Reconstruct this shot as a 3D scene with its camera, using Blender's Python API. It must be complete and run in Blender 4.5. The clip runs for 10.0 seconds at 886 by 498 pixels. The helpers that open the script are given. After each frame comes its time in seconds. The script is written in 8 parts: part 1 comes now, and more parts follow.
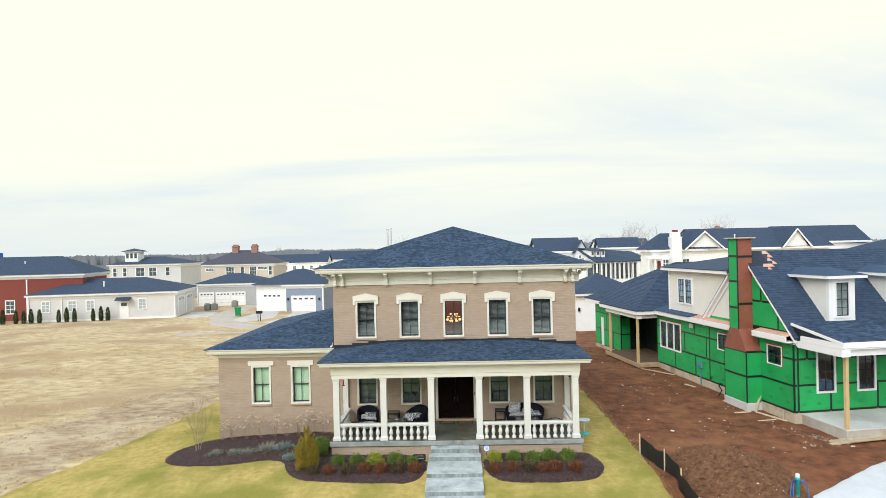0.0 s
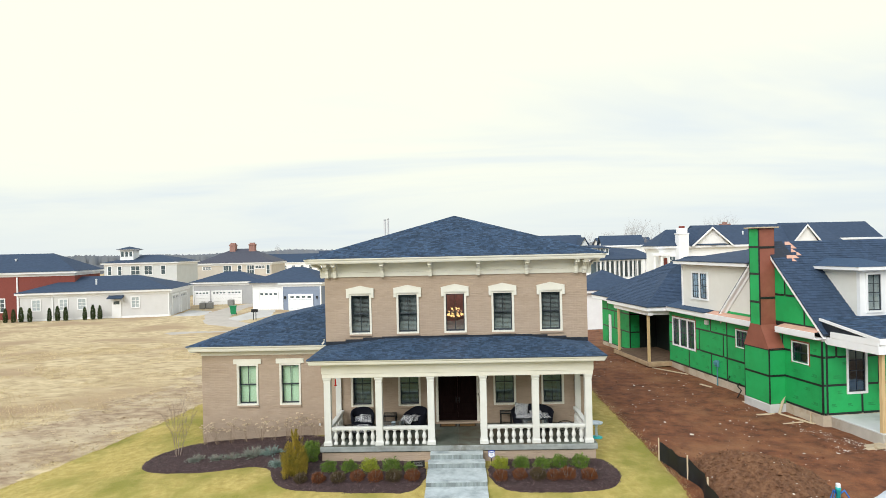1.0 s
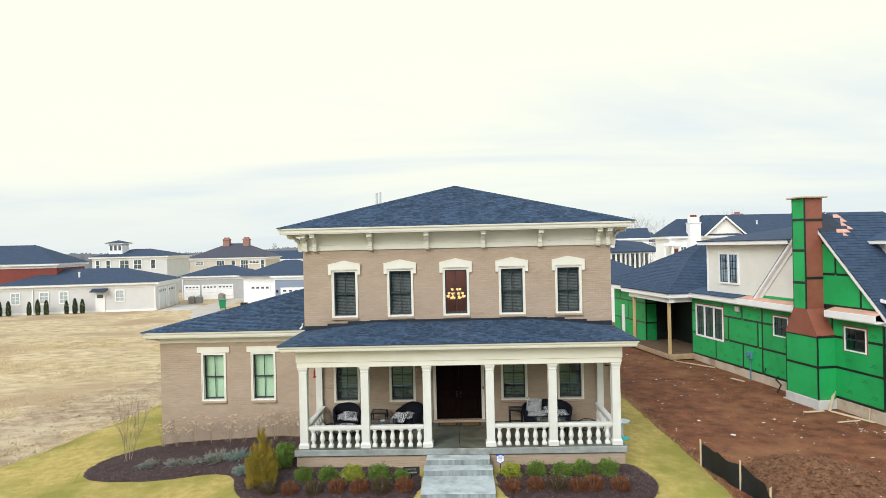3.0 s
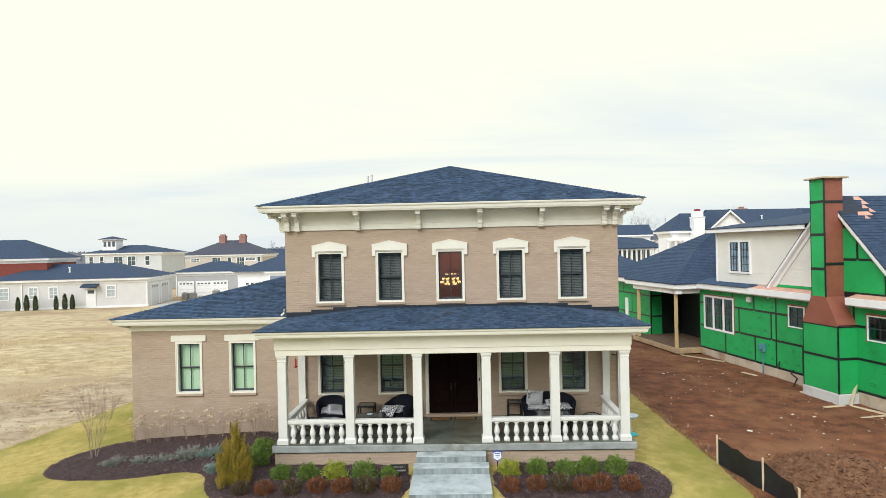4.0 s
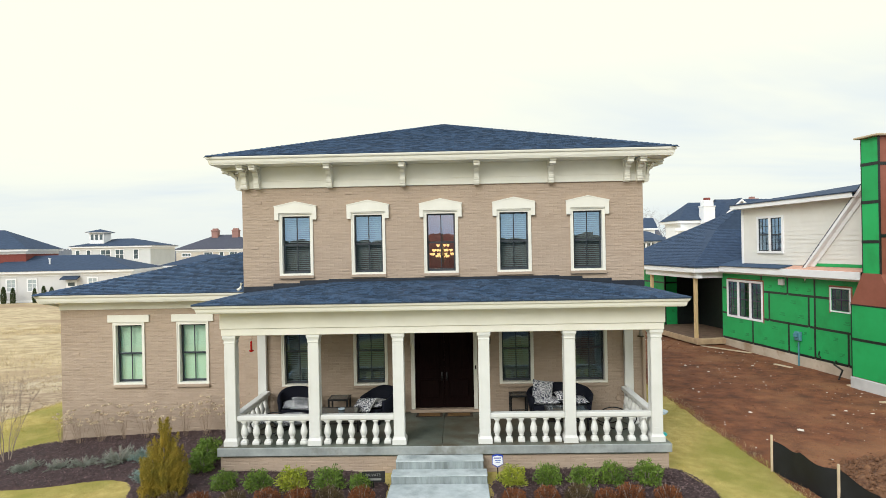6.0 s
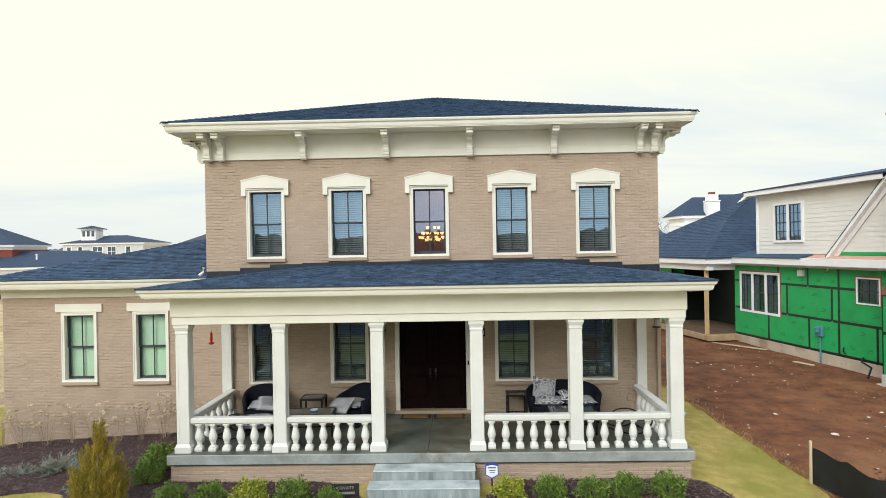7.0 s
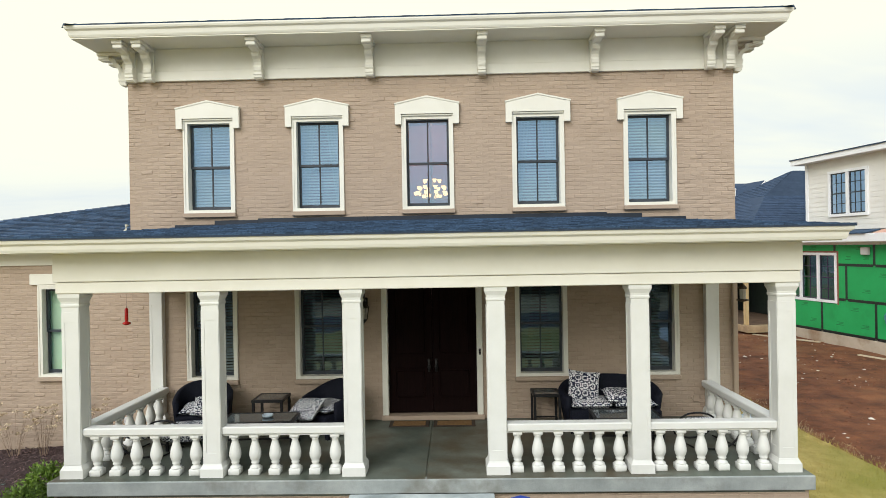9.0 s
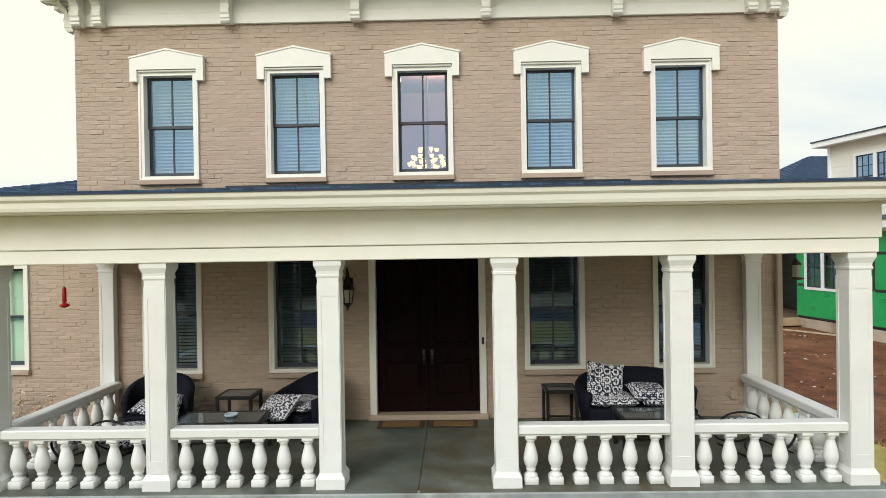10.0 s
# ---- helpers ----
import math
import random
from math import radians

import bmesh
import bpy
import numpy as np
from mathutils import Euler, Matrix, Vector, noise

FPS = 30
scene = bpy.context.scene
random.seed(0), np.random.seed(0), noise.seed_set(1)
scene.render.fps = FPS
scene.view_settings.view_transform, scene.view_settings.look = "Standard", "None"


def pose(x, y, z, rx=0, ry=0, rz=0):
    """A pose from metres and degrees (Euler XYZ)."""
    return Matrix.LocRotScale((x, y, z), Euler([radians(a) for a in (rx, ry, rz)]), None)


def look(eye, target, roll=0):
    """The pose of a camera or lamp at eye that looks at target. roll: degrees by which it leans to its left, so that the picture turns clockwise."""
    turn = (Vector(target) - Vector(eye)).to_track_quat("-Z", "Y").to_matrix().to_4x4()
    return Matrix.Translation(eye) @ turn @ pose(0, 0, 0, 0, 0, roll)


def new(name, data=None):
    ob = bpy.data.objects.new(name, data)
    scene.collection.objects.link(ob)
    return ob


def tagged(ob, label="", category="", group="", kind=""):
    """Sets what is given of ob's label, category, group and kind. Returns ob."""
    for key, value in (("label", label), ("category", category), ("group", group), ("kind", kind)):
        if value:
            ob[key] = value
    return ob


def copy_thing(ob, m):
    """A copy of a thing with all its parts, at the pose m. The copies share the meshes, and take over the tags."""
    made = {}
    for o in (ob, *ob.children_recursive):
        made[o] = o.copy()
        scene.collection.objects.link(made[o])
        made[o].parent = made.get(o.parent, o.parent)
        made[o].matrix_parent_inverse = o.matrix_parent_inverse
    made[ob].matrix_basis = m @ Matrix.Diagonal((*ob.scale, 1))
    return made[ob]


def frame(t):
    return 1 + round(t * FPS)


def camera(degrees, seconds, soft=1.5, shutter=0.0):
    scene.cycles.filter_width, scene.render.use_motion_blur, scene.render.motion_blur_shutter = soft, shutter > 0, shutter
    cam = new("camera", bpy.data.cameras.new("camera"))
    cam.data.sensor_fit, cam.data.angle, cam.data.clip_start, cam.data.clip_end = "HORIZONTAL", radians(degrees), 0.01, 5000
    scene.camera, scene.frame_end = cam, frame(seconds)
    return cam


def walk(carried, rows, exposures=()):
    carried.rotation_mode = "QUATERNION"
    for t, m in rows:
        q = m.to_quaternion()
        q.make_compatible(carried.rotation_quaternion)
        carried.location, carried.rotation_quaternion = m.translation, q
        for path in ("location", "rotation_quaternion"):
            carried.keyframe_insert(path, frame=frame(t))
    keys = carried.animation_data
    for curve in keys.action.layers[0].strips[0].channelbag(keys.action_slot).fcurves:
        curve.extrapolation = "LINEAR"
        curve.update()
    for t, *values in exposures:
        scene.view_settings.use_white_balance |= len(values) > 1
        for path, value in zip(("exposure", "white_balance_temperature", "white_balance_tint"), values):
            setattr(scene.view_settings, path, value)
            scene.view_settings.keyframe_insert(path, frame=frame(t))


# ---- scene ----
cam = camera(72.0, 10.0, 0.7)
PATH = [
    (0, (0.337, -25.637, 7.904), (0.283, -23.638, 7.899), -1.3),
    (0.5, (0.313, -24.688, 7.647), (0.259, -22.689, 7.644), -1.3),
    (1, (0.259, -23.712, 7.441), (0.204, -21.713, 7.438), -1.3),
    (1.5, (0.214, -22.785, 7.267), (0.161, -20.786, 7.263), -1.3),
    (2, (0.142, -21.884, 7.018), (0.089, -19.884, 7.014), -1.3),
    (2.5, (0.126, -21.021, 6.727), (0.073, -19.021, 6.722), -1.3),
    (4, (0.303, -18.664, 5.779), (0.251, -16.665, 5.775), -1.2),
    (4.5, (0.349, -17.921, 5.529), (0.299, -15.922, 5.523), -1.1),
    (5, (0.382, -17.136, 5.266), (0.332, -15.137, 5.261), -1.1),
    (5.5, (0.402, -16.337, 5.027), (0.352, -14.338, 5.022), -1.1),
    (7, (0.647, -13.691, 4.338), (0.599, -11.692, 4.333), -1.0),
    (7.5, (0.717, -12.799, 4.114), (0.671, -10.799, 4.109), -1.0),
    (8, (0.664, -11.922, 3.892), (0.619, -9.923, 3.887), -1.0),
    (8.5, (0.548, -11.069, 3.687), (0.503, -9.069, 3.685), -1.0),
    (9, (0.470, -10.248, 3.494), (0.428, -8.248, 3.490), -1.0),
    (9.5, (0.444, -9.485, 3.299), (0.407, -7.485, 3.293), -1.0),
    (10, (0.441, -8.829, 3.122), (0.406, -6.829, 3.112), -0.9),
]
walk(cam, [(t, look(eye, target, roll)) for t, eye, target, roll in PATH])

# ---- world, sun ----
SUN_EL, SUN_AZ = 34.0, 207.0
world = bpy.data.worlds.new("sky_world")
scene.world = world
world.use_nodes = True
wn, wl = world.node_tree.nodes, world.node_tree.links
wn.clear()


def wnode(kind, **values):
    n = wn.new(kind)
    for key, value in values.items():
        n.inputs[key].default_value = value
    return n


w_out = wn.new("ShaderNodeOutputWorld")
w_bg = wn.new("ShaderNodeBackground")
w_sky = wn.new("ShaderNodeTexSky")
w_sky.sky_type, w_sky.sun_disc = "NISHITA", False
w_sky.sun_elevation, w_sky.sun_rotation = radians(SUN_EL), radians(SUN_AZ)
w_sky.dust_density, w_sky.air_density = 2.0, 1.0
w_co = wn.new("ShaderNodeTexCoord")
w_sep = wn.new("ShaderNodeSeparateXYZ")
wl.new(w_co.outputs["Generated"], w_sep.inputs[0])
# cloud deck: directions projected on a flat layer overhead
w_up = wn.new("ShaderNodeMath"); w_up.operation = "MAXIMUM"; w_up.inputs[1].default_value = 0.0
wl.new(w_sep.outputs["Z"], w_up.inputs[0])
w_add = wn.new("ShaderNodeMath"); w_add.operation = "ADD"; w_add.inputs[1].default_value = 0.16
wl.new(w_up.outputs[0], w_add.inputs[0])
w_dx = wn.new("ShaderNodeMath"); w_dx.operation = "DIVIDE"
w_dy = wn.new("ShaderNodeMath"); w_dy.operation = "DIVIDE"
wl.new(w_sep.outputs["X"], w_dx.inputs[0]); wl.new(w_add.outputs[0], w_dx.inputs[1])
wl.new(w_sep.outputs["Y"], w_dy.inputs[0]); wl.new(w_add.outputs[0], w_dy.inputs[1])
w_com = wn.new("ShaderNodeCombineXYZ")
wl.new(w_dx.outputs[0], w_com.inputs[0]); wl.new(w_dy.outputs[0], w_com.inputs[1])
w_map = wn.new("ShaderNodeMapping")
w_map.inputs["Location"].default_value = (0.55, 0.35, 0)
w_map.inputs["Rotation"].default_value = (0, 0, radians(12))
w_map.inputs["Scale"].default_value = (0.30, 0.62, 1)
wl.new(w_com.outputs[0], w_map.inputs[0])
w_noise = wnode("ShaderNodeTexNoise", Scale=1.0, Detail=5.0, Roughness=0.55, Distortion=0.5)
wl.new(w_map.outputs[0], w_noise.inputs["Vector"])
w_ramp = wn.new("ShaderNodeMapRange")
w_ramp.interpolation_type = "SMOOTHSTEP"
w_ramp.inputs["From Min"].default_value, w_ramp.inputs["From Max"].default_value = 0.28, 0.60
wl.new(w_noise.outputs["Fac"], w_ramp.inputs["Value"])
# the deck thickens overhead and thins toward the horizon
w_high = wn.new("ShaderNodeMapRange")
w_high.interpolation_type = "SMOOTHSTEP"
w_high.inputs["From Min"].default_value, w_high.inputs["From Max"].default_value = 0.10, 0.36
wl.new(w_sep.outputs["Z"], w_high.inputs["Value"])
w_max = wn.new("ShaderNodeMath"); w_max.operation = "MAXIMUM"
w_low = wn.new("ShaderNodeMapRange")
w_low.interpolation_type = "SMOOTHSTEP"
w_low.inputs["From Min"].default_value, w_low.inputs["From Max"].default_value = 0.0, 0.20
w_low.inputs["To Min"].default_value, w_low.inputs["To Max"].default_value = 0.30, 1.0
wl.new(w_sep.outputs["Z"], w_low.inputs["Value"])
w_mul = wn.new("ShaderNodeMath"); w_mul.operation = "MULTIPLY"
wl.new(w_ramp.outputs[0], w_mul.inputs[0]); wl.new(w_low.outputs[0], w_mul.inputs[1])
wl.new(w_mul.outputs[0], w_max.inputs[0]); wl.new(w_high.outputs[0], w_max.inputs[1])
w_thin = wn.new("ShaderNodeMix"); w_thin.data_type = "RGBA"
w_thin.inputs[0].default_value = 0.90
w_thin.inputs[7].default_value = (8.0, 8.9, 9.5, 1)
wl.new(w_sky.outputs[0], w_thin.inputs[6])
w_mix = wn.new("ShaderNodeMix"); w_mix.data_type = "RGBA"
wl.new(w_max.outputs[0], w_mix.inputs[0])
wl.new(w_thin.outputs[2], w_mix.inputs[6])
# cream low down, bluer and brighter toward the zenith
w_zen = wn.new("ShaderNodeMapRange")
w_zen.interpolation_type = "SMOOTHSTEP"
w_zen.inputs["From Min"].default_value, w_zen.inputs["From Max"].default_value = 0.38, 0.75
wl.new(w_sep.outputs["Z"], w_zen.inputs["Value"])
w_deck = wn.new("ShaderNodeMix"); w_deck.data_type = "RGBA"
w_deck.inputs[6].default_value, w_deck.inputs[7].default_value = (10.8, 10.8, 8.8, 1), (9.6, 10.9, 12.8, 1)
wl.new(w_zen.outputs[0], w_deck.inputs[0])
wl.new(w_deck.outputs[2], w_mix.inputs[7])
wl.new(w_mix.outputs[2], w_bg.inputs["Color"])
w_bg.inputs["Strength"].default_value = 0.10
wl.new(w_bg.outputs[0], w_out.inputs["Surface"])

sun_data = bpy.data.lights.new("sun", "SUN")
sun_data.energy, sun_data.angle, sun_data.color = 2.5, radians(38), (1.0, 0.985, 0.965)
sun_ob = new("sun", sun_data)
# sky rotation is measured clockwise from +y
sun_dir = Vector((math.sin(radians(SUN_AZ)) * math.cos(radians(SUN_EL)), math.cos(radians(SUN_AZ)) * math.cos(radians(SUN_EL)), math.sin(radians(SUN_EL))))
sun_ob.matrix_world = look(sun_dir * 60, (0, 0, 0))
scene.view_settings.exposure = 0.0


# ---- materials ----
def mat(name, c1, c2, scale=3.0, rough=0.8, metal=0.0, bump=0.0, bscale=40.0, vary=0.0, wet=0.0, spec=0.4, stretch=(1, 1, 1), c3=None, s3=0.4, t3=(0.52, 0.68), per="island"):
    """Two-scale mottled surface; c3 adds broad stains; vary shifts value piece by piece."""
    m = bpy.data.materials.new(name)
    m.use_nodes = True
    n, l = m.node_tree.nodes, m.node_tree.links
    b = n["Principled BSDF"]
    b.inputs["Metallic"].default_value = metal
    b.inputs["Specular IOR Level"].default_value = spec
    geo = n.new("ShaderNodeNewGeometry")
    mp = n.new("ShaderNodeMapping")
    mp.inputs["Scale"].default_value = stretch
    l.new(geo.outputs["Position"], mp.inputs[0])
    t1 = n.new("ShaderNodeTexNoise")
    t1.inputs["Scale"].default_value, t1.inputs["Detail"].default_value, t1.inputs["Roughness"].default_value = scale, 8, 0.62
    l.new(mp.outputs[0], t1.inputs["Vector"])
    r1 = n.new("ShaderNodeMapRange")
    r1.inputs["From Min"].default_value, r1.inputs["From Max"].default_value = 0.33, 0.67
    l.new(t1.outputs["Fac"], r1.inputs["Value"])
    mix = n.new("ShaderNodeMix"); mix.data_type = "RGBA"
    mix.inputs[6].default_value, mix.inputs[7].default_value = (*c1, 1), (*c2, 1)
    l.new(r1.outputs[0], mix.inputs[0])
    colour = mix.outputs[2]
    if c3:
        t3n = n.new("ShaderNodeTexNoise")
        t3n.inputs["Scale"].default_value, t3n.inputs["Detail"].default_value, t3n.inputs["Roughness"].default_value = s3, 6, 0.6
        l.new(mp.outputs[0], t3n.inputs["Vector"])
        r3 = n.new("ShaderNodeMapRange")
        r3.inputs["From Min"].default_value, r3.inputs["From Max"].default_value = t3
        l.new(t3n.outputs["Fac"], r3.inputs["Value"])
        m3 = n.new("ShaderNodeMix"); m3.data_type = "RGBA"
        l.new(r3.outputs[0], m3.inputs[0]); l.new(colour, m3.inputs[6])
        m3.inputs[7].default_value = (*c3, 1)
        colour = m3.outputs[2]
    if vary:
        src = geo.outputs["Random Per Island"] if per == "island" else n.new("ShaderNodeObjectInfo").outputs["Random"]
        rv = n.new("ShaderNodeMapRange")
        rv.inputs["To Min"].default_value, rv.inputs["To Max"].default_value = 1 - vary, 1 + vary
        l.new(src, rv.inputs["Value"])
        hs = n.new("ShaderNodeHueSaturation")
        l.new(rv.outputs[0], hs.inputs["Value"]); l.new(colour, hs.inputs["Color"])
        colour = hs.outputs[0]
    l.new(colour, b.inputs["Base Color"])
    rr = n.new("ShaderNodeMapRange")
    rr.inputs["To Min"].default_value, rr.inputs["To Max"].default_value = max(0.02, rough - 0.1 - wet), min(1, rough + 0.08)
    l.new(t1.outputs["Fac"], rr.inputs["Value"]); l.new(rr.outputs[0], b.inputs["Roughness"])
    if bump:
        t2 = n.new("ShaderNodeTexNoise")
        t2.inputs["Scale"].default_value, t2.inputs["Detail"].default_value = bscale, 5
        l.new(mp.outputs[0], t2.inputs["Vector"])
        bp = n.new("ShaderNodeBump")
        bp.inputs["Strength"].default_value, bp.inputs["Distance"].default_value = 0.6, bump
        l.new(t2.outputs["Fac"], bp.inputs["Height"]); l.new(bp.outputs[0], b.inputs["Normal"])
    return m


def glass(name, tint=(1, 1, 1), ior=2.2):
    m = bpy.data.materials.new(name)
    m.use_nodes = True
    n, l = m.node_tree.nodes, m.node_tree.links
    n.clear()
    out = n.new("ShaderNodeOutputMaterial")
    tr = n.new("ShaderNodeBsdfTransparent"); tr.inputs[0].default_value = (*tint, 1)
    # blue gloss tint paints the sky's blue into what the panes reflect
    gl = n.new("ShaderNodeBsdfGlossy"); gl.inputs["Color"].default_value = (0.48, 0.72, 1.0, 1); gl.inputs["Roughness"].default_value = 0.01
    fr = n.new("ShaderNodeFresnel"); fr.inputs["IOR"].default_value = ior
    t = n.new("ShaderNodeTexNoise"); t.inputs["Scale"].default_value = 1.3
    bp = n.new("ShaderNodeBump"); bp.inputs["Strength"].default_value, bp.inputs["Distance"].default_value = 0.12, 0.02
    geo = n.new("ShaderNodeNewGeometry")
    l.new(geo.outputs["Position"], t.inputs["Vector"]); l.new(t.outputs["Fac"], bp.inputs["Height"]); l.new(bp.outputs[0], gl.inputs["Normal"])
    mx = n.new("ShaderNodeMixShader")
    l.new(fr.outputs[0], mx.inputs[0]); l.new(tr.outputs[0], mx.inputs[1]); l.new(gl.outputs[0], mx.inputs[2])
    l.new(mx.outputs[0], out.inputs[0])
    return m


def glow(name, colour, strength):
    m = bpy.data.materials.new(name)
    m.use_nodes = True
    b = m.node_tree.nodes["Principled BSDF"]
    b.inputs["Base Color"].default_value = (*colour, 1)
    b.inputs["Emission Color"].default_value = (*colour, 1)
    b.inputs["Emission Strength"].default_value = strength
    return m


CREAM = mat("cream_paint", (0.72, 0.705, 0.625), (0.77, 0.755, 0.68), 2.0, 0.45, bump=0.001, bscale=60)
WHITE = mat("white_paint", (0.80, 0.81, 0.82), (0.85, 0.86, 0.87), 2.0, 0.5, bump=0.001, bscale=50)
BRICK = mat("painted_brick", (0.385, 0.298, 0.226), (0.425, 0.333, 0.256), 1.3, 0.75, bump=0.013, bscale=26, stretch=(0.5, 1, 1.5), vary=0.045, c3=(0.355, 0.272, 0.204), s3=0.7)
MORTAR = mat("painted_mortar", (0.38, 0.294, 0.224), (0.415, 0.326, 0.25), 6.0, 0.85, bump=0.003, bscale=90)
BRICKSOLO = mat("painted_brick_piece", (0.385, 0.298, 0.226), (0.425, 0.333, 0.256), 1.3, 0.75, bump=0.013, bscale=26, stretch=(0.5, 1, 1.5), vary=0.045, c3=(0.355, 0.272, 0.204), s3=0.7, per="object")
SHINGLE = mat("slate_blue_shingle", (0.023, 0.045, 0.082), (0.058, 0.100, 0.166), 30, 0.9, bump=0.003, bscale=160, vary=0.42, spec=0.25)
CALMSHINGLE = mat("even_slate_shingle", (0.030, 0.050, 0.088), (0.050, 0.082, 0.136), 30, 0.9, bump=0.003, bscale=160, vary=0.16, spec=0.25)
SHINGLEBASE = mat("shingle_underlay", (0.024, 0.036, 0.058), (0.042, 0.060, 0.092), 14, 0.9, bump=0.003, bscale=90, spec=0.25)
FARROOF = mat("far_shingle", (0.032, 0.052, 0.088), (0.050, 0.076, 0.122), 2.5, 0.9, bump=0.01, bscale=9, stretch=(1, 1, 3), spec=0.25)
BROWNROOF = mat("plum_grey_shingle", (0.052, 0.055, 0.075), (0.076, 0.080, 0.102), 2.5, 0.85, bump=0.01, bscale=9, stretch=(1, 1, 3))
FLASH = mat("dark_flashing", (0.018, 0.024, 0.036), (0.03, 0.038, 0.052), 5, 0.5, metal=0.3)
SASH = mat("dark_slate_sash", (0.030, 0.037, 0.046), (0.044, 0.053, 0.065), 6, 0.4)
# high IOR strengthens that painted blue reflection upstairs
PANE = glass("window_glass", (0.84, 0.90, 0.88), 4.8)
PANECLEAR = glass("clear_window_glass", (0.86, 0.92, 0.90), 2.1)
# dark tint stands in for the shade under the porch and indoors
PANELOW = glass("shade_tinted_glass", (0.50, 0.56, 0.52), 2.0)
PALEPANE = mat("pale_far_glass", (0.36, 0.42, 0.44), (0.46, 0.52, 0.54), 0.9, 0.1, spec=0.8)
FARPANE = mat("far_window_glass", (0.05, 0.075, 0.085), (0.10, 0.14, 0.155), 0.9, 0.08, spec=0.8)
SHADE = mat("pale_green_shade", (0.66, 0.80, 0.56), (0.70, 0.84, 0.61), 3, 0.8)
BLIND = mat("white_blind", (0.38, 0.41, 0.395), (0.46, 0.49, 0.475), 4, 0.6)
CURTAIN = mat("pale_curtain", (0.26, 0.29, 0.29), (0.34, 0.37, 0.37), 6, 0.9, stretch=(8, 8, 1))
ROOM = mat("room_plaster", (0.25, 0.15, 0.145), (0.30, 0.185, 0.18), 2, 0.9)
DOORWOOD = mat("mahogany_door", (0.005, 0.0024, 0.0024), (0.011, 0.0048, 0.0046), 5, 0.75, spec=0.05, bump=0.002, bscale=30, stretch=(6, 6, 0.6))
IRON = mat("black_iron", (0.012, 0.012, 0.013), (0.025, 0.025, 0.026), 8, 0.45, metal=0.4)
BRASS = mat("aged_brass", (0.30, 0.24, 0.14), (0.42, 0.34, 0.2), 12, 0.3, metal=1.0)
PORCHFLOOR = mat("stained_porch_concrete", (0.050, 0.064, 0.050), (0.185, 0.205, 0.170), 1.1, 0.6, bump=0.002, bscale=60, c3=(0.09, 0.076, 0.05), s3=0.9, t3=(0.45, 0.62), wet=0.15)
SLABEDGE = mat("grey_slab_edge", (0.22, 0.245, 0.24), (0.37, 0.395, 0.385), 2.2, 0.8, bump=0.004, bscale=70, c3=(0.17, 0.17, 0.15), s3=1.3)
STEP = mat("pale_step_concrete", (0.36, 0.41, 0.415), (0.56, 0.61, 0.61), 2.4, 0.85, bump=0.004, bscale=80, c3=(0.27, 0.31, 0.315), s3=1.5, t3=(0.48, 0.66))
# a darker, upright-streaked version of the tread concrete
RISER = mat("darker_step_riser", (0.22, 0.26, 0.265), (0.36, 0.41, 0.415), 3.0, 0.9, bump=0.004, bscale=60, stretch=(3, 1, 0.5), c3=(0.16, 0.185, 0.185), s3=1.2, t3=(0.45, 0.65))
BARESOIL = mat("clumpy_brown_soil", (0.26, 0.175, 0.105), (0.52, 0.405, 0.262), 2.6, 0.98, bump=0.12, bscale=13, c3=(0.54, 0.44, 0.285), s3=0.7, t3=(0.47, 0.62), stretch=(0.6, 1.2, 1))
DECKWOOD = mat("tan_deck_wood", (0.36, 0.25, 0.15), (0.50, 0.36, 0.22), 4, 0.85, bump=0.003, bscale=30)
CONCRETE = mat("new_concrete", (0.52, 0.53, 0.52), (0.64, 0.65, 0.64), 0.8, 0.85, bump=0.004, bscale=50, c3=(0.44, 0.45, 0.44), s3=0.5)
FOUNDATION = mat("tan_foundation_concrete", (0.44, 0.37, 0.28), (0.56, 0.48, 0.38), 1.5, 0.9, bump=0.004, bscale=40, c3=(0.33, 0.22, 0.14), s3=0.9)
LAWN = mat("dormant_lawn", (0.38, 0.29, 0.075), (0.54, 0.43, 0.145), 4.0, 0.95, bump=0.03, bscale=55, c3=(0.27, 0.25, 0.048), s3=0.42, t3=(0.44, 0.62))
BLADE = mat("dormant_grass_blade", (0.39, 0.30, 0.08), (0.57, 0.455, 0.16), 4.0, 0.9, vary=0.3, c3=(0.28, 0.265, 0.052), s3=0.42, t3=(0.44, 0.62))
FIELD = mat("dry_field_soil", (0.34, 0.245, 0.132), (0.65, 0.525, 0.31), 1.6, 0.98, bump=0.12, bscale=9, c3=(0.37, 0.26, 0.15), s3=0.20, t3=(0.48, 0.62), stretch=(0.65, 1, 1))
STRAW = mat("dead_field_grass", (0.42, 0.32, 0.155), (0.66, 0.54, 0.33), 0.45, 0.95, vary=0.35)
DIRT = mat("red_brown_dirt", (0.082, 0.026, 0.0105), (0.245, 0.092, 0.037), 1.7, 0.97, bump=0.10, bscale=13, c3=(0.265, 0.120, 0.052), s3=0.33, t3=(0.50, 0.70))
CLOD = mat("dirt_clod", (0.12, 0.046, 0.022), (0.22, 0.095, 0.05), 3, 0.98, bump=0.02, bscale=40, vary=0.3)
CHIP = mat("pale_scrap", (0.56, 0.49, 0.40), (0.70, 0.64, 0.55), 4, 0.9, vary=0.25)
MULCH = mat("dark_mulch_bed", (0.034, 0.020, 0.020), (0.080, 0.047, 0.046), 9, 0.95, bump=0.05, bscale=45)
MULCHCHIP = mat("mulch_chip", (0.066, 0.040, 0.038), (0.155, 0.105, 0.098), 6, 0.95, vary=0.6)
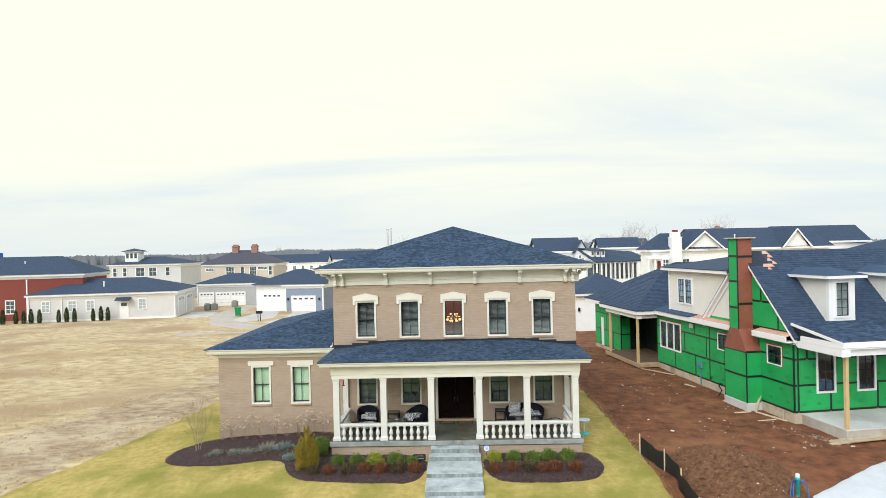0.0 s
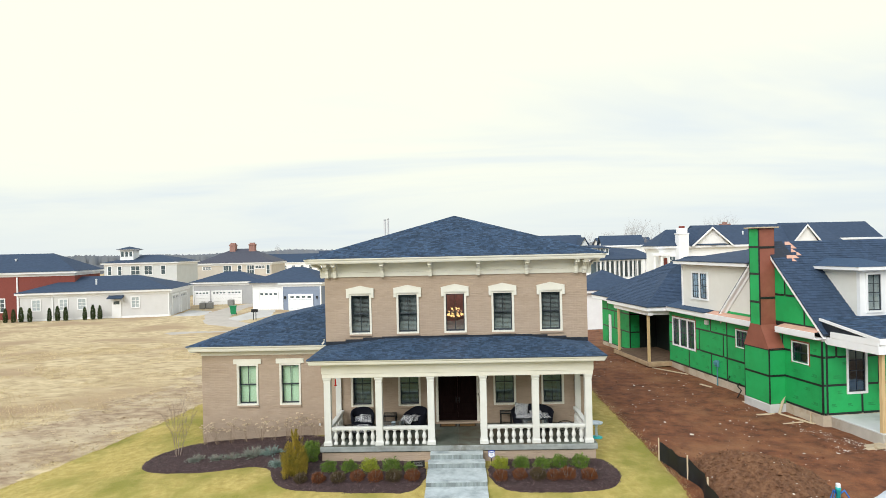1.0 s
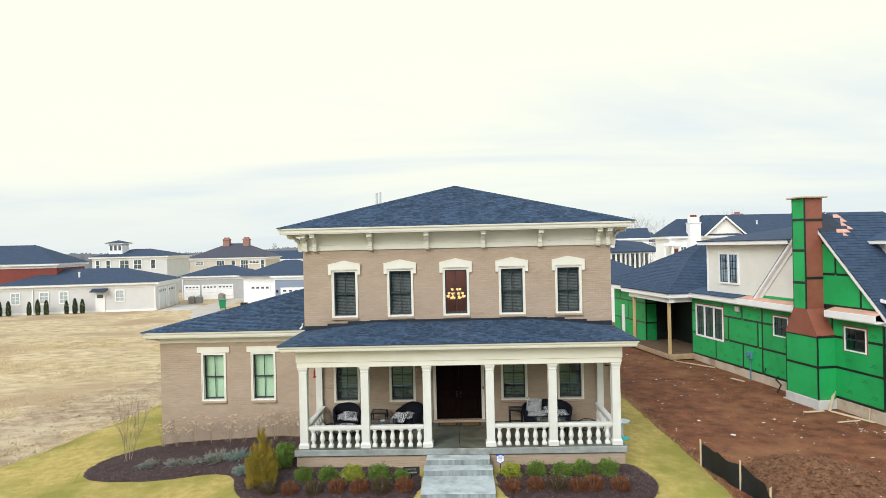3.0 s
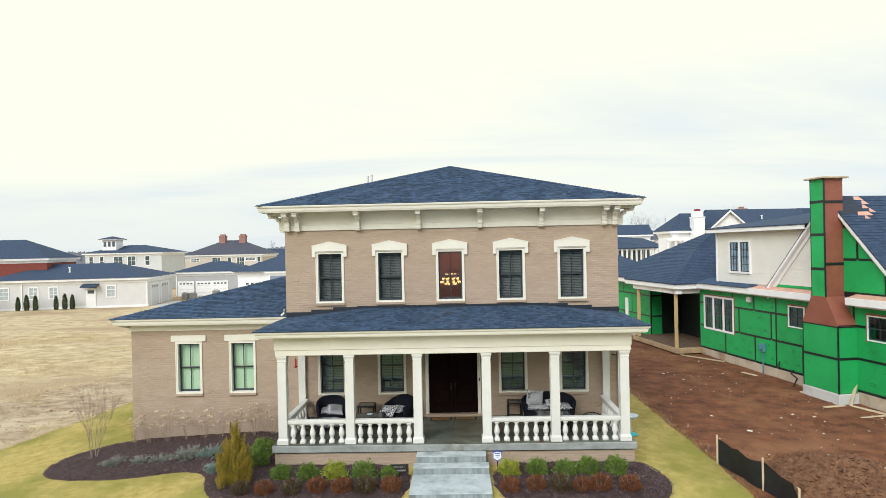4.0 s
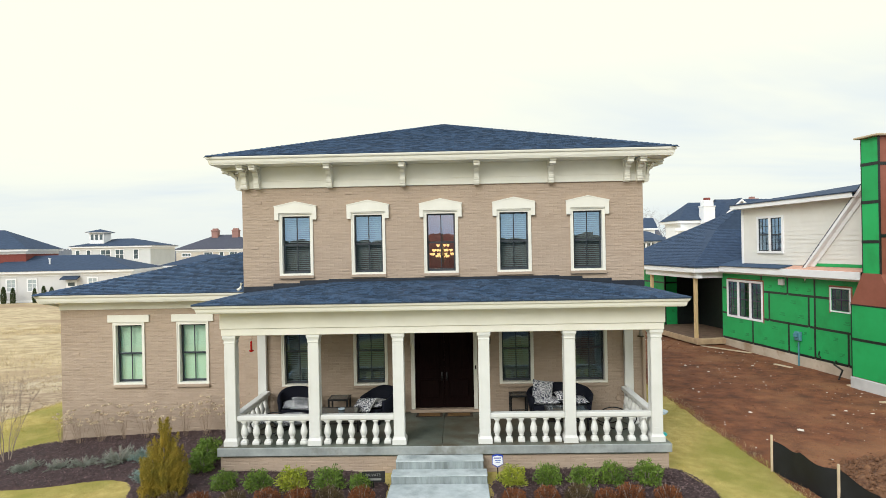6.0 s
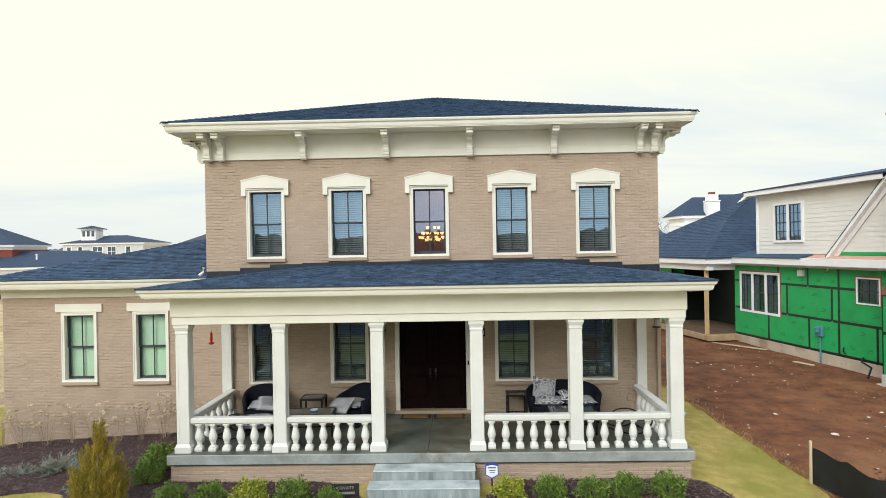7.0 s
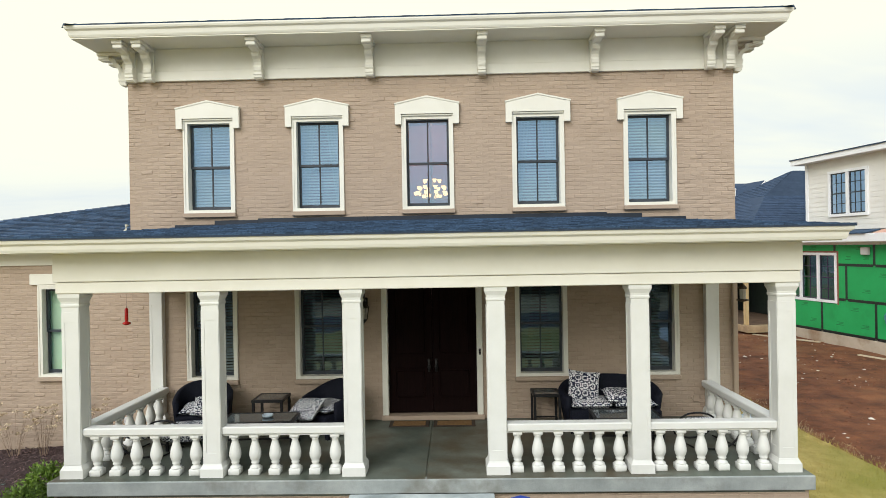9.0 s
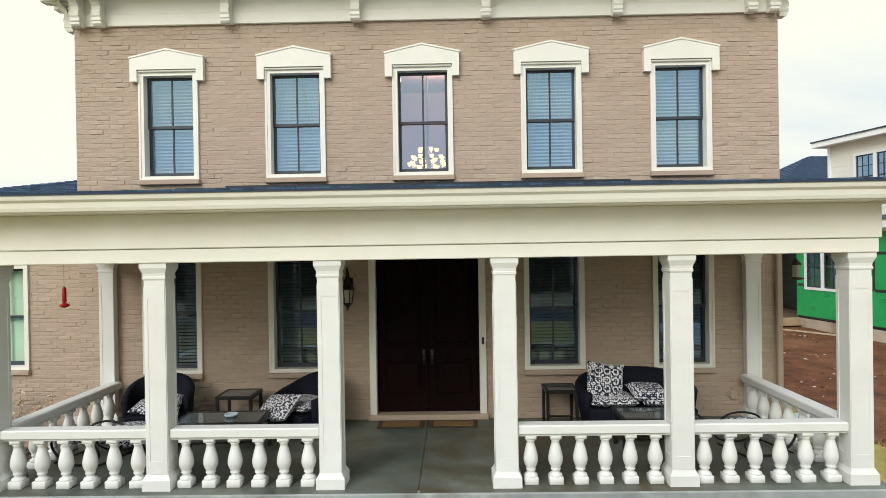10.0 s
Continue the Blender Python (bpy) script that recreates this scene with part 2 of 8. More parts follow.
ROAD = mat("pale_asphalt", (0.40, 0.355, 0.30), (0.49, 0.44, 0.38), 0.6, 0.95, bump=0.01, bscale=30)
GREEN = mat("green_sheathing", (0.012, 0.345, 0.090), (0.018, 0.40, 0.112), 1.2, 0.6, bump=0.001, bscale=50, vary=0.08, per="object", c3=(0.013, 0.30, 0.078), s3=0.9)
GREENDARK = mat("green_printed_mark", (0.010, 0.20, 0.055), (0.012, 0.22, 0.06), 3, 0.6)
TAPE = mat("black_seam_tape", (0.008, 0.011, 0.012), (0.018, 0.026, 0.024), 7, 0.35)
MEMBRANE = mat("red_brown_membrane", (0.23, 0.075, 0.048), (0.30, 0.105, 0.07), 1.6, 0.5, bump=0.003, bscale=12)
BAREDECK = mat("bare_roof_board", (0.55, 0.30, 0.22), (0.66, 0.40, 0.30), 3, 0.8)
SIDING = mat("offwhite_lap_siding", (0.72, 0.705, 0.66), (0.77, 0.76, 0.715), 1.5, 0.6)
LUMBER = mat("raw_lumber", (0.56, 0.39, 0.19), (0.70, 0.52, 0.28), 3, 0.8, bump=0.002, bscale=40, stretch=(5, 5, 0.5), vary=0.12, per="object")
PALELUMBER = mat("pale_lumber", (0.50, 0.40, 0.27), (0.62, 0.51, 0.36), 3, 0.8, bump=0.002, bscale=40, vary=0.15, per="object")
SILT = mat("black_silt_fabric", (0.008, 0.009, 0.011), (0.018, 0.020, 0.024), 3, 0.6, bump=0.004, bscale=30)
WICKER = mat("navy_wicker", (0.004, 0.005, 0.010), (0.011, 0.013, 0.023), 60, 0.7, spec=0.15, bump=0.006, bscale=120)
TABLEGLASS = mat("dark_table_glass", (0.06, 0.075, 0.08), (0.09, 0.105, 0.11), 2, 0.06, spec=0.8)
GREYTRIM = mat("grey_siding", (0.60, 0.60, 0.60), (0.65, 0.65, 0.65), 0.8, 0.8)
TANSIDING = mat("tan_siding", (0.52, 0.47, 0.40), (0.58, 0.53, 0.46), 0.8, 0.8)
LIGHTGREY = mat("light_grey_siding", (0.56, 0.58, 0.58), (0.61, 0.63, 0.63), 0.8, 0.8)
BLUESIDING = mat("slate_blue_siding", (0.20, 0.245, 0.33), (0.235, 0.28, 0.37), 1.2, 0.7, stretch=(0.4, 0.4, 5))
CHIMNEYBRICK = mat("weathered_chimney_brick", (0.29, 0.155, 0.13), (0.36, 0.205, 0.175), 5, 0.9, bump=0.01, bscale=10)
REDBRICK = mat("red_brick_wall", (0.18, 0.045, 0.036), (0.25, 0.07, 0.055), 7, 0.9, bump=0.01, bscale=12, stretch=(1, 1, 3))
METERBLUE = mat("blue_grey_metal", (0.06, 0.20, 0.25), (0.09, 0.26, 0.31), 4, 0.5)
BINGREEN = mat("green_bin_plastic", (0.01, 0.20, 0.08), (0.015, 0.24, 0.10), 3, 0.4)
TEAL = mat("teal_plastic", (0.025, 0.42, 0.42), (0.035, 0.50, 0.50), 4, 0.4)
MOUNDSOIL = mat("loose_orange_brown_soil", (0.105, 0.046, 0.022), (0.24, 0.122, 0.062), 5.5, 0.98, bump=0.08, bscale=22, c3=(0.16, 0.075, 0.038), s3=1.6)
BLUEHOSE = mat("blue_hose", (0.01, 0.13, 0.48), (0.02, 0.17, 0.56), 4, 0.4)
PALEBLUE = mat("pale_blue_glaze", (0.42, 0.52, 0.60), (0.55, 0.64, 0.70), 5, 0.3)
REDPLASTIC = mat("red_plastic", (0.42, 0.015, 0.012), (0.5, 0.02, 0.016), 4, 0.25)
CLEARGREY = mat("smoky_glass", (0.32, 0.30, 0.27), (0.42, 0.40, 0.36), 5, 0.15)
SIGNBLACK = mat("sign_black", (0.012, 0.012, 0.013), (0.02, 0.02, 0.021), 6, 0.5)
SIGNWHITE = mat("sign_white", (0.72, 0.74, 0.78), (0.78, 0.80, 0.83), 6, 0.5)
SIGNBLUE = mat("sign_blue", (0.02, 0.05, 0.33), (0.03, 0.07, 0.40), 6, 0.5)
SIGNGREY = mat("sign_grey", (0.20, 0.20, 0.19), (0.26, 0.26, 0.25), 6, 0.5)
MATBROWN = mat("coir_mat", (0.16, 0.085, 0.03), (0.26, 0.15, 0.06), 25, 0.95, bump=0.01, bscale=120)
MATEDGE = mat("mat_border", (0.04, 0.03, 0.022), (0.07, 0.05, 0.035), 12, 0.9)
BARK = mat("grey_bark", (0.20, 0.16, 0.13), (0.36, 0.31, 0.27), 14, 0.95, bump=0.004, bscale=60)
TWIG = mat("far_twig", (0.24, 0.22, 0.22), (0.31, 0.285, 0.28), 3, 0.95)
BIRCH = mat("pale_bark", (0.22, 0.165, 0.13), (0.38, 0.30, 0.25), 16, 0.9, bump=0.003, bscale=60)
BOXLEAF = mat("boxwood_leaf", (0.062, 0.118, 0.017), (0.165, 0.255, 0.034), 5, 0.6, vary=0.45)
YELLOWLEAF = mat("yellow_green_leaf", (0.20, 0.25, 0.024), (0.36, 0.38, 0.04), 5, 0.6, vary=0.4)
OLIVELEAF = mat("dark_olive_leaf", (0.055, 0.04, 0.018), (0.11, 0.075, 0.03), 5, 0.8, vary=0.5)
RUSTLEAF = mat("rust_leaf", (0.115, 0.038, 0.014), (0.225, 0.078, 0.024), 5, 0.8, vary=0.5)
BLUELEAF = mat("blue_juniper_needle", (0.15, 0.225, 0.195), (0.28, 0.37, 0.335), 5, 0.8, vary=0.35)
GREYLEAF = mat("grey_green_juniper_needle", (0.185, 0.205, 0.165), (0.31, 0.325, 0.275), 5, 0.8, vary=0.35)
GOLDLEAF = mat("golden_arborvitae_spray", (0.17, 0.15, 0.02), (0.40, 0.285, 0.04), 3.5, 0.8, vary=0.4)
ARBLEAF = mat("dark_arborvitae_spray", (0.022, 0.048, 0.014), (0.06, 0.085, 0.024), 2.0, 0.85, vary=0.4)
DRYBLOOM = mat("dried_bloom", (0.56, 0.44, 0.30), (0.72, 0.61, 0.46), 8, 0.95, vary=0.3)
DRYSTEM = mat("dry_stem", (0.24, 0.17, 0.12), (0.36, 0.27, 0.2), 8, 0.95)
# pale blue-grey: distance haze is mixed into the woods' own colour
WOODS = mat("hazed_far_woods", (0.19, 0.215, 0.255), (0.225, 0.25, 0.29), 0.05, 0.98, c3=(0.20, 0.20, 0.21), s3=0.02)
BLUETARP = mat("blue_panel", (0.02, 0.09, 0.42), (0.03, 0.12, 0.5), 1, 0.6)
LAMPWARM = glow("lit_glass_shade", (1.0, 0.64, 0.27), 2.4)


def damask(name):
    """White cloth with a lacy dark navy medallion pattern."""
    m = mat(name, (0.66, 0.67, 0.69), (0.74, 0.75, 0.77), 8, 0.9)
    n, l = m.node_tree.nodes, m.node_tree.links
    b = n["Principled BSDF"]
    co = n.new("ShaderNodeTexCoord")
    v = n.new("ShaderNodeTexVoronoi"); v.inputs["Scale"].default_value = 8.5; v.inputs["Randomness"].default_value = 0.0
    l.new(co.outputs["Object"], v.inputs["Vector"])
    w = n.new("ShaderNodeMath"); w.operation = "MULTIPLY"; w.inputs[1].default_value = 24.0
    l.new(v.outputs["Distance"], w.inputs[0])
    s = n.new("ShaderNodeMath"); s.operation = "SINE"
    l.new(w.outputs[0], s.inputs[0])
    t = n.new("ShaderNodeTexVoronoi"); t.inputs["Scale"].default_value = 36.0; t.inputs["Randomness"].default_value = 0.45
    l.new(co.outputs["Object"], t.inputs["Vector"])
    t2 = n.new("ShaderNodeMath"); t2.operation = "MULTIPLY_ADD"; t2.inputs[1].default_value, t2.inputs[2].default_value = 5.2, -2.35
    l.new(t.outputs["Distance"], t2.inputs[0])
    a = n.new("ShaderNodeMath"); a.operation = "ADD"
    l.new(s.outputs[0], a.inputs[0]); l.new(t2.outputs[0], a.inputs[1])
    r = n.new("ShaderNodeMapRange"); r.inputs["From Min"].default_value, r.inputs["From Max"].default_value = 0.02, 0.30
    l.new(a.outputs[0], r.inputs["Value"])
    mx = n.new("ShaderNodeMix"); mx.data_type = "RGBA"
    l.new(r.outputs[0], mx.inputs[0])
    mx.inputs[6].default_value, mx.inputs[7].default_value = (0.70, 0.71, 0.73, 1), (0.013, 0.019, 0.042, 1)
    l.new(mx.outputs[2], b.inputs["Base Color"])
    return m


DAMASK = damask("damask_cushion_cloth")


# ---- mesh helpers ----
class Geo:
    def __init__(self):
        self.v, self.f = [], []

    def add(self, vs, fs):
        o = len(self.v)
        self.v += [tuple(p) for p in vs]
        self.f += [tuple(i + o for i in f) for f in fs]
        return self

    def box(self, x0, x1, y0, y1, z0, z1):
        vs = [(x, y, z) for x in (x0, x1) for y in (y0, y1) for z in (z0, z1)]
        return self.add(vs, [(0, 1, 3, 2), (4, 6, 7, 5), (0, 4, 5, 1), (2, 3, 7, 6), (0, 2, 6, 4), (1, 5, 7, 3)])

    def cbox(self, x0, x1, y0, y1, z0, z1, b=0.006):
        lo, hi = (x0, y0, z0), (x1, y1, z1)
        vs, ix = [], {}
        for i in (0, 1):
            for j in (0, 1):
                for k in (0, 1):
                    s = (i, j, k)
                    for a in range(3):
                        ix[s, a] = len(vs)
                        vs.append(tuple((hi[c] if s[c] else lo[c]) if c == a else (hi[c] - b if s[c] else lo[c] + b) for c in range(3)))
        fs = []
        for a in range(3):
            c, d = (a + 1) % 3, (a + 2) % 3
            for s in (0, 1):
                def corner(p, q):
                    k = [0, 0, 0]
                    k[a], k[c], k[d] = s, p, q
                    return tuple(k)
                fs.append(tuple(ix[corner(p, q), a] for p, q in ((0, 0), (1, 0), (1, 1), (0, 1))))
        for a in range(3):
            c, d = (a + 1) % 3, (a + 2) % 3
            for p in (0, 1):
                for q in (0, 1):
                    k0, k1 = [0, 0, 0], [0, 0, 0]
                    k0[c] = k1[c] = p
                    k0[d] = k1[d] = q
                    k1[a] = 1
                    k0, k1 = tuple(k0), tuple(k1)
                    fs.append((ix[k0, c], ix[k1, c], ix[k1, d], ix[k0, d]))
        for i in (0, 1):
            for j in (0, 1):
                for k in (0, 1):
                    fs.append(tuple(ix[(i, j, k), a] for a in range(3)))
        return self.add(vs, fs)

    def prism(self, poly, axis, a, b):
        """A flat outline carried along an axis; outline in the two other axes in order."""
        n = len(poly)
        def at(p, h):
            q = list(p)
            q.insert("xyz".index(axis), h)
            return tuple(q)
        vs = [at(p, a) for p in poly] + [at(p, b) for p in poly]
        fs = [tuple(range(n))[::-1], tuple(range(n, 2 * n))] + [(i, (i + 1) % n, n + (i + 1) % n, n + i) for i in range(n)]
        return self.add(vs, fs)

    def lathe(self, prof, seg=14, at=(0, 0, 0), phase=0.0):
        vs = [(at[0] + r * math.cos(phase + 2 * math.pi * k / seg), at[1] + r * math.sin(phase + 2 * math.pi * k / seg), at[2] + z) for r, z in prof for k in range(seg)]
        fs = [(i * seg + k, i * seg + (k + 1) % seg, (i + 1) * seg + (k + 1) % seg, (i + 1) * seg + k) for i in range(len(prof) - 1) for k in range(seg)]
        fs += [tuple(range(seg))[::-1], tuple((len(prof) - 1) * seg + k for k in range(seg))]
        return self.add(vs, fs)

    def tube(self, pts, r0, r1=None, seg=6):
        r1 = r0 if r1 is None else r1
        pts = [Vector(p) for p in pts]
        vs, n = [], len(pts)
        for i, p in enumerate(pts):
            d = (pts[min(i + 1, n - 1)] - pts[max(i - 1, 0)]).normalized()
            s = d.cross(Vector((0, 0, 1)) if abs(d.z) < 0.9 else Vector((1, 0, 0))).normalized()
            u = s.cross(d)
            r = r0 + (r1 - r0) * i / max(1, n - 1)
            vs += [tuple(p + r * (math.cos(2 * math.pi * k / seg) * s + math.sin(2 * math.pi * k / seg) * u)) for k in range(seg)]
        fs = [(i * seg + k, i * seg + (k + 1) % seg, (i + 1) * seg + (k + 1) % seg, (i + 1) * seg + k) for i in range(n - 1) for k in range(seg)]
        fs += [tuple(range(seg))[::-1], tuple((n - 1) * seg + k for k in range(seg))]
        return self.add(vs, fs)

    def slab(self, pts, t):
        """A flat polygon of 3D points with thickness t downwards."""
        n = len(pts)
        vs = [tuple(p) for p in pts] + [(p[0], p[1], p[2] - t) for p in pts]
        return self.add(vs, [tuple(range(n)), tuple(range(n, 2 * n))[::-1]] + [(i, n + i, n + (i + 1) % n, (i + 1) % n) for i in range(n)])

    def moved(self, m):
        self.v = [tuple(m @ Vector(p)) for p in self.v]
        return self


def mesh(name, g, material, smooth=False, fix=True):
    me = bpy.data.meshes.new(name)
    me.from_pydata(g.v, [], g.f)
    if fix and len(g.f) < 4000:
        bm = bmesh.new()
        bm.from_mesh(me)
        bmesh.ops.recalc_face_normals(bm, faces=bm.faces)
        bm.to_mesh(me)
        bm.free()
    me.materials.append(material)
    if smooth:
        me.polygons.foreach_set("use_smooth", [True] * len(me.polygons))
    me.update()
    return me


def part(name, g, material, parent, label="", smooth=False):
    ob = new(name, mesh(name, g, material, smooth))
    ob.parent = parent
    if label:
        ob["label"] = label
    return ob


def solo(name, g, material, label, category, group="", kind="", smooth=False):
    return tagged(new(name, mesh(name, g, material, smooth)), label, category, group, kind)


def thing(name, label, category, group="", kind="", at=None):
    ob = new(name)
    ob.empty_display_size = 0.2
    if at is not None:
        ob.matrix_basis = at
    return tagged(ob, label, category, group, kind)


def ring(g, axis, at, a0, a1, b0, b1, tl, tr, tb, tt, d0, d1):
    """A one-piece rectangular frame in a plane: outer a0..a1 x b0..b1, member widths left, right, bottom, top."""
    out = [(a0, b0), (a1, b0), (a1, b1), (a0, b1)]
    inn = [(a0 + tl, b0 + tb), (a1 - tr, b0 + tb), (a1 - tr, b1 - tt), (a0 + tl, b1 - tt)]
    place = (lambda p, d: (at + d, p[0], p[1])) if axis == "u" else (lambda p, d: (p[0], at + d, p[1]))
    vs = [place(p, d) for d in (d0, d1) for q in (out, inn) for p in q]
    fs = []
    for i in range(4):
        j = (i + 1) % 4
        fs += [(i, j, 4 + j, 4 + i), (8 + i, 8 + j, 12 + j, 12 + i), (i, j, 8 + j, 8 + i), (4 + i, 4 + j, 12 + j, 12 + i)]
    return g.add(vs, fs)


def pane(parent, axis, at, a0, a1, b0, b1, m=None):
    """A sheet of glass that faces outward."""
    g = Geo()
    if axis == "u":
        g.add([(at, a1, b0), (at, a0, b0), (at, a0, b1), (at, a1, b1)], [(0, 1, 2, 3)])
    else:
        g.add([(a0, at, b0), (a1, at, b0), (a1, at, b1), (a0, at, b1)], [(0, 1, 2, 3)])
    ob = new("pane", mesh("pane", g, m or PANE, fix=False))
    ob.parent = parent
    ob.visible_shadow = False
    return ob


def holed(g, axis, d0, d1, a0, a1, b0, b1, holes):
    """A wall of one piece with openings through it."""
    xs = sorted({a0, a1, *[min(max(h[k], a0), a1) for h in holes for k in (0, 1)]})
    zs = sorted({b0, b1, *[min(max(h[k], b0), b1) for h in holes for k in (2, 3)]})
    place = (lambda x, z, d: (d, x, z)) if axis == "u" else (lambda x, z, d: (x, d, z))
    n, m = len(xs), len(zs)
    vs = [place(x, z, d) for d in (d0, d1) for x in xs for z in zs]
    ix = lambda i, j, k: k * n * m + i * m + j
    def full(i, j):
        if not (0 <= i < n - 1 and 0 <= j < m - 1):
            return False
        x, z = (xs[i] + xs[i + 1]) / 2, (zs[j] + zs[j + 1]) / 2
        return not any(h[0] < x < h[1] and h[2] < z < h[3] for h in holes)
    fs = []
    for i in range(n - 1):
        for j in range(m - 1):
            if not full(i, j):
                continue
            for k in (0, 1):
                fs.append((ix(i, j, k), ix(i + 1, j, k), ix(i + 1, j + 1, k), ix(i, j + 1, k)))
            for di, dj, p, q in ((-1, 0, (i, j), (i, j + 1)), (1, 0, (i + 1, j), (i + 1, j + 1)), (0, -1, (i, j), (i + 1, j)), (0, 1, (i, j + 1), (i + 1, j + 1))):
                if not full(i + di, j + dj):
                    fs.append((ix(*p, 0), ix(*q, 0), ix(*q, 1), ix(*p, 1)))
    used = sorted({v for f in fs for v in f})
    back = {v: k for k, v in enumerate(used)}
    return g.add([vs[v] for v in used], [tuple(back[v] for v in f) for f in fs])


def minus(rects, holes):
    """Rectangles (a0, a1, b0, b1) with holes cut out."""
    for h0, h1, k0, k1 in holes:
        out = []
        for a0, a1, b0, b1 in rects:
            if h1 <= a0 or h0 >= a1 or k1 <= b0 or k0 >= b1:
                out.append((a0, a1, b0, b1))
                continue
            if b0 < k0: out.append((a0, a1, b0, k0))
            if k1 < b1: out.append((a0, a1, k1, b1))
            m0, m1 = max(b0, k0), min(b1, k1)
            if a0 < h0: out.append((a0, h0, m0, m1))
            if h1 < a1: out.append((h1, a1, m0, m1))
        rects = out
    return rects


def pieces(a0, a1, b0, b1, la, lb, holes, gap, stagger=0.5):
    """Rows of pieces in running bond, cut round holes."""
    out, row, b = [], 0, b0
    while b < b1 - 0.01:
        a = a0 - (stagger * la if row % 2 else 0)
        while a < a1:
            r = (max(a, a0), min(a + la, a1) - gap, b, min(b + lb, b1) - gap)
            if r[1] - r[0] > 0.03 and r[3] - r[2] > 0.015:
                out += [q for q in minus([r], holes) if q[1] - q[0] > 0.02 and q[3] - q[2] > 0.012]
            a += la
        b += lb
        row += 1
    return out


def ground_z(x, y):
    """Height of the land."""
    x, y = np.asarray(x, float), np.asarray(y, float)
    z = -0.05 * np.clip(-5 - x, 0, 10) - (0.03 * np.clip(x - 5, 0, 10) - 0.18 * np.clip((x - 10.5) / 4, 0, 1)) * np.clip((13 - y) / 12, 0, 1) - 0.12 * np.clip(-4 - y, 0, 10)
    t = np.clip((y - 14) / 25, 0, 1)
    t = t * t * (3 - 2 * t)
    return z * (1 - t) - 0.55 * t


def wave(x, y, s, seed=0.0):
    """Cheap smooth noise."""
    return (np.sin(x * s * 1.0 + 1.7 * np.sin(y * s * 0.7 + seed) + seed) + np.sin(y * s * 1.3 + 1.3 * np.sin(x * s * 0.9 - seed) + 2 * seed) + 0.5 * np.sin((x + y) * s * 2.3 + seed * 3) + 0.5 * np.sin((x - 0.6 * y) * s * 3.1 + seed * 5)) / 3


def edge_distance(x, y, poly):
    """Signed distance to a polygon's edge, positive inside."""
    p = np.array(poly, float)
    q = np.roll(p, -1, 0)
    d = np.full(x.shape, 1e9)
    inside = np.zeros(x.shape, bool)
    for (ax, ay), (bx, by) in zip(p, q):
        ex, ey = bx - ax, by - ay
        t = np.clip(((x - ax) * ex + (y - ay) * ey) / (ex * ex + ey * ey), 0, 1)
        d = np.minimum(d, np.hypot(x - ax - t * ex, y - ay - t * ey))
        if ay != by:
            inside ^= ((ay > y) != (by > y)) & (x < ex * (y - ay) / ey + ax)
    return np.where(inside, d, -d)


def rounded(poly, times=2):
    """Corner cutting, for curved borders."""
    for _ in range(times):
        out = []
        for a, b in zip(poly, poly[1:] + poly[:1]):
            out += [(0.75 * a[0] + 0.25 * b[0], 0.75 * a[1] + 0.25 * b[1]), (0.25 * a[0] + 0.75 * b[0], 0.25 * a[1] + 0.75 * b[1])]
        poly = out
    return poly


def sheet(name, poly, lift, step, material, label, category, rough=0.0, rs=3.0, ragged=0.0, fade=0.25, dome=0.0):
    """A ground cover within a polygon, lying on the land; its rim dips under the land."""
    xs, ys = [p[0] for p in poly], [p[1] for p in poly]
    gx, gy = np.meshgrid(np.arange(min(xs) - step, max(xs) + 2 * step, step), np.arange(min(ys) - step, max(ys) + 2 * step, step))
    d = edge_distance(gx, gy, poly) + ragged * (wave(gx, gy, 2.1, 0.6) + 0.6 * wave(gx, gy, 6.3, 2.2))
    z = ground_z(gx, gy) + np.clip(d / fade, -1, 1) * lift + (dome * np.clip(d / 1.2, 0, 1) if dome else 0)
    if rough:
        z = z + rough * (wave(gx, gy, rs, 1.1) + 0.5 * wave(gx, gy, rs * 2.7, 4.0) + 0.3 * wave(gx, gy, rs * 6.1, 2.5)) * np.clip(d / fade, 0, 1)
    h, w = gx.shape
    keep = d > -fade
    ok = keep[:-1, :-1] | keep[1:, :-1] | keep[:-1, 1:] | keep[1:, 1:]
    i, j = np.nonzero(ok)
    a = i * w + j
    faces = np.stack([a, a + 1, a + w + 1, a + w], 1)
    used, inv = np.unique(faces, return_inverse=True)
    vs = np.stack([gx.ravel(), gy.ravel(), z.ravel()], 1)[used]
    me = bpy.data.meshes.new(name)
    me.from_pydata(vs.tolist(), [], inv.reshape(-1, 4).tolist())
    me.materials.append(material)
    me.polygons.foreach_set("use_smooth", [True] * len(me.polygons))
    return tagged(new(name, me), label, category, kind="structure")


def raw(name, vs, fs, material, label="", category="", kind=""):
    me = bpy.data.meshes.new(name)
    me.from_pydata(np.asarray(vs).tolist(), [], np.asarray(fs).tolist())
    me.materials.append(material)
    return tagged(new(name, me), label, category, kind=kind)


# ---- land ----
def land():
    r = np.concatenate([np.arange(-60, 60.1, 1.5), np.array([70, 85, 105, 140, 200, 300, 500, 900, 1600, 2600.0])])
    r = np.unique(np.concatenate([-r[r > 60], r]))
    gx, gy = np.meshgrid(r, r + 20)
    z = ground_z(gx, gy) + 0.05 * wave(gx, gy, 0.5, 0.3) * (np.abs(gx + 25) < 40) * (gy > 8) * np.clip((-8 - gx) / 6, 0, 1)
    h, w = gx.shape
    i, j = np.meshgrid(np.arange(h - 1), np.arange(w - 1), indexing="ij")
    a = (i * w + j).ravel()
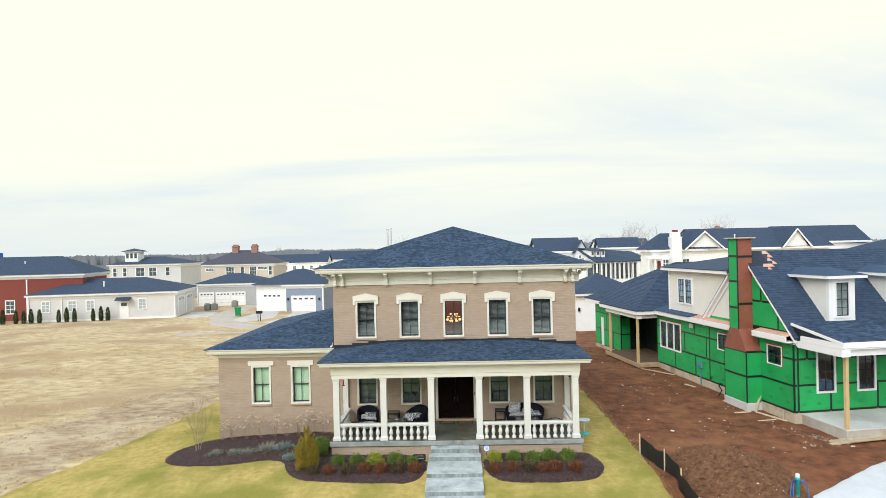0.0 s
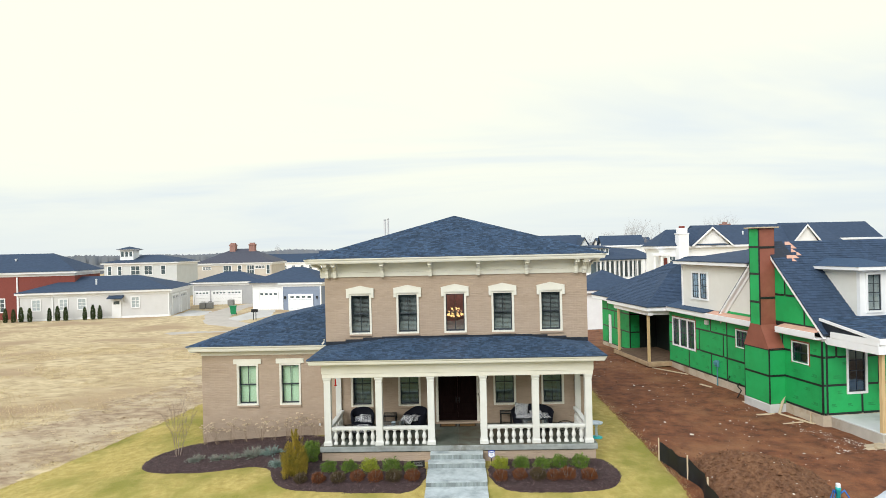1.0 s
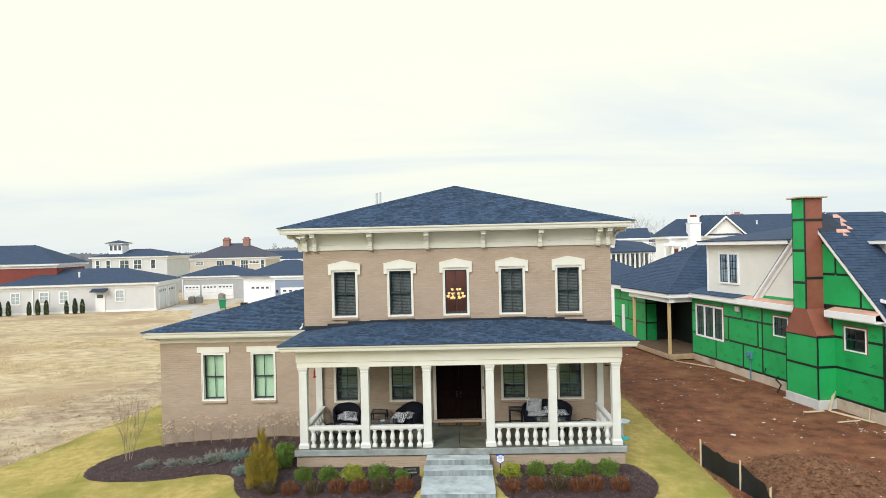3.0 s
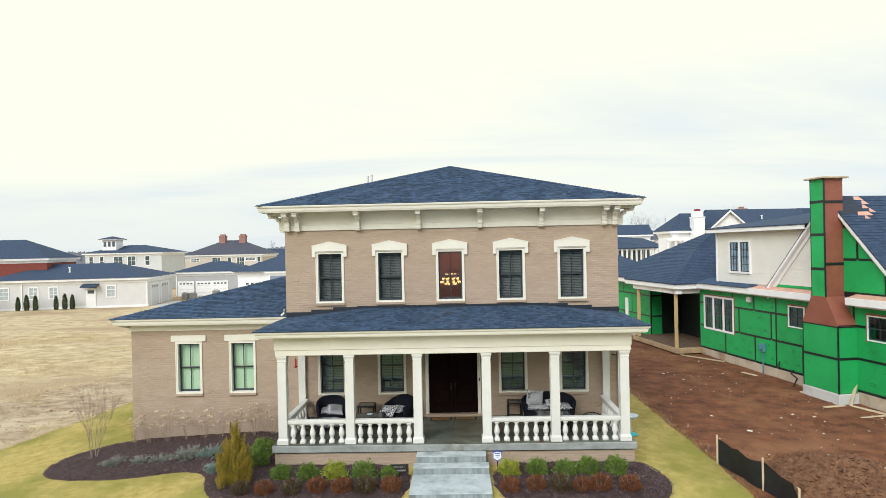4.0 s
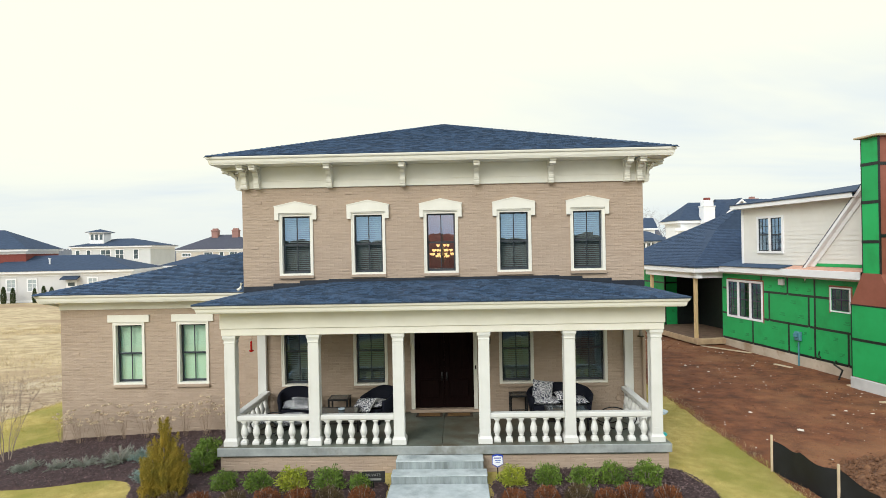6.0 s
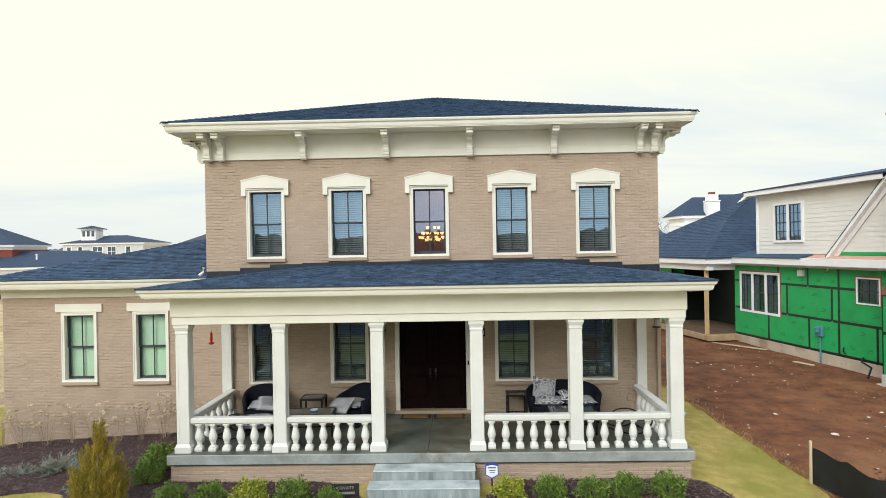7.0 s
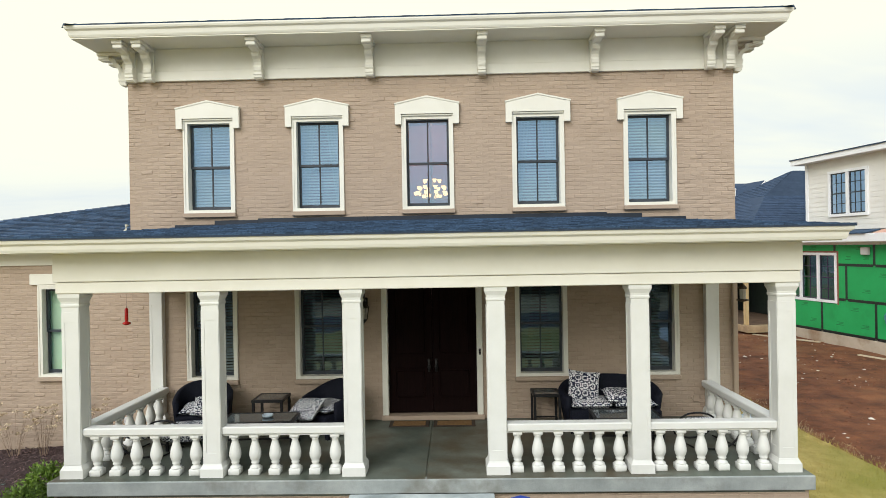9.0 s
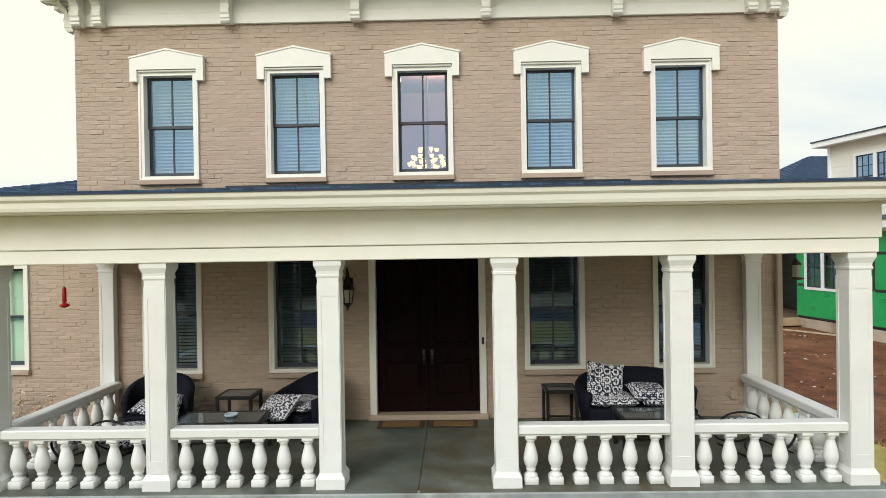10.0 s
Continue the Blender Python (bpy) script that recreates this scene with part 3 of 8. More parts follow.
    ob = raw("ground", np.stack([gx.ravel(), gy.ravel(), z.ravel()], 1), np.stack([a, a + 1, a + w + 1, a + w], 1), FIELD, "dry tan winter field with bare brown soil patches", "ground", "structure")
    ob.data.polygons.foreach_set("use_smooth", [True] * len(ob.data.polygons))


land()
BED_LEFT = rounded([(-10.3, 0.9), (-11.5, -0.4), (-11.75, -1.5), (-11.2, -2.4), (-9.9, -2.9), (-8.3, -2.9), (-7.2, -2.6), (-6.5, -2.9), (-6.05, -4.2), (-5.2, -4.9), (-3.0, -5.05), (-0.95, -5.05), (-0.95, -2.4), (-4.6, -2.4), (-4.7, 0.9)], 2)
BED_RIGHT = rounded([(0.95, -5.1), (3.6, -5.15), (4.9, -4.95), (5.35, -4.2), (5.3, -3.2), (4.9, -2.3), (0.95, -2.3)], 2)
LAWN_POLY = [(-20.5, -24.5), (-17.5, -9.5), (-16.2, -4.9), (-15.2, -1.3), (-14.1, 3.2), (-13.4, 7.8), (-12.6, 14), (-4, 16), (6.6, 16), (6.85, 8), (6.95, 4.5), (7.05, 0), (7.05, -4), (7.0, -9.5), (7.0, -24.5)]
DIRT_POLY = [(6.7, -24.5), (6.72, -4), (6.68, 3), (6.6, 9), (6.0, 18), (5.5, 30), (9, 34), (26, 34), (34, 20), (34, -24.5)]
sheet("dirt_lot", DIRT_POLY, 0.04, 0.16, DIRT, "bare red-brown graded dirt of a building lot", "dirt", 0.022, 1.4, 0.25, 0.5)
sheet("bare_soil", [(-17.6, -9.5), (-16.4, -4.9), (-15.3, -1.3), (-14.2, 3.2), (-13.5, 7.8), (-12.7, 14), (-13.6, 19), (-17.0, 15), (-18.6, 9), (-20.5, 3.2), (-22.5, -1.3), (-24.5, -4.9), (-27, -9.5)], 0.03, 0.2, BARESOIL, "clumpy bare brown soil band beside the lawn", "soil", 0.03, 2.2, 1.3, 1.0)
sheet("lawn", LAWN_POLY, 0.045, 0.2, LAWN, "dormant straw-yellow lawn with greener patches", "lawn", 0.012, 1.2, 0.14, 0.3)
sheet("mulch_bed", BED_LEFT, 0.085, 0.07, MULCH, "dark purple-brown mulch planting bed", "mulch", 0.016, 7, 0.03, 0.14, 0.06)
sheet("mulch_bed", BED_RIGHT, 0.085, 0.07, MULCH, "dark purple-brown mulch planting bed", "mulch", 0.016, 7, 0.03, 0.14, 0.04)
PADCONC = mat("pale_drive_concrete", (0.50, 0.53, 0.55), (0.60, 0.63, 0.65), 1.2, 0.9, bump=0.004, bscale=50, c3=(0.44, 0.46, 0.47), s3=0.5)
sheet("driveway", [(10.6, -24.3), (11.2, -7.0), (11.4, -5.8), (13.0, -4.85), (15.5, -3.35), (19, -2.4), (24, -1.3), (24, -24.3)], 0.10, 0.12, PADCONC, "smooth pale grey concrete driveway", "driveway", 0.004, 6, 0.025, 0.12)


def strip(name, line, width, lift, material, label, category):
    pts = [Vector((*p, 0)) for p in line]
    left, right = [], []
    for i, p in enumerate(pts):
        d = (pts[min(i + 1, len(pts) - 1)] - pts[max(i - 1, 0)]).normalized()
        s = Vector((-d.y, d.x, 0)) * width / 2
        left.append((p.x + s.x, p.y + s.y)); right.append((p.x - s.x, p.y - s.y))
    sheet(name, rounded(left + right[::-1], 1), lift, 0.6, material, label, category, 0, 1, 0.1, 0.5)


ALLEYCONC = mat("alley_concrete", (0.47, 0.45, 0.41), (0.56, 0.54, 0.50), 0.8, 0.9, bump=0.004, bscale=40, c3=(0.42, 0.39, 0.34), s3=0.4)
strip("road", [(-29.5, 76), (-31.6, 69), (-32.4, 62.9), (-31.9, 56.8), (-30.0, 50.6), (-27.1, 45.4), (-23.3, 42.2), (-17.5, 40.5), (-8, 40), (4, 40)], 3.3, 0.05, ROAD, "pale worn asphalt alley curving between garages", "road")
strip("gravel_path", [(-29.5, 37.6), (-25, 37.4), (-20, 38.4), (-13, 40.6)], 1.5, 0.05, ROAD, "pale gravel track across the field", "path")
sheet("driveway", [(-37.0, 53.4), (-33.4, 54.0), (-34.0, 59.6), (-38.2, 61.5)], 0.06, 0.5, ALLEYCONC, "pale concrete garage apron", "driveway")
sheet("driveway", [(-28.0, 60.1), (-24.9, 59.6), (-23.6, 51.8), (-25.6, 47.2), (-28.2, 48.8)], 0.06, 0.5, ALLEYCONC, "pale concrete garage apron", "driveway")

sheet("driveway", [(-23.2, 58.9), (-18.9, 57.6), (-18.4, 50.4), (-21.6, 45.6), (-23.4, 46.4), (-22.0, 51.5)], 0.06, 0.5, ALLEYCONC, "pale concrete garage apron", "driveway")

# ---- main house ----
HX0, HX1 = -5.05, 5.13
WIN_X = [-3.675, -1.825, 0.025, 1.875, 3.73]
LOW_X = [-3.675, -1.825, 1.88, 3.73]
SW = 0.72
UP_Z, LOW_Z = (4.20, 5.66), (1.37, 3.02)
WING_Y, WX0 = 0.65, -10.27
WING_WIN = [-8.41, -6.68]
house = thing("house", "two-storey tan painted brick house with cream trim and hipped roof", "house")


def hole(cx, w, z0, z1, m=0.02):
    return (cx - w / 2 - m, cx + w / 2 + m, z0 - m, z1 + m)


def brick_wall(name, x0, x1, z0, z1, y, depth, holes, parent, solo_zone=None, seed=1):
    """A wall core with openings, and proud painted bricks laid over it in running bond."""
    core = holed(Geo(), "v", y + 0.0025, y + depth, x0, x1, z0, z1, holes)
    wall = part(name, core, MORTAR, parent, "tan painted brick wall")
    rng = random.Random(seed)
    vs, fs, singles = [], [], []
    for a0, a1, b0, b1 in pieces(x0, x1, z0, z1, 0.2032, 0.0677, holes, 0.005):
        whole = a1 - a0 > 0.19 and b1 - b0 > 0.055
        if solo_zone and whole and len(singles) < 300 and solo_zone[0] < a0 and a1 < solo_zone[1] and solo_zone[2] < b0 and b1 < solo_zone[3]:
            singles.append((a0, b0, rng.uniform(0, 0.003)))
            continue
        rough = 1.9 if rng.random() < 0.3 else 1.0
        p = rng.uniform(-0.001, 0.0025) * rough
        i = [rng.uniform(0.003, 0.011) for _ in range(4)]
        q = [rng.uniform(0.002, 0.020) for _ in range(4)]
        j = [rng.uniform(-0.0035, 0.0021) * rough for _ in range(4)]
        o = len(vs)
        vs += [(a0 - 0.002, y + 0.004, b0 - 0.002), (a1 + 0.002, y + 0.004, b0 - 0.002), (a1 + 0.002, y + 0.004, b1 + 0.002), (a0 - 0.002, y + 0.004, b1 + 0.002),
               (a0 + q[0], y - p + j[0], b0 + i[0]), (a1 - q[1], y - p + j[1], b0 + i[1]), (a1 - q[2], y - p + j[2], b1 - i[2]), (a0 + q[3], y - p + j[3], b1 - i[3])]
        fs += [(o + 4, o + 5, o + 6, o + 7), (o, o + 1, o + 5, o + 4), (o + 1, o + 2, o + 6, o + 5), (o + 2, o + 3, o + 7, o + 6), (o + 3, o, o + 4, o + 7)]
    body = raw("brickwork", vs, fs, BRICK, "tan painted running-bond brick", kind="stuff")
    body.parent = wall
    if singles:
        variants = []
        for k in range(12):
            g = Geo()
            i = [rng.uniform(0.003, 0.011) for _ in range(4)]
            q = [rng.uniform(0.002, 0.020) for _ in range(4)]
            j = [rng.uniform(-0.0022, 0.0035) for _ in range(4)]
            g.add([(-0.002, 0.006, -0.002), (0.200, 0.006, -0.002), (0.200, 0.006, 0.0647), (-0.002, 0.006, 0.0647), (q[0], j[0], i[0]), (0.198 - q[1], j[1], i[1]), (0.198 - q[2], j[2], 0.0627 - i[2]), (q[3], j[3], 0.0627 - i[3])],
                  [(4, 5, 6, 7), (0, 1, 5, 4), (1, 2, 6, 5), (2, 3, 7, 6), (3, 0, 4, 7)])
            variants.append(mesh("brick", g, BRICKSOLO, fix=False))
        for a, b, p in singles:
            ob = new("brick", variants[rng.randrange(12)])
            ob.location = (a, y - 0.5 * p, b)
            ob.parent = wall
    return wall


def window(parent, cx, z0, z1, w, y, head, cover, facing=None, casing=CREAM, sill=True):
    """A two-over-two sash window in a wall that faces -y."""
    c = 0.075
    g = Geo()
    ring(g, "v", y, cx - w / 2 - c, cx + w / 2 + c, z0 - 0.05, z1 + c, c, c, 0.05, c, -0.025, 0.18)
    win = part("window", g, casing, parent, "two-over-two sash window in a cream casing")
    part("moulding", ring(Geo(), "v", y, cx - w / 2 - c, cx + w / 2 + c, z0 - 0.05, z1 + c, 0.028, 0.028, 0.02, 0.028, -0.035, -0.024), casing, win, "cream outer moulding")
    zm = (z0 + z1) / 2
    for lo, hi, yy in ((z0, zm + 0.02, y + 0.125), (zm - 0.02, z1, y + 0.095)):
        s = Geo()
        t = 0.038
        ring(s, "v", yy, cx - w / 2, cx + w / 2, lo, hi, t, t, 0.06 if lo == z0 else t, t, 0.0, 0.03)
        part("sash", s, SASH, win, "dark slate sash")
        part("muntin", Geo().cbox(cx - 0.012, cx + 0.012, yy + 0.002, yy + 0.026, lo + 0.03, hi - 0.03, 0.003), SASH, win, "dark slate glazing bar")
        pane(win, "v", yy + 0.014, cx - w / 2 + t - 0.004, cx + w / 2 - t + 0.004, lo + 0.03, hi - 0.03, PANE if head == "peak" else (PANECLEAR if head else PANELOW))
    if head == "peak":
        hz = z1 + c
        a, e = 0.535, 0.432
        h = Geo()
        for k in (-1, 1):
            h.prism([(cx + k * a, hz - 0.165), (cx + k * e, hz - 0.165), (cx + k * e, hz + 0.187), (cx + k * a, hz + 0.167)], "y", y - 0.075, y)
        h.prism([(cx - e, hz + 0.006), (cx + e, hz + 0.006), (cx + e, hz + 0.188), (cx, hz + 0.280), (cx - e, hz + 0.188)], "y", y - 0.075, y)
        h.prism([(cx - a - 0.01, hz + 0.165), (cx, hz + 0.282), (cx + a + 0.01, hz + 0.165), (cx + a + 0.01, hz + 0.190), (cx, hz + 0.308), (cx - a - 0.01, hz + 0.190)], "y", y - 0.085, y)
        part("head", h, CREAM, win, "peaked cream window hood")
        part("head_moulding", Geo().cbox(cx - e + 0.002, cx + e - 0.002, y - 0.055, y - 0.026, hz - 0.028, hz + 0.003, 0.008), CREAM, win, "small cream moulding under the hood")
    elif head == "flat":
        part("head", Geo().cbox(cx - 0.565, cx + 0.565, y - 0.045, y, z1 + c + 0.003, z1 + c + 0.20, 0.008), CREAM, win, "flat cream lintel")
    if sill:
        part("sill", Geo().cbox(cx - w / 2 - c - 0.015, cx + w / 2 + c + 0.015, y - 0.07, y + 0.02, z0 - 0.125, z0 - 0.053, 0.008), BRICKSOLO, win, "tan painted brick sill")
    if cover in ("blind", "half"):
        b = Geo()
        z = z0 + 0.03
        top = z1 - 0.02
        while z < top:
            b.add([(cx - w / 2 + 0.03, y + 0.205, z), (cx + w / 2 - 0.03, y + 0.205, z), (cx + w / 2 - 0.03, y + 0.235, z + 0.026), (cx - w / 2 + 0.03, y + 0.235, z + 0.026),
                   (cx - w / 2 + 0.03, y + 0.205, z + 0.004), (cx + w / 2 - 0.03, y + 0.205, z + 0.004), (cx + w / 2 - 0.03, y + 0.235, z + 0.03), (cx - w / 2 + 0.03, y + 0.235, z + 0.03)],
                  [(0, 1, 2, 3), (7, 6, 5, 4), (0, 4, 5, 1), (3, 2, 6, 7)])
            z += 0.05
        part("blind", b, BLIND, win, "white slatted blind")
    if cover in ("half", "drape"):
        for s in (-1, 1):
            d = Geo()
            n = 14
            a, e = (cx + s * w / 2, cx + s * 0.08) if cover == "half" else (cx + s * w / 2, cx + s * 0.2)
            top = [(a + (e - a) * k / n, y + 0.29 + 0.018 * math.sin(k * 2.1)) for k in range(n + 1)]
            low = [(a + (e - a) * 0.35 * k / n, y + 0.29 + 0.018 * math.sin(k * 2.1)) for k in range(n + 1)]
            vs = [(p[0], p[1], z1) for p in top] + [(p[0], p[1], z0) for p in low]
            vs += [(p[0], p[1] + 0.004, p[2]) for p in vs]
            m = 2 * (n + 1)
            d.add(vs, [(k, k + 1, n + 2 + k, n + 1 + k) for k in range(n)] + [(m + k, m + n + 1 + k, m + n + 2 + k, m + k + 1) for k in range(n)])
            part("curtain", d, CURTAIN, win, "pale curtain drawn aside", smooth=True)
    if cover == "shade":
        part("shade", Geo().box(cx - w / 2 + 0.02, cx + w / 2 - 0.02, y + 0.19, y + 0.20, z0, z1), SHADE, win, "closed pale green roller shade")
    return win


DOOR = (-0.70, 0.79, 0.70, 3.06)
up_holes = [hole(x, SW, *UP_Z) for x in WIN_X]
low_holes = [hole(x, SW, *LOW_Z) for x in LOW_X] + [(DOOR[0] - 0.02, DOOR[1] + 0.02, 0.62, DOOR[3] + 0.02)]
brick_wall("front_wall", HX0, HX1, -0.45, 6.42, 0.0, 0.25, up_holes + low_holes, house, (-3.2, 3.2, 4.3, 5.6), 3)
sides = Geo()
sides.box(HX0, HX0 + 0.25, 0.25, 10.2, -0.45, 6.9).box(HX1 - 0.25, HX1, 0.25, 10.2, -0.45, 6.9).box(HX0 + 0.25, HX1 - 0.25, 9.95, 10.2, -0.45, 6.9).box(HX0 + 0.25, HX1 - 0.25, 0.006, 0.25, 6.42, 6.9)
part("side_wall", sides, MORTAR, house, "tan painted brick side walls")
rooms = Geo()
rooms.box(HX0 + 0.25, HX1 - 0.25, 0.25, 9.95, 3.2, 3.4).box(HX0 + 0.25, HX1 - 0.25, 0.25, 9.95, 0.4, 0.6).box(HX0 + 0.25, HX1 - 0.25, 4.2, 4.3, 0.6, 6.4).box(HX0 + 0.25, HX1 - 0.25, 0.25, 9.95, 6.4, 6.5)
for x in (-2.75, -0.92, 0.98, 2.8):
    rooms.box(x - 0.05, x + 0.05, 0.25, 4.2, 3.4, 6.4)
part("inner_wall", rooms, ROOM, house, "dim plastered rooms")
for k, x in enumerate(WIN_X):
    window(house, x, *UP_Z, SW, 0.0, "peak", (None if k == 2 else ("half" if k in (1, 3) else "blind")))
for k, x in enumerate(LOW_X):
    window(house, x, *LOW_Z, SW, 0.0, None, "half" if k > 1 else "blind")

# entrance: pair of panelled doors
casing = Geo()
casing.cbox(DOOR[0] - 0.10, DOOR[0], -0.05, 0.12, 0.62, DOOR[3] + 0.10, 0.008).cbox(DOOR[1], DOOR[1] + 0.10, -0.05, 0.12, 0.62, DOOR[3] + 0.10, 0.008).cbox(DOOR[0], DOOR[1], -0.05, 0.12, DOOR[3], DOOR[3] + 0.10, 0.008)
entrance = part("entrance_door", casing, CREAM, house, "double entrance door in a cream casing")
part("threshold", Geo().cbox(DOOR[0] - 0.12, DOOR[1] + 0.12, -0.10, 0.20, 0.623, 0.70, 0.008), BRICKSOLO, entrance, "tan painted threshold")
xm = (DOOR[0] + DOOR[1]) / 2
for s, a, b in ((-1, DOOR[0] + 0.004, xm - 0.002), (1, xm + 0.002, DOOR[1] - 0.004)):
    leaf = Geo().cbox(a, b, 0.07, 0.12, 0.71, DOOR[3] - 0.004, 0.006)
    for z0, z1 in ((0.97, 1.43), (1.71, 2.90)):
        leaf.cbox(a + 0.12, b - 0.12, 0.045, 0.075, z0, z1, 0.022)
        leaf.cbox(a + 0.10, b - 0.10, 0.06, 0.072, z0 - 0.03, z1 + 0.03, 0.005)
    for k in range(4):
        leaf.lathe([(0.016, 0), (0.012, 0.008)], 8, (a + 0.17 + k * (b - a - 0.34) / 3, 0.05, 1.05))
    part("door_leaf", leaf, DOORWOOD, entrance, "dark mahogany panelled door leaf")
    h = Geo()
    x = xm + s * 0.06
    h.cbox(x - 0.022, x + 0.022, 0.048, 0.07, 1.40, 1.62, 0.006)
    h.lathe([(0.012, 0.0), (0.014, 0.03), (0.028, 0.045), (0.030, 0.06), (0.018, 0.075)], 12)
    h.v[-60:] = [(x + p[0], 0.05 - p[2], 1.50 + p[1]) for p in h.v[-60:]]
    part("door_handle", h, IRON, entrance, "black iron knob on a plate", smooth=True)
part("doorbell", Geo().cbox(DOOR[1] + 0.035, DOOR[1] + 0.068, -0.062, -0.05, 1.70, 1.80, 0.004), IRON, entrance, "small black doorbell")

# frieze, soffit, brackets, gutters
part("frieze_board", Geo().cbox(HX0 - 0.03, HX1 + 0.03, -0.05, 0.0, 6.385, 6.555, 0.006), CREAM, house, "lower cream frieze board")
part("frieze_panel", Geo().cbox(HX0 - 0.02, HX1 + 0.02, -0.035, 0.0, 6.557, 6.93, 0.004), CREAM, house, "cream frieze panel under the eaves")
for x in (HX0 - 0.05, HX1):
    part("side_frieze", Geo().cbox(x, x + 0.05, 0.0, 10.2, 6.385, 6.93, 0.006), CREAM, house, "cream side frieze board")
EX0, EX1, EY0, EY1 = -5.66, 5.73, -0.67, 10.9
part("soffit", Geo().box(EX0 + 0.04, EX1 - 0.04, EY0 + 0.04, EY1 - 0.04, 6.93, 6.96), CREAM, house, "cream soffit")


def gutter(parent, x0, x1, y0, y1, z, drop=0.17):
    """K-style gutters round an eave rectangle, front and two sides, mitred."""
    prof = [(0.0, 0.0), (0.0, -drop), (0.05, -drop), (0.065, -drop + 0.035), (0.075, -0.075), (0.105, -0.05), (0.115, -0.02), (0.115, 0.0), (0.10, 0.0), (0.10, -0.03), (0.01, -0.03)]
    n = len(prof)
    path = [((x0, y1), (-1, 0)), ((x0, y0), (-1, -1)), ((x1, y0), (1, -1)), ((x1, y1), (1, 0))]
    g = Geo()
    vs = [(p[0] + o[0] * d, p[1] + o[1] * d, z + h) for p, o in path for d, h in prof]
    g.add(vs, [(i * n + k, i * n + (k + 1) % n, (i + 1) * n + (k + 1) % n, (i + 1) * n + k) for i in range(3) for k in range(n)])
    return part("gutter", g, CREAM, parent, "cream metal gutter")


gutter(house, EX0 + 0.08, EX1 - 0.08, EY0 + 0.08, EY1, 7.12)
BR = [(0.0, 6.36), (-0.10, 6.36), (-0.125, 6.385), (-0.125, 6.47), (-0.145, 6.50), (-0.15, 6.545), (-0.135, 6.58), (-0.14, 6.63), (-0.17, 6.67), (-0.225, 6.70), (-0.245, 6.735), (-0.24, 6.77), (-0.30, 6.785), (-0.42, 6.79), (-0.455, 6.81), (-0.47, 6.85), (-0.49, 6.865), (-0.49, 6.93), (0.0, 6.93)]


def bracket(x, y, turn):
    g = Geo().prism([(0.0, 6.36), (-0.10, 6.36), (-0.125, 6.385), (-0.125, 6.47), (-0.08, 6.52), (-0.05, 6.93), (0.0, 6.93)], "x", -0.066, 0.066)
    g.prism([(-0.05, 6.866), (-0.49, 6.866), (-0.49, 6.93), (-0.05, 6.93)], "x", -0.066, 0.066)
    g.prism(BR[3:15] + [(-0.47, 6.866), (-0.42, 6.866), (-0.39, 6.835), (-0.30, 6.832), (-0.20, 6.82), (-0.175, 6.75), (-0.105, 6.70), (-0.082, 6.64), (-0.081, 6.52)], "x", -0.062, 0.062)
    g.cbox(-0.085, 0.085, -0.505, -0.02, 6.868, 6.929, 0.008)
    g.cbox(-0.078, 0.078, -0.485, -0.30, 6.80, 6.866, 0.012)
    g.cbox(-0.072, 0.072, -0.140, -0.02, 6.42, 6.47, 0.006)
    g.moved(pose(x, y, 0, 0, 0, turn))
    part("bracket", g, CREAM, house, "scrolled cream eave bracket")


for x in (-4.93, -4.62, -2.77, -0.91, 0.95, 2.81, 4.70, 5.01):
    bracket(x, -0.05, 0)
for y in (0.12, 0.43):
    bracket(HX0 - 0.05, y, -90)
    bracket(HX1 + 0.05, y, 90)


def slope(parent, a, b, c, d, thick=0.03, expo=0.135, tab=0.135, seed=1, label="slate-blue asphalt shingles", name="shingles", material=None):
    """Courses of shingle tabs on a slope with eave a-b and top d-c."""
    a, b, c, d = (np.array(p, float) for p in (a, b, c, d))
    rng = np.random.RandomState(seed)
    up = ((d + c) - (a + b)) / 2
    e = (b - a) / np.linalg.norm(b - a)
    nrm = np.cross(e, up); nrm /= np.linalg.norm(nrm)
    if nrm[2] < 0: nrm = -nrm
    s = np.cross(nrm, e)
    if s[2] < 0: s = -s
    run = np.dot(d - a, s) if abs(np.dot(d - a, s)) > 1e-6 else np.dot(c - b, s)
    rows = max(1, int(run / expo))
    vs, fs = [], []
    for r in range(rows):
        f0, f1 = r / rows, (r + 1) / rows
        l0, r0, l1, r1 = a + (d - a) * f0, b + (c - b) * f0, a + (d - a) * f1, b + (c - b) * f1
        w0 = np.dot(r0 - l0, e)
        w1 = np.dot(r1 - l1, e)
        off = np.dot(l1 - l0, e)
        x = -rng.uniform(0, tab)
        while x < w0:
            t = tab * rng.uniform(0.7, 1.3)
            p, q = max(x, 0.0), min(x + t - 0.006, w0)
            if q - p > 0.02:
                lim0, lim1 = off, off + w1
                pt, qt = min(max(p, lim0), lim1), min(max(q, lim0), lim1)
                hh = 0.008 + rng.uniform(0, 0.006)
                o = len(vs)
                for k, base, px, h in ((0, l0, p, 0.001), (1, l0, q, 0.001), (2, l1, qt - off, 0.001), (3, l1, pt - off, 0.001)):
                    vs.append(base + e * px + nrm * h)
                for k, base, px, h in ((0, l0, p, hh + 0.004), (1, l0, q, hh + 0.004), (2, l1, qt - off, 0.003), (3, l1, pt - off, 0.003)):
                    vs.append(base + e * px + nrm * h)
                fs += [(o + 4, o + 5, o + 6, o + 7), (o, o + 1, o + 5, o + 4), (o + 1, o + 2, o + 6, o + 5), (o + 3, o, o + 4, o + 7)]
            x += t
    ob = raw(name, vs, fs, material or SHINGLE, label, kind="stuff")
    ob.parent = parent
    return ob


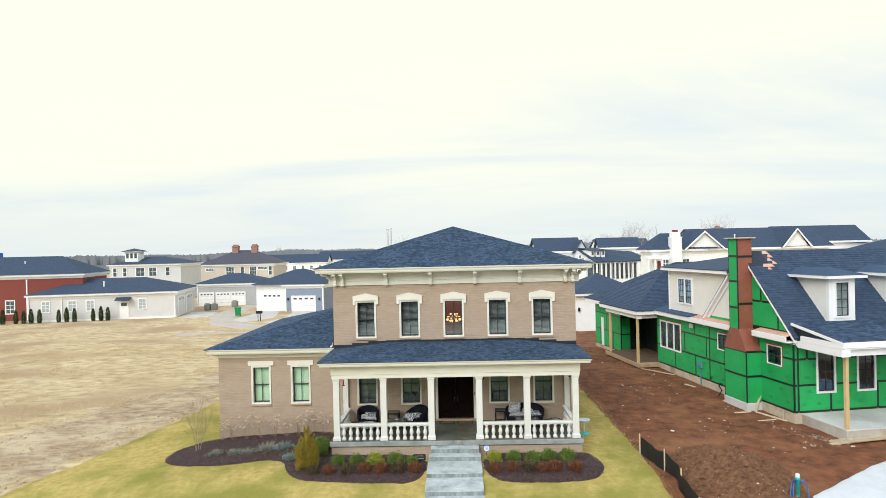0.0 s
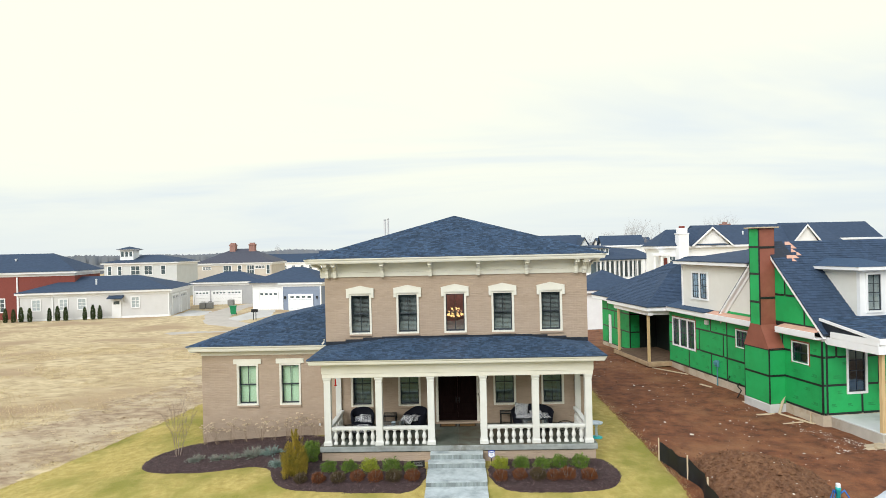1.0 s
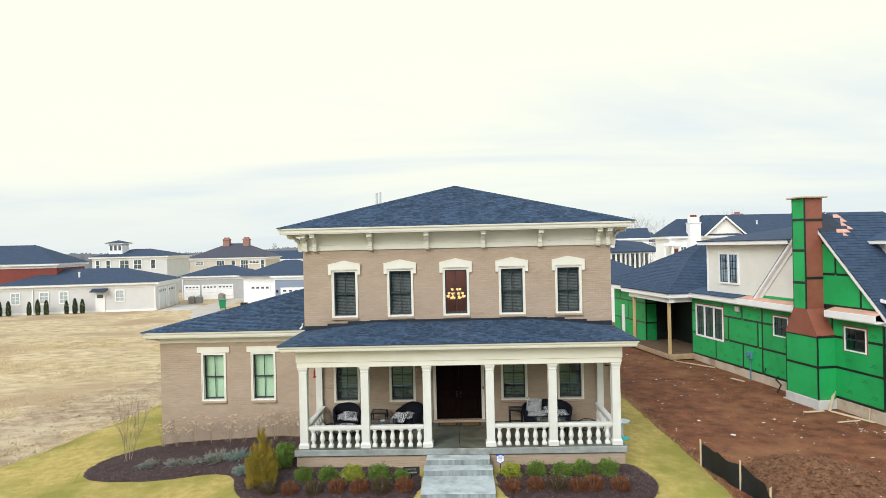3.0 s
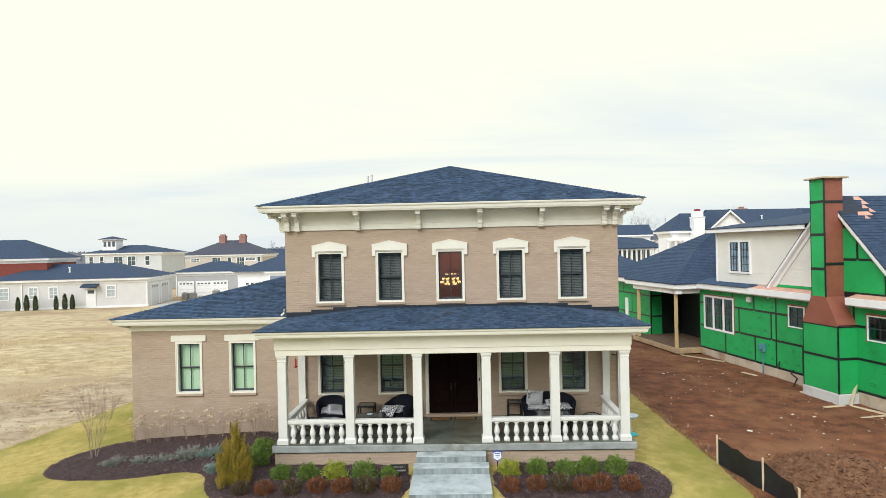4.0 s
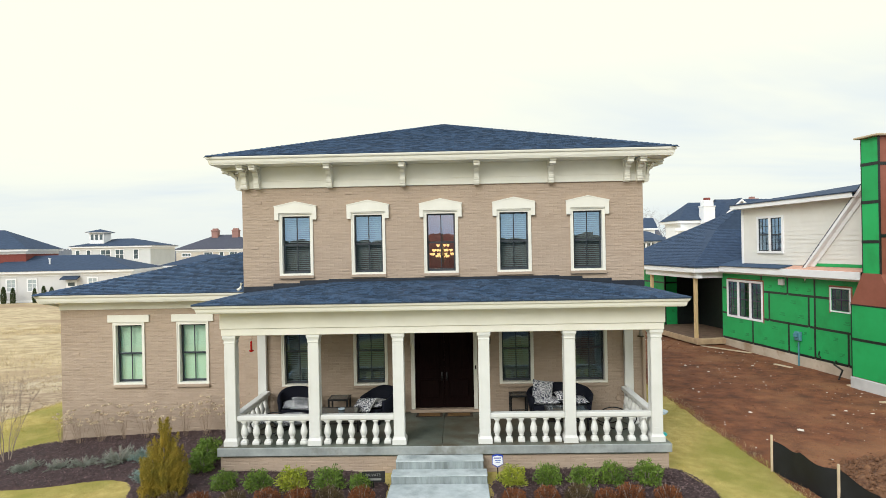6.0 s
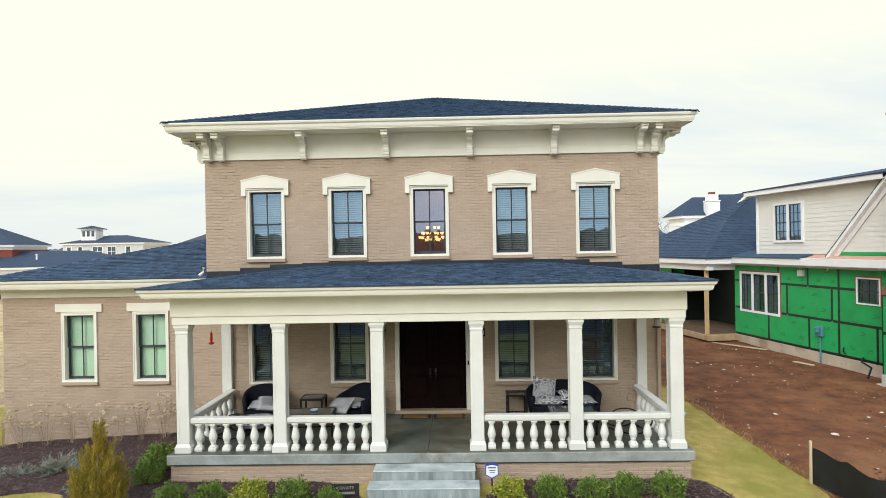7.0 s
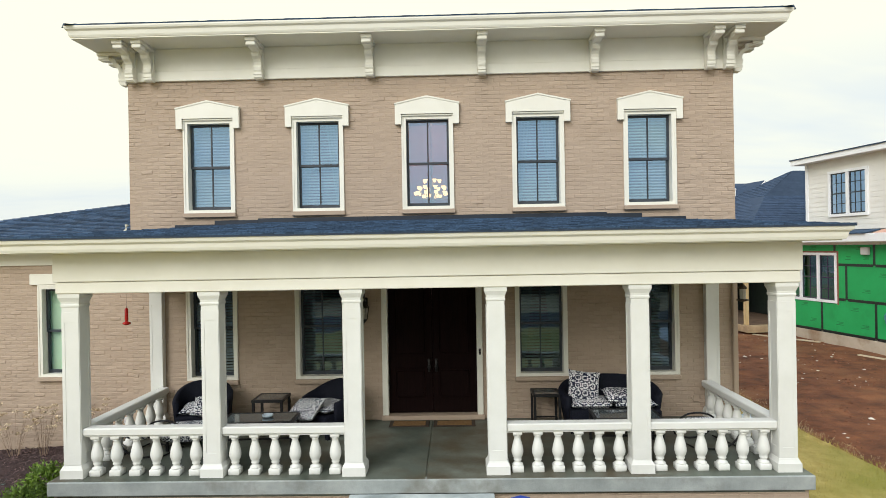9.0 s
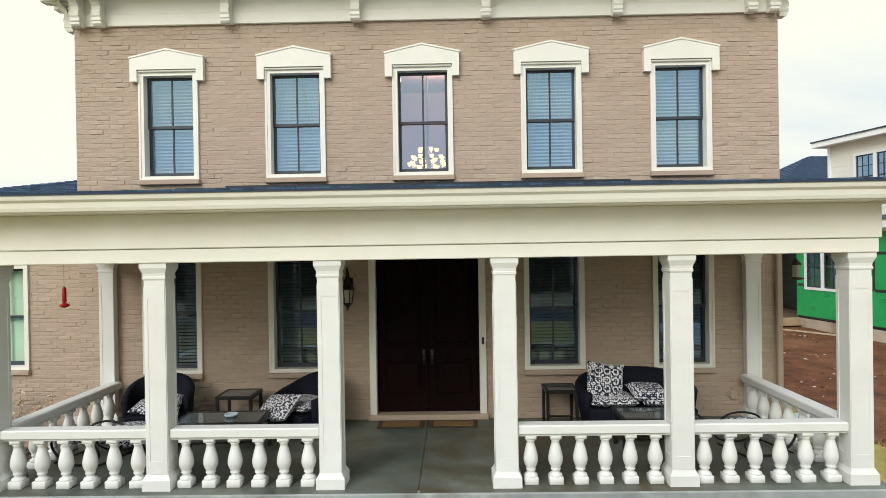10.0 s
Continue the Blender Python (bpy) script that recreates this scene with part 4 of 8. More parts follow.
RX0, RX1, RY0, RY1, RZ = EX0 - 0.03, EX1 + 0.03, EY0 - 0.03, EY1, 7.13
APEX = (0.03, 5.05, 8.93)
roofg = Geo()
roofg.add([(RX0, RY0, RZ), (RX1, RY0, RZ), (RX1, RY1, RZ), (RX0, RY1, RZ), APEX, (RX0, RY0, RZ - 0.03), (RX1, RY0, RZ - 0.03), (RX1, RY1, RZ - 0.03), (RX0, RY1, RZ - 0.03)],
          [(0, 1, 4), (1, 2, 4), (2, 3, 4), (3, 0, 4), (5, 6, 1, 0), (6, 7, 2, 1), (7, 8, 3, 2), (8, 5, 0, 3), (8, 7, 6, 5)])
roof = part("roof", roofg, SHINGLEBASE, house, "hipped slate-blue shingle roof")
slope(roof, (RX0, RY0, RZ), (RX1, RY0, RZ), APEX, APEX, seed=2)
slope(roof, (RX0, RY1, RZ), (RX0, RY0, RZ), APEX, APEX, seed=3)
slope(roof, (RX1, RY0, RZ), (RX1, RY1, RZ), APEX, APEX, seed=4)


def hip_caps(parent, p, q, step=0.15):
    """Overlapping ridge caps along a hip."""
    p, q = Vector(p), Vector(q)
    n = int((q - p).length / step)
    d = (q - p) / n
    s = d.cross(Vector((0, 0, 1))).normalized() * 0.13
    g = Geo()
    for k in range(n):
        a, b = p + d * k, p + d * (k + 1.3)
        up = Vector((0, 0, 0.03))
        g.add([a - s - up * 0.3, a + up, a + s - up * 0.3, b - s - up * 0.9, b + up * 0.4, b + s - up * 0.9], [(0, 1, 4, 3), (1, 2, 5, 4), (0, 2, 1)])
    part("ridge_cap", g, SHINGLE, parent, "overlapping slate-blue hip shingles")


for cn in ((RX0, RY0, RZ), (RX1, RY0, RZ)):
    hip_caps(roof, cn, APEX)
vent = Geo()
vent.lathe([(0.05, 7.6), (0.05, 8.95), (0.062, 8.95), (0.062, 9.0)], 10, (-3.62, 8.0, 0)).lathe([(0.05, 7.6), (0.05, 9.0), (0.062, 9.0), (0.062, 9.05)], 10, (-3.45, 8.0, 0))
part("vent_pipe", vent, GREYTRIM, roof, "pair of pale roof vent pipes")

# porch
PY0 = -2.67
PX0, PX1 = -4.74, 4.84
porch = thing("porch", "full-width front porch with concrete floor and cream beam", "porch")
part("floor", Geo().cbox(PX0, xm - 0.004, PY0, 0.0, 0.44, 0.62, 0.012).cbox(xm + 0.004, PX1, PY0, 0.0, 0.44, 0.62, 0.012).box(PX0 + 0.1, PX1 - 0.1, PY0 + 0.05, -0.1, 0.40, 0.605), PORCHFLOOR, porch, "grey stained concrete porch floor with a control joint")
edge = Geo()
edge.cbox(PX0 - 0.004, PX1 + 0.004, PY0 - 0.006, PY0 + 0.10, 0.435, 0.617, 0.012).cbox(PX0 - 0.006, PX0 + 0.1, PY0 + 0.1, 0.0, 0.436, 0.616, 0.012).cbox(PX1 - 0.1, PX1 + 0.006, PY0 + 0.1, 0.0, 0.436, 0.616, 0.012)
part("slab_edge", edge, SLABEDGE, porch, "weathered grey concrete slab edge")
brick_wall("porch_base", PX0 + 0.05, PX1 - 0.05, -0.30, 0.44, PY0 + 0.06, 0.2, [], porch, None, 8)
part("porch_side_base", Geo().box(PX0 + 0.05, PX0 + 0.25, PY0 + 0.26, 0.0, -0.3, 0.435).box(PX1 - 0.25, PX1 - 0.05, PY0 + 0.26, 0.0, -0.3, 0.435), MORTAR, porch, "tan painted brick porch base")
COL = [-4.49, -2.685, -0.87, 0.96, 2.77, 4.59]
CY = -2.42
part("lower_beam", Geo().cbox(-4.65, 4.75, -2.58, -2.26, 2.99, 3.135, 0.008), CREAM, porch, "cream architrave")
part("upper_beam", Geo().cbox(-4.67, 4.77, -2.60, -2.24, 3.139, 3.50, 0.008), CREAM, porch, "cream porch beam")
for xc in (COL[0], COL[5]):
    part("side_lower_beam", Geo().cbox(xc - 0.16, xc + 0.16, -2.26, 0.0, 2.99, 3.135, 0.008), CREAM, porch, "cream side architrave")
    part("side_upper_beam", Geo().cbox(xc - 0.18, xc + 0.18, -2.24, 0.0, 3.139, 3.50, 0.008), CREAM, porch, "cream side beam")
# ceiling stays out of view; dark brown keeps bounce light off the wall
part("ceiling_board", Geo().box(COL[0] + 0.18, COL[5] - 0.18, -2.24, 0.0, 3.20, 3.23), mat("bounce_cutting_ceiling", (0.13, 0.085, 0.055), (0.19, 0.125, 0.08), 3, 0.7, stretch=(0.4, 4, 1)), porch, "unseen porch ceiling boards, dark brown to cut bounce light")
part("porch_soffit", Geo().box(-4.98, 5.05, -2.92, 0.0, 3.50, 3.53), CREAM, porch, "cream porch soffit")
gutter(porch, -4.96, 5.03, -2.90, 0.0, 3.675, 0.16)
QX0, QX1, QY0, QZ, WZ = -5.09, 5.16, -3.03, 3.69, 3.97
pr = Geo()
pr.add([(QX0, QY0, QZ), (QX1, QY0, QZ), (QX1, -0.0, QZ + 0.02), (QX1 - 2.5, 0.0, WZ), (QX0 + 2.5, 0.0, WZ), (QX0, 0.0, QZ + 0.02)],
       [(0, 1, 3, 4), (1, 2, 3), (0, 4, 5)])
pr.add([(QX0, QY0, QZ - 0.02), (QX1, QY0, QZ - 0.02), (QX1, 0, QZ - 0.02), (QX0, 0, QZ - 0.02), (QX0, QY0, QZ), (QX1, QY0, QZ), (QX1, 0, QZ + 0.02), (QX0, 0, QZ + 0.02)], [(0, 1, 2, 3), (0, 4, 5, 1), (1, 5, 6, 2), (3, 7, 4, 0)])
proof = part("porch_roof", pr, SHINGLEBASE, porch, "low slate-blue shingle porch roof")
slope(proof, (QX0, QY0, QZ), (QX1, QY0, QZ), (QX1 - 2.5, 0, WZ), (QX0 + 2.5, 0, WZ), seed=5)
slope(proof, (QX0, 0.0, QZ + 0.02), (QX0, QY0, QZ), (QX0 + 2.5, 0, WZ), (QX0 + 2.5, 0, WZ), seed=6)
slope(proof, (QX1, QY0, QZ), (QX1, 0.0, QZ + 0.02), (QX1 - 2.5, 0, WZ), (QX1 - 2.5, 0, WZ), seed=7)
# stepped flashing where the porch roof meets the wall
fl = Geo()
steps_f = [(-5.05, 3.83), (-4.28, 3.885), (-3.6, 3.955), (-2.86, 4.02), (-1.0, 4.045), (3.0, 4.02), (3.58, 3.955), (4.31, 3.885), (5.13, 3.83)]
for (xa, za), (xb, zb) in zip(steps_f, steps_f[1:]):
    fl.cbox(xa + 0.001, xb - 0.001, -0.028, 0.0, 3.66, max(za, zb) if abs(xa) < 4.9 else zb, 0.004)
part("wall_flashing", fl, FLASH, proof, "dark stepped metal flashing")
dsp = Geo().cbox(HX1 - 0.10, HX1 - 0.02, -0.085, -0.012, 0.64, 3.5, 0.012).cbox(HX1 - 0.10, HX1 - 0.02, -0.14, -0.03, 0.62, 0.70, 0.01)
part("downspout", dsp, BRICKSOLO, porch, "tan painted downspout")


# columns
WHITECREAM = mat("bright_cream_paint", (0.66, 0.665, 0.63), (0.71, 0.715, 0.685), 3.0, 0.5, bump=0.001, bscale=50)


def column(name, x, y, label, group, half=0.113, deep=1.0):
    """A square panelled column; deep flattens it into a pilaster."""
    c = thing(name, label, "column", group, at=pose(x, y, 0.62))
    def square(r, z):
        return [(sx * r, sy * r * deep, z) for sx, sy in ((-1, -1), (1, -1), (1, 1), (-1, 1))]
    b = Geo()
    prof = [(half + 0.036, 0.0), (half + 0.036, 0.108), (half + 0.031, 0.114), (half + 0.012, 0.150), (half + 0.006, 0.165)]
    b.add([p for r, z in prof for p in square(r, z)], [(4 * i + j, 4 * i + (j + 1) % 4, 4 * i + 4 + (j + 1) % 4, 4 * i + 4 + j) for i in range(4) for j in range(4)] + [(0, 1, 2, 3), (16, 17, 18, 19)])
    part("column_base", b, WHITECREAM, c)
    d = half * deep
    s = Geo().cbox(-half, half, -d, d, 0.13, 2.22, 0.006)
    e, f = half - 0.004, half - 0.042
    for ay in (-1, 1):
        for p0, p1, z0, z1 in ((-e, -f, 0.167, 2.128), (f, e, 0.167, 2.128), (-f, f, 0.167, 0.30), (-f, f, 2.0, 2.128)):
            s.box(p0, p1, min(ay * d, ay * (d + 0.005)), max(ay * d, ay * (d + 0.005)), z0, z1)
    if deep > 0.9:
        for ax in (-1, 1):
            for p0, p1, z0, z1 in ((-e, -f, 0.167, 2.128), (f, e, 0.167, 2.128), (-f, f, 0.167, 0.30), (-f, f, 2.0, 2.128)):
                s.box(min(ax * half, ax * (half + 0.005)), max(ax * half, ax * (half + 0.005)), p0, p1, z0, z1)
    part("shaft", s, WHITECREAM, c)
    rings = [(half + 0.001, 2.19), (half + 0.009, 2.205), (half + 0.009, 2.225), (half + 0.003, 2.232), (half + 0.006, 2.262), (half + 0.022, 2.300), (half + 0.030, 2.318), (half + 0.030, 2.372)]
    k = Geo()
    k.add([p for r, z in rings for p in square(r, z)], [(4 * i + j, 4 * i + (j + 1) % 4, 4 * i + 4 + (j + 1) % 4, 4 * i + 4 + j) for i in range(7) for j in range(4)] + [(0, 1, 2, 3), (28, 29, 30, 31)])
    part("capital", k, WHITECREAM, c)
    return c


first = column("porch_column", COL[0], CY, "square cream porch column with moulded cap and base", "porch columns")
for x in COL[1:]:
    copy_thing(first, pose(x, CY, 0.62))
pil = column("pilaster", -4.585, -0.065, "flat panelled cream pilaster against the brick wall", "porch pilasters", 0.108, 0.5)
copy_thing(pil, pose(4.68, -0.065, 0.62))

BAL = [(0.058, 0.075), (0.062, 0.085), (0.058, 0.10), (0.036, 0.115), (0.034, 0.13), (0.046, 0.145), (0.046, 0.155), (0.040, 0.165), (0.055, 0.195), (0.066, 0.235), (0.067, 0.27), (0.060, 0.32), (0.047, 0.375), (0.037, 0.415), (0.034, 0.44), (0.044, 0.452), (0.044, 0.462), (0.036, 0.472)]


def railing(x0, x1, y, turn, n, label):
    """A balustrade x1 - x0 long, in its own frame along x."""
    length = x1 - x0
    r = thing("porch_railing", label, "railing", "porch railings", at=pose(x0, y, 0.62) if not turn else pose(x0, y, 0.62, 0, 0, turn))
    t = Geo().cbox(0.0, length, -0.085, 0.085, 0.525, 0.625, 0.014).cbox(0.0, length, -0.06, 0.06, 0.505, 0.53, 0.006)
    part("handrail", t, WHITECREAM, r)
    for k in range(n):
        x = length * (k + 0.5) / n * 0.985 + length * 0.0075
        b = new("baluster", BALMESH)
        b.location = (x, 0, 0)
        b.parent = r
    return r


bal = Geo().lathe([(r * 1.14, z) for r, z in BAL], 16)
bal.cbox(-0.072, 0.072, -0.072, 0.072, 0.0, 0.078, 0.006).cbox(-0.058, 0.058, -0.058, 0.058, 0.472, 0.51, 0.005)
BALMESH = mesh("baluster", bal, WHITECREAM, True)
for a, b in ((0, 1), (1, 2), (3, 4), (4, 5)):
    railing(COL[a] + 0.114, COL[b] - 0.114, CY, 0, 6, "cream balustrade with turned urn balusters")
for x in (COL[0] + 0.04, COL[5] - 0.04):
    railing(x, x + 2.16, CY + 0.116, 90, 7, "cream side balustrade with turned urn balusters")

# steps
st = thing("front_steps", "pale grey concrete front steps and stepped walk", "steps")
for k, (z, y0, y1, w) in enumerate(((0.44, -3.06, PY0 - 0.008, 0.90), (0.28, -3.44, -3.062, 0.96), (0.12, -4.66, -3.442, 0.97), (-0.02, -5.86, -4.662, 0.97), (-0.16, -7.06, -5.862, 0.97), (-0.30, -8.3, -7.062, 0.97), (-0.44, -9.6, -8.302, 0.97), (-0.60, -10.9, -9.602, 0.97), (-0.76, -12.3, -10.902, 0.97), (-0.94, -13.7, -12.302, 0.97), (-1.12, -24.8, -13.702, 0.97))):
    part("riser", Geo().cbox(xm - 0.05 - w + 0.006, xm - 0.05 + w - 0.006, y0 + 0.008, y1, z - 0.6, z - 0.022, 0.008), RISER, st, "darker streaked concrete riser")
    part("tread", Geo().cbox(xm - 0.05 - w, xm - 0.05 + w, y0, y1, z - 0.022, z, 0.009), STEP, st, "weathered pale concrete tread")

# wing
wing_holes = [hole(x, 0.71, 1.33, 2.87) for x in WING_WIN]
wing = thing("house_wing", "single-storey tan brick wing with hipped shingle roof", "house")
brick_wall("wing_wall", WX0, HX0 - 0.004, -0.7, 3.5, WING_Y, 0.25, wing_holes, wing, None, 12)
part("wing_side_wall", Geo().box(WX0, WX0 + 0.25, WING_Y + 0.25, 11.4, -0.7, 3.5).box(WX0 + 0.25, HX0 - 0.01, 11.15, 11.4, -0.7, 3.5).box(WX0 + 0.25, HX0 - 0.01, 4.5, 4.6, 0.0, 3.5).box(WX0 + 0.25, HX0 - 0.01, WING_Y + 0.25, 4.5, -0.1, 0.0), MORTAR, wing, "tan painted brick walls")
for x in WING_WIN:
    window(wing, x, 1.33, 2.87, 0.71, WING_Y, "flat", "shade")
part("wing_frieze", Geo().cbox(WX0 - 0.02, HX0 - 0.004, WING_Y - 0.03, WING_Y, 3.30, 3.52, 0.005), CREAM, wing, "cream frieze board")
WEX, WEY, WEZ = WX0 - 0.40, WING_Y - 0.42, 3.72
part("wing_soffit", Geo().box(WEX + 0.05, HX0 - 0.01, WEY + 0.05, 11.8, 3.52, 3.55), CREAM, wing, "cream soffit")
gg = Geo()
prof = [(0.0, 0.0), (0.0, -0.18), (0.05, -0.18), (0.065, -0.14), (0.075, -0.08), (0.105, -0.05), (0.115, -0.02), (0.115, 0.0), (0.10, 0.0), (0.10, -0.03), (0.01, -0.03)]
gpath = [((WEX + 0.09, 11.8), (-1, 0)), ((WEX + 0.09, WEY + 0.09), (-1, -1)), ((HX0 - 0.03, WEY + 0.09), (0, -1))]
gg.add([(p[0] + o[0] * d, p[1] + o[1] * d, WEZ + h) for p, o in gpath for d, h in prof], [(i * 11 + k, i * 11 + (k + 1) % 11, (i + 1) * 11 + (k + 1) % 11, (i + 1) * 11 + k) for i in range(2) for k in range(11)] + [tuple(range(22, 33))])
part("wing_gutter", gg, CREAM, wing, "cream metal gutter")
S = 0.25
RW = 5.55
A0 = (WEX - 0.04, WEY - 0.04, WEZ + 0.012)
ridge_z = WEZ + S * RW
wr = Geo()
P = [(WEX - 0.04, WEY - 0.04, WEZ + 0.012), (HX0 - 0.005, WEY - 0.04, WEZ + 0.012), (HX0 - 0.005, WEY + RW, ridge_z), (WEX + RW, WEY + RW, ridge_z), (WEX - 0.04, 11.84, WEZ + 0.012), (HX0 - 0.005, 11.84, WEZ + 0.012)]
wr.add(P, [(0, 1, 2, 3), (0, 3, 4), (3, 2, 5, 4), (0, 4, 5, 1)])
wroof = part("wing_roof", wr, SHINGLEBASE, wing, "hipped slate-blue shingle roof")
slope(wroof, P[0], P[1], P[2], P[3], seed=9)
slope(wroof, P[4], P[0], P[3], P[3], seed=10)
hip_caps(wroof, P[0], P[3])
sp = Geo().tube([(WEX + 0.1, WEY + 0.1, 3.54), (WX0 - 0.05, WING_Y + 0.25, 3.38), (WX0 - 0.05, WING_Y + 0.3, 3.2), (WX0 - 0.05, WING_Y + 0.3, -0.3)], 0.04, None, 8)
part("wing_downspout", sp, CREAM, wing, "cream downspout")
part("leader_elbow", Geo().tube([(-5.12, 0.02, 3.98), (-5.14, 0.0, 3.86), (-5.2, -0.05, 3.80)], 0.035, None, 8), CREAM, wing, "cream downspout elbow")
part("outlet_box", Geo().cbox(-5.55, -5.47, WING_Y - 0.06, WING_Y, 0.42, 0.54, 0.01), GREYTRIM, wing, "grey outdoor outlet box")

# ---- neighbouring house under construction ----
GREEN_TURN = 9.2
gh = thing("unfinished_house", "house under construction in green sheathing with dark shingle roof", "house", at=pose(14.7, 1.15, 0, 0, 0, GREEN_TURN))


def dark_window(parent, axis, at, a0, a1, z0, z1, bars=(1, 1), frame_mat=WHITE, mull=(), label="black sash window with white frame", t=0.09, glazing=None):
    """A window in a plane: axis 'u' faces -u, axis 'v' faces -v. Outer size a0..a1, z0..z1."""
    def put(g, p0, p1, q0, q1, d0, d1):
        if axis == "u":
            g.box(at + d0, at + d1, p0, p1, q0, q1)
        else:
            g.box(p0, p1, at + d0, at + d1, q0, q1)
    g = Geo()
    ring(g, axis, at, a0, a1, z0, z1, t, t, t, t, -0.05, 0.06)
    w = part("window", g, frame_mat, parent, label)
    for m in mull:
        q = Geo()
        put(q, m - 0.06, m + 0.06, z0 + t, z1 - t, -0.045, 0.06)
        part("mullion", q, frame_mat, w, "white mullion")
    cuts = [a0 + t] + [v for m in mull for v in (m - 0.06, m + 0.06)] + [a1 - t]
    for k in range(0, len(cuts), 2):
        b0, b1 = cuts[k], cuts[k + 1]
        s = Geo()
        ring(s, axis, at, b0, b1, z0 + t, z1 - t, 0.035, 0.035, 0.045, 0.035, -0.01, 0.03)
        put(s, b0 + 0.03, b1 - 0.03, (z0 + z1) / 2 - 0.02, (z0 + z1) / 2 + 0.02, -0.008, 0.028)
        for i in range(1, bars[0] + 1):
            x = b0 + (b1 - b0) * i / (bars[0] + 1)
            put(s, x - 0.01, x + 0.01, z0 + t + 0.045, z1 - t - 0.035, -0.004, 0.022)
        for i in range(1, bars[1] + 1):
            for half in (0, 1):
                z = z0 + t + (z1 - z0 - 2 * t) * (half + i / (bars[1] + 1)) / 2
                put(s, b0 + 0.035, b1 - 0.035, z - 0.01, z + 0.01, -0.002, 0.02)
        part("sash", s, SASH, w, "black sash with glazing bars")
        pane(w, axis, at + 0.01, b0 + 0.03, b1 - 0.03, z0 + t + 0.03, z1 - t - 0.03, glazing or PANELOW)
    return w


def sheathing(wall, axis, at, a0, a1, rows, holes, outline=None):
    """Green panels with taped seams over a wall plane. rows: bottom, top and the places of the upright seams; outline(a) gives a sloping top."""
    marks = Geo()
    def put(g, p0, p1, q0, q1, d0, d1):
        if axis == "u":
            g.box(at + d0, at + d1, p0, p1, q0, q1)
        else:
            g.box(p0, p1, at + d0, at + d1, q0, q1)
    def tape(p0, p1, q0, q1, d):
        for r in minus([(p0, p1, q0, q1)], holes):
            g = Geo()
            put(g, *r, -0.024 - d, -0.016)
            part("seam_tape", g, TAPE, wall)
    for q0, q1, seams in rows:
        cuts = [a0] + [v for v in seams if a0 < v < a1] + [a1]
        for p0, p1 in zip(cuts, cuts[1:]):
            g = Geo()
            t0 = q1
            if outline:
                if max(outline(p0), outline(p1)) < q0 + 0.02:
                    continue
                if outline(p0) < q0:
                    p0 = p0 + (p1 - p0) * (q0 - outline(p0)) / (outline(p1) - outline(p0))
                t0, t1 = min(q1, outline(p0)), min(q1, outline(p1))
                pm = p0 + (p1 - p0) * (1.0 if t1 < q1 else max(0.0, min(1.0, (q1 - outline(p0)) / (outline(p1) - outline(p0)))))
                poly = [(p0 + 0.002, q0 + 0.003), (p1 - 0.002, q0 + 0.003), (p1 - 0.002, t1), (pm - 0.003, min(q1, outline(pm))), (p0 + 0.002, max(t0, q0 + 0.004))]
                g.prism(poly, "x" if axis == "u" else "y", at - 0.02, at)
            else:
                holed(g, axis, at - 0.02, at, p0 + 0.002, p1 - 0.002, q0 + 0.002, q1 - 0.002, holes)
            if not g.f:
                continue
            part("panel", g, GREEN, wall)
            if not outline and p1 - p0 > 0.9 and q1 - q0 > 0.6:
                for du, dz in ((0.12, 0.24), (0.58, 0.24), (0.30, 0.70)):
                    pa, pz = p0 + du * (p1 - p0), q0 + dz * (q1 - q0)
                    for row, ln2 in ((0, 0.34), (0.05, 0.22), (0.09, 0.28)):
                        for r in minus([(pa, pa + ln2 * min(1.0, (p1 - p0) / 2.4), pz + row, pz + row + 0.022)], holes):
                            put(marks, *r, -0.0215, -0.019)
            if t0 - q0 > 0.05:
                tape(p0 - 0.045, p0 + 0.045, q0, t0, 0.001)
            tape(p0 + 0.046, p1 - 0.046, q0 - 0.045, q0 + 0.045, 0.0)
    if marks.v:
        tagged(part("print_mark", marks, GREENDARK, wall), "faint dark printed bars", kind="stuff")


GW_SIDE = [(0.72, 1.72, 2.25, 3.14), (4.72, 5.66, 2.24, 3.12), (9.36, 11.86, 1.40, 3.10)]
GW_FRONT = [(1.03, 1.97, 1.18, 3.05), (2.99, 3.93, 1.18, 3.05), (6.4, 7.4, 0.6, 3.0)]
GZ0, GZ1 = 0.42, 3.42


def shrink(h, m=0.06):
    return (h[0] + m, h[1] - m, h[2] + m, h[3] - m)


def core_wall(name, axis, at, a0, a1, z0, z1, holes, thick=0.16, m=TAPE, label="framed wall behind green sheathing"):
    g = holed(Geo(), axis, at + 0.002, at + thick, a0, a1, z0, z1, holes)
    return part(name, g, m, gh, label)


sw = core_wall("side_wall", "u", 0.0, 0.0, 12.25, GZ0, GZ1, [shrink(h) for h in GW_SIDE])
sheathing(sw, "u", 0.0, 0.0, 12.25, ((GZ0, 1.55, (2.4, 4.86, 6.43, 7.83, 10.05)), (1.55, 2.70, (2.4, 6.42, 6.73, 8.97)), (2.70, GZ1, (2.3, 4.2, 6.42, 7.87, 9.45))), [shrink(h) for h in GW_SIDE])
fw = core_wall("front_wall", "v", 0.0, 0.17, 16.0, GZ0, GZ1, [shrink(h) for h in GW_FRONT])
sheathing(fw, "v", 0.0, 0.17, 9.0, ((GZ0, 1.57, (1.72, 4.0, 6.4)), (1.57, 2.70, (2.5, 4.9, 7.4)), (2.70, GZ1, (0.6, 2.5, 4.6, 7.0))), [shrink(h) for h in GW_FRONT])
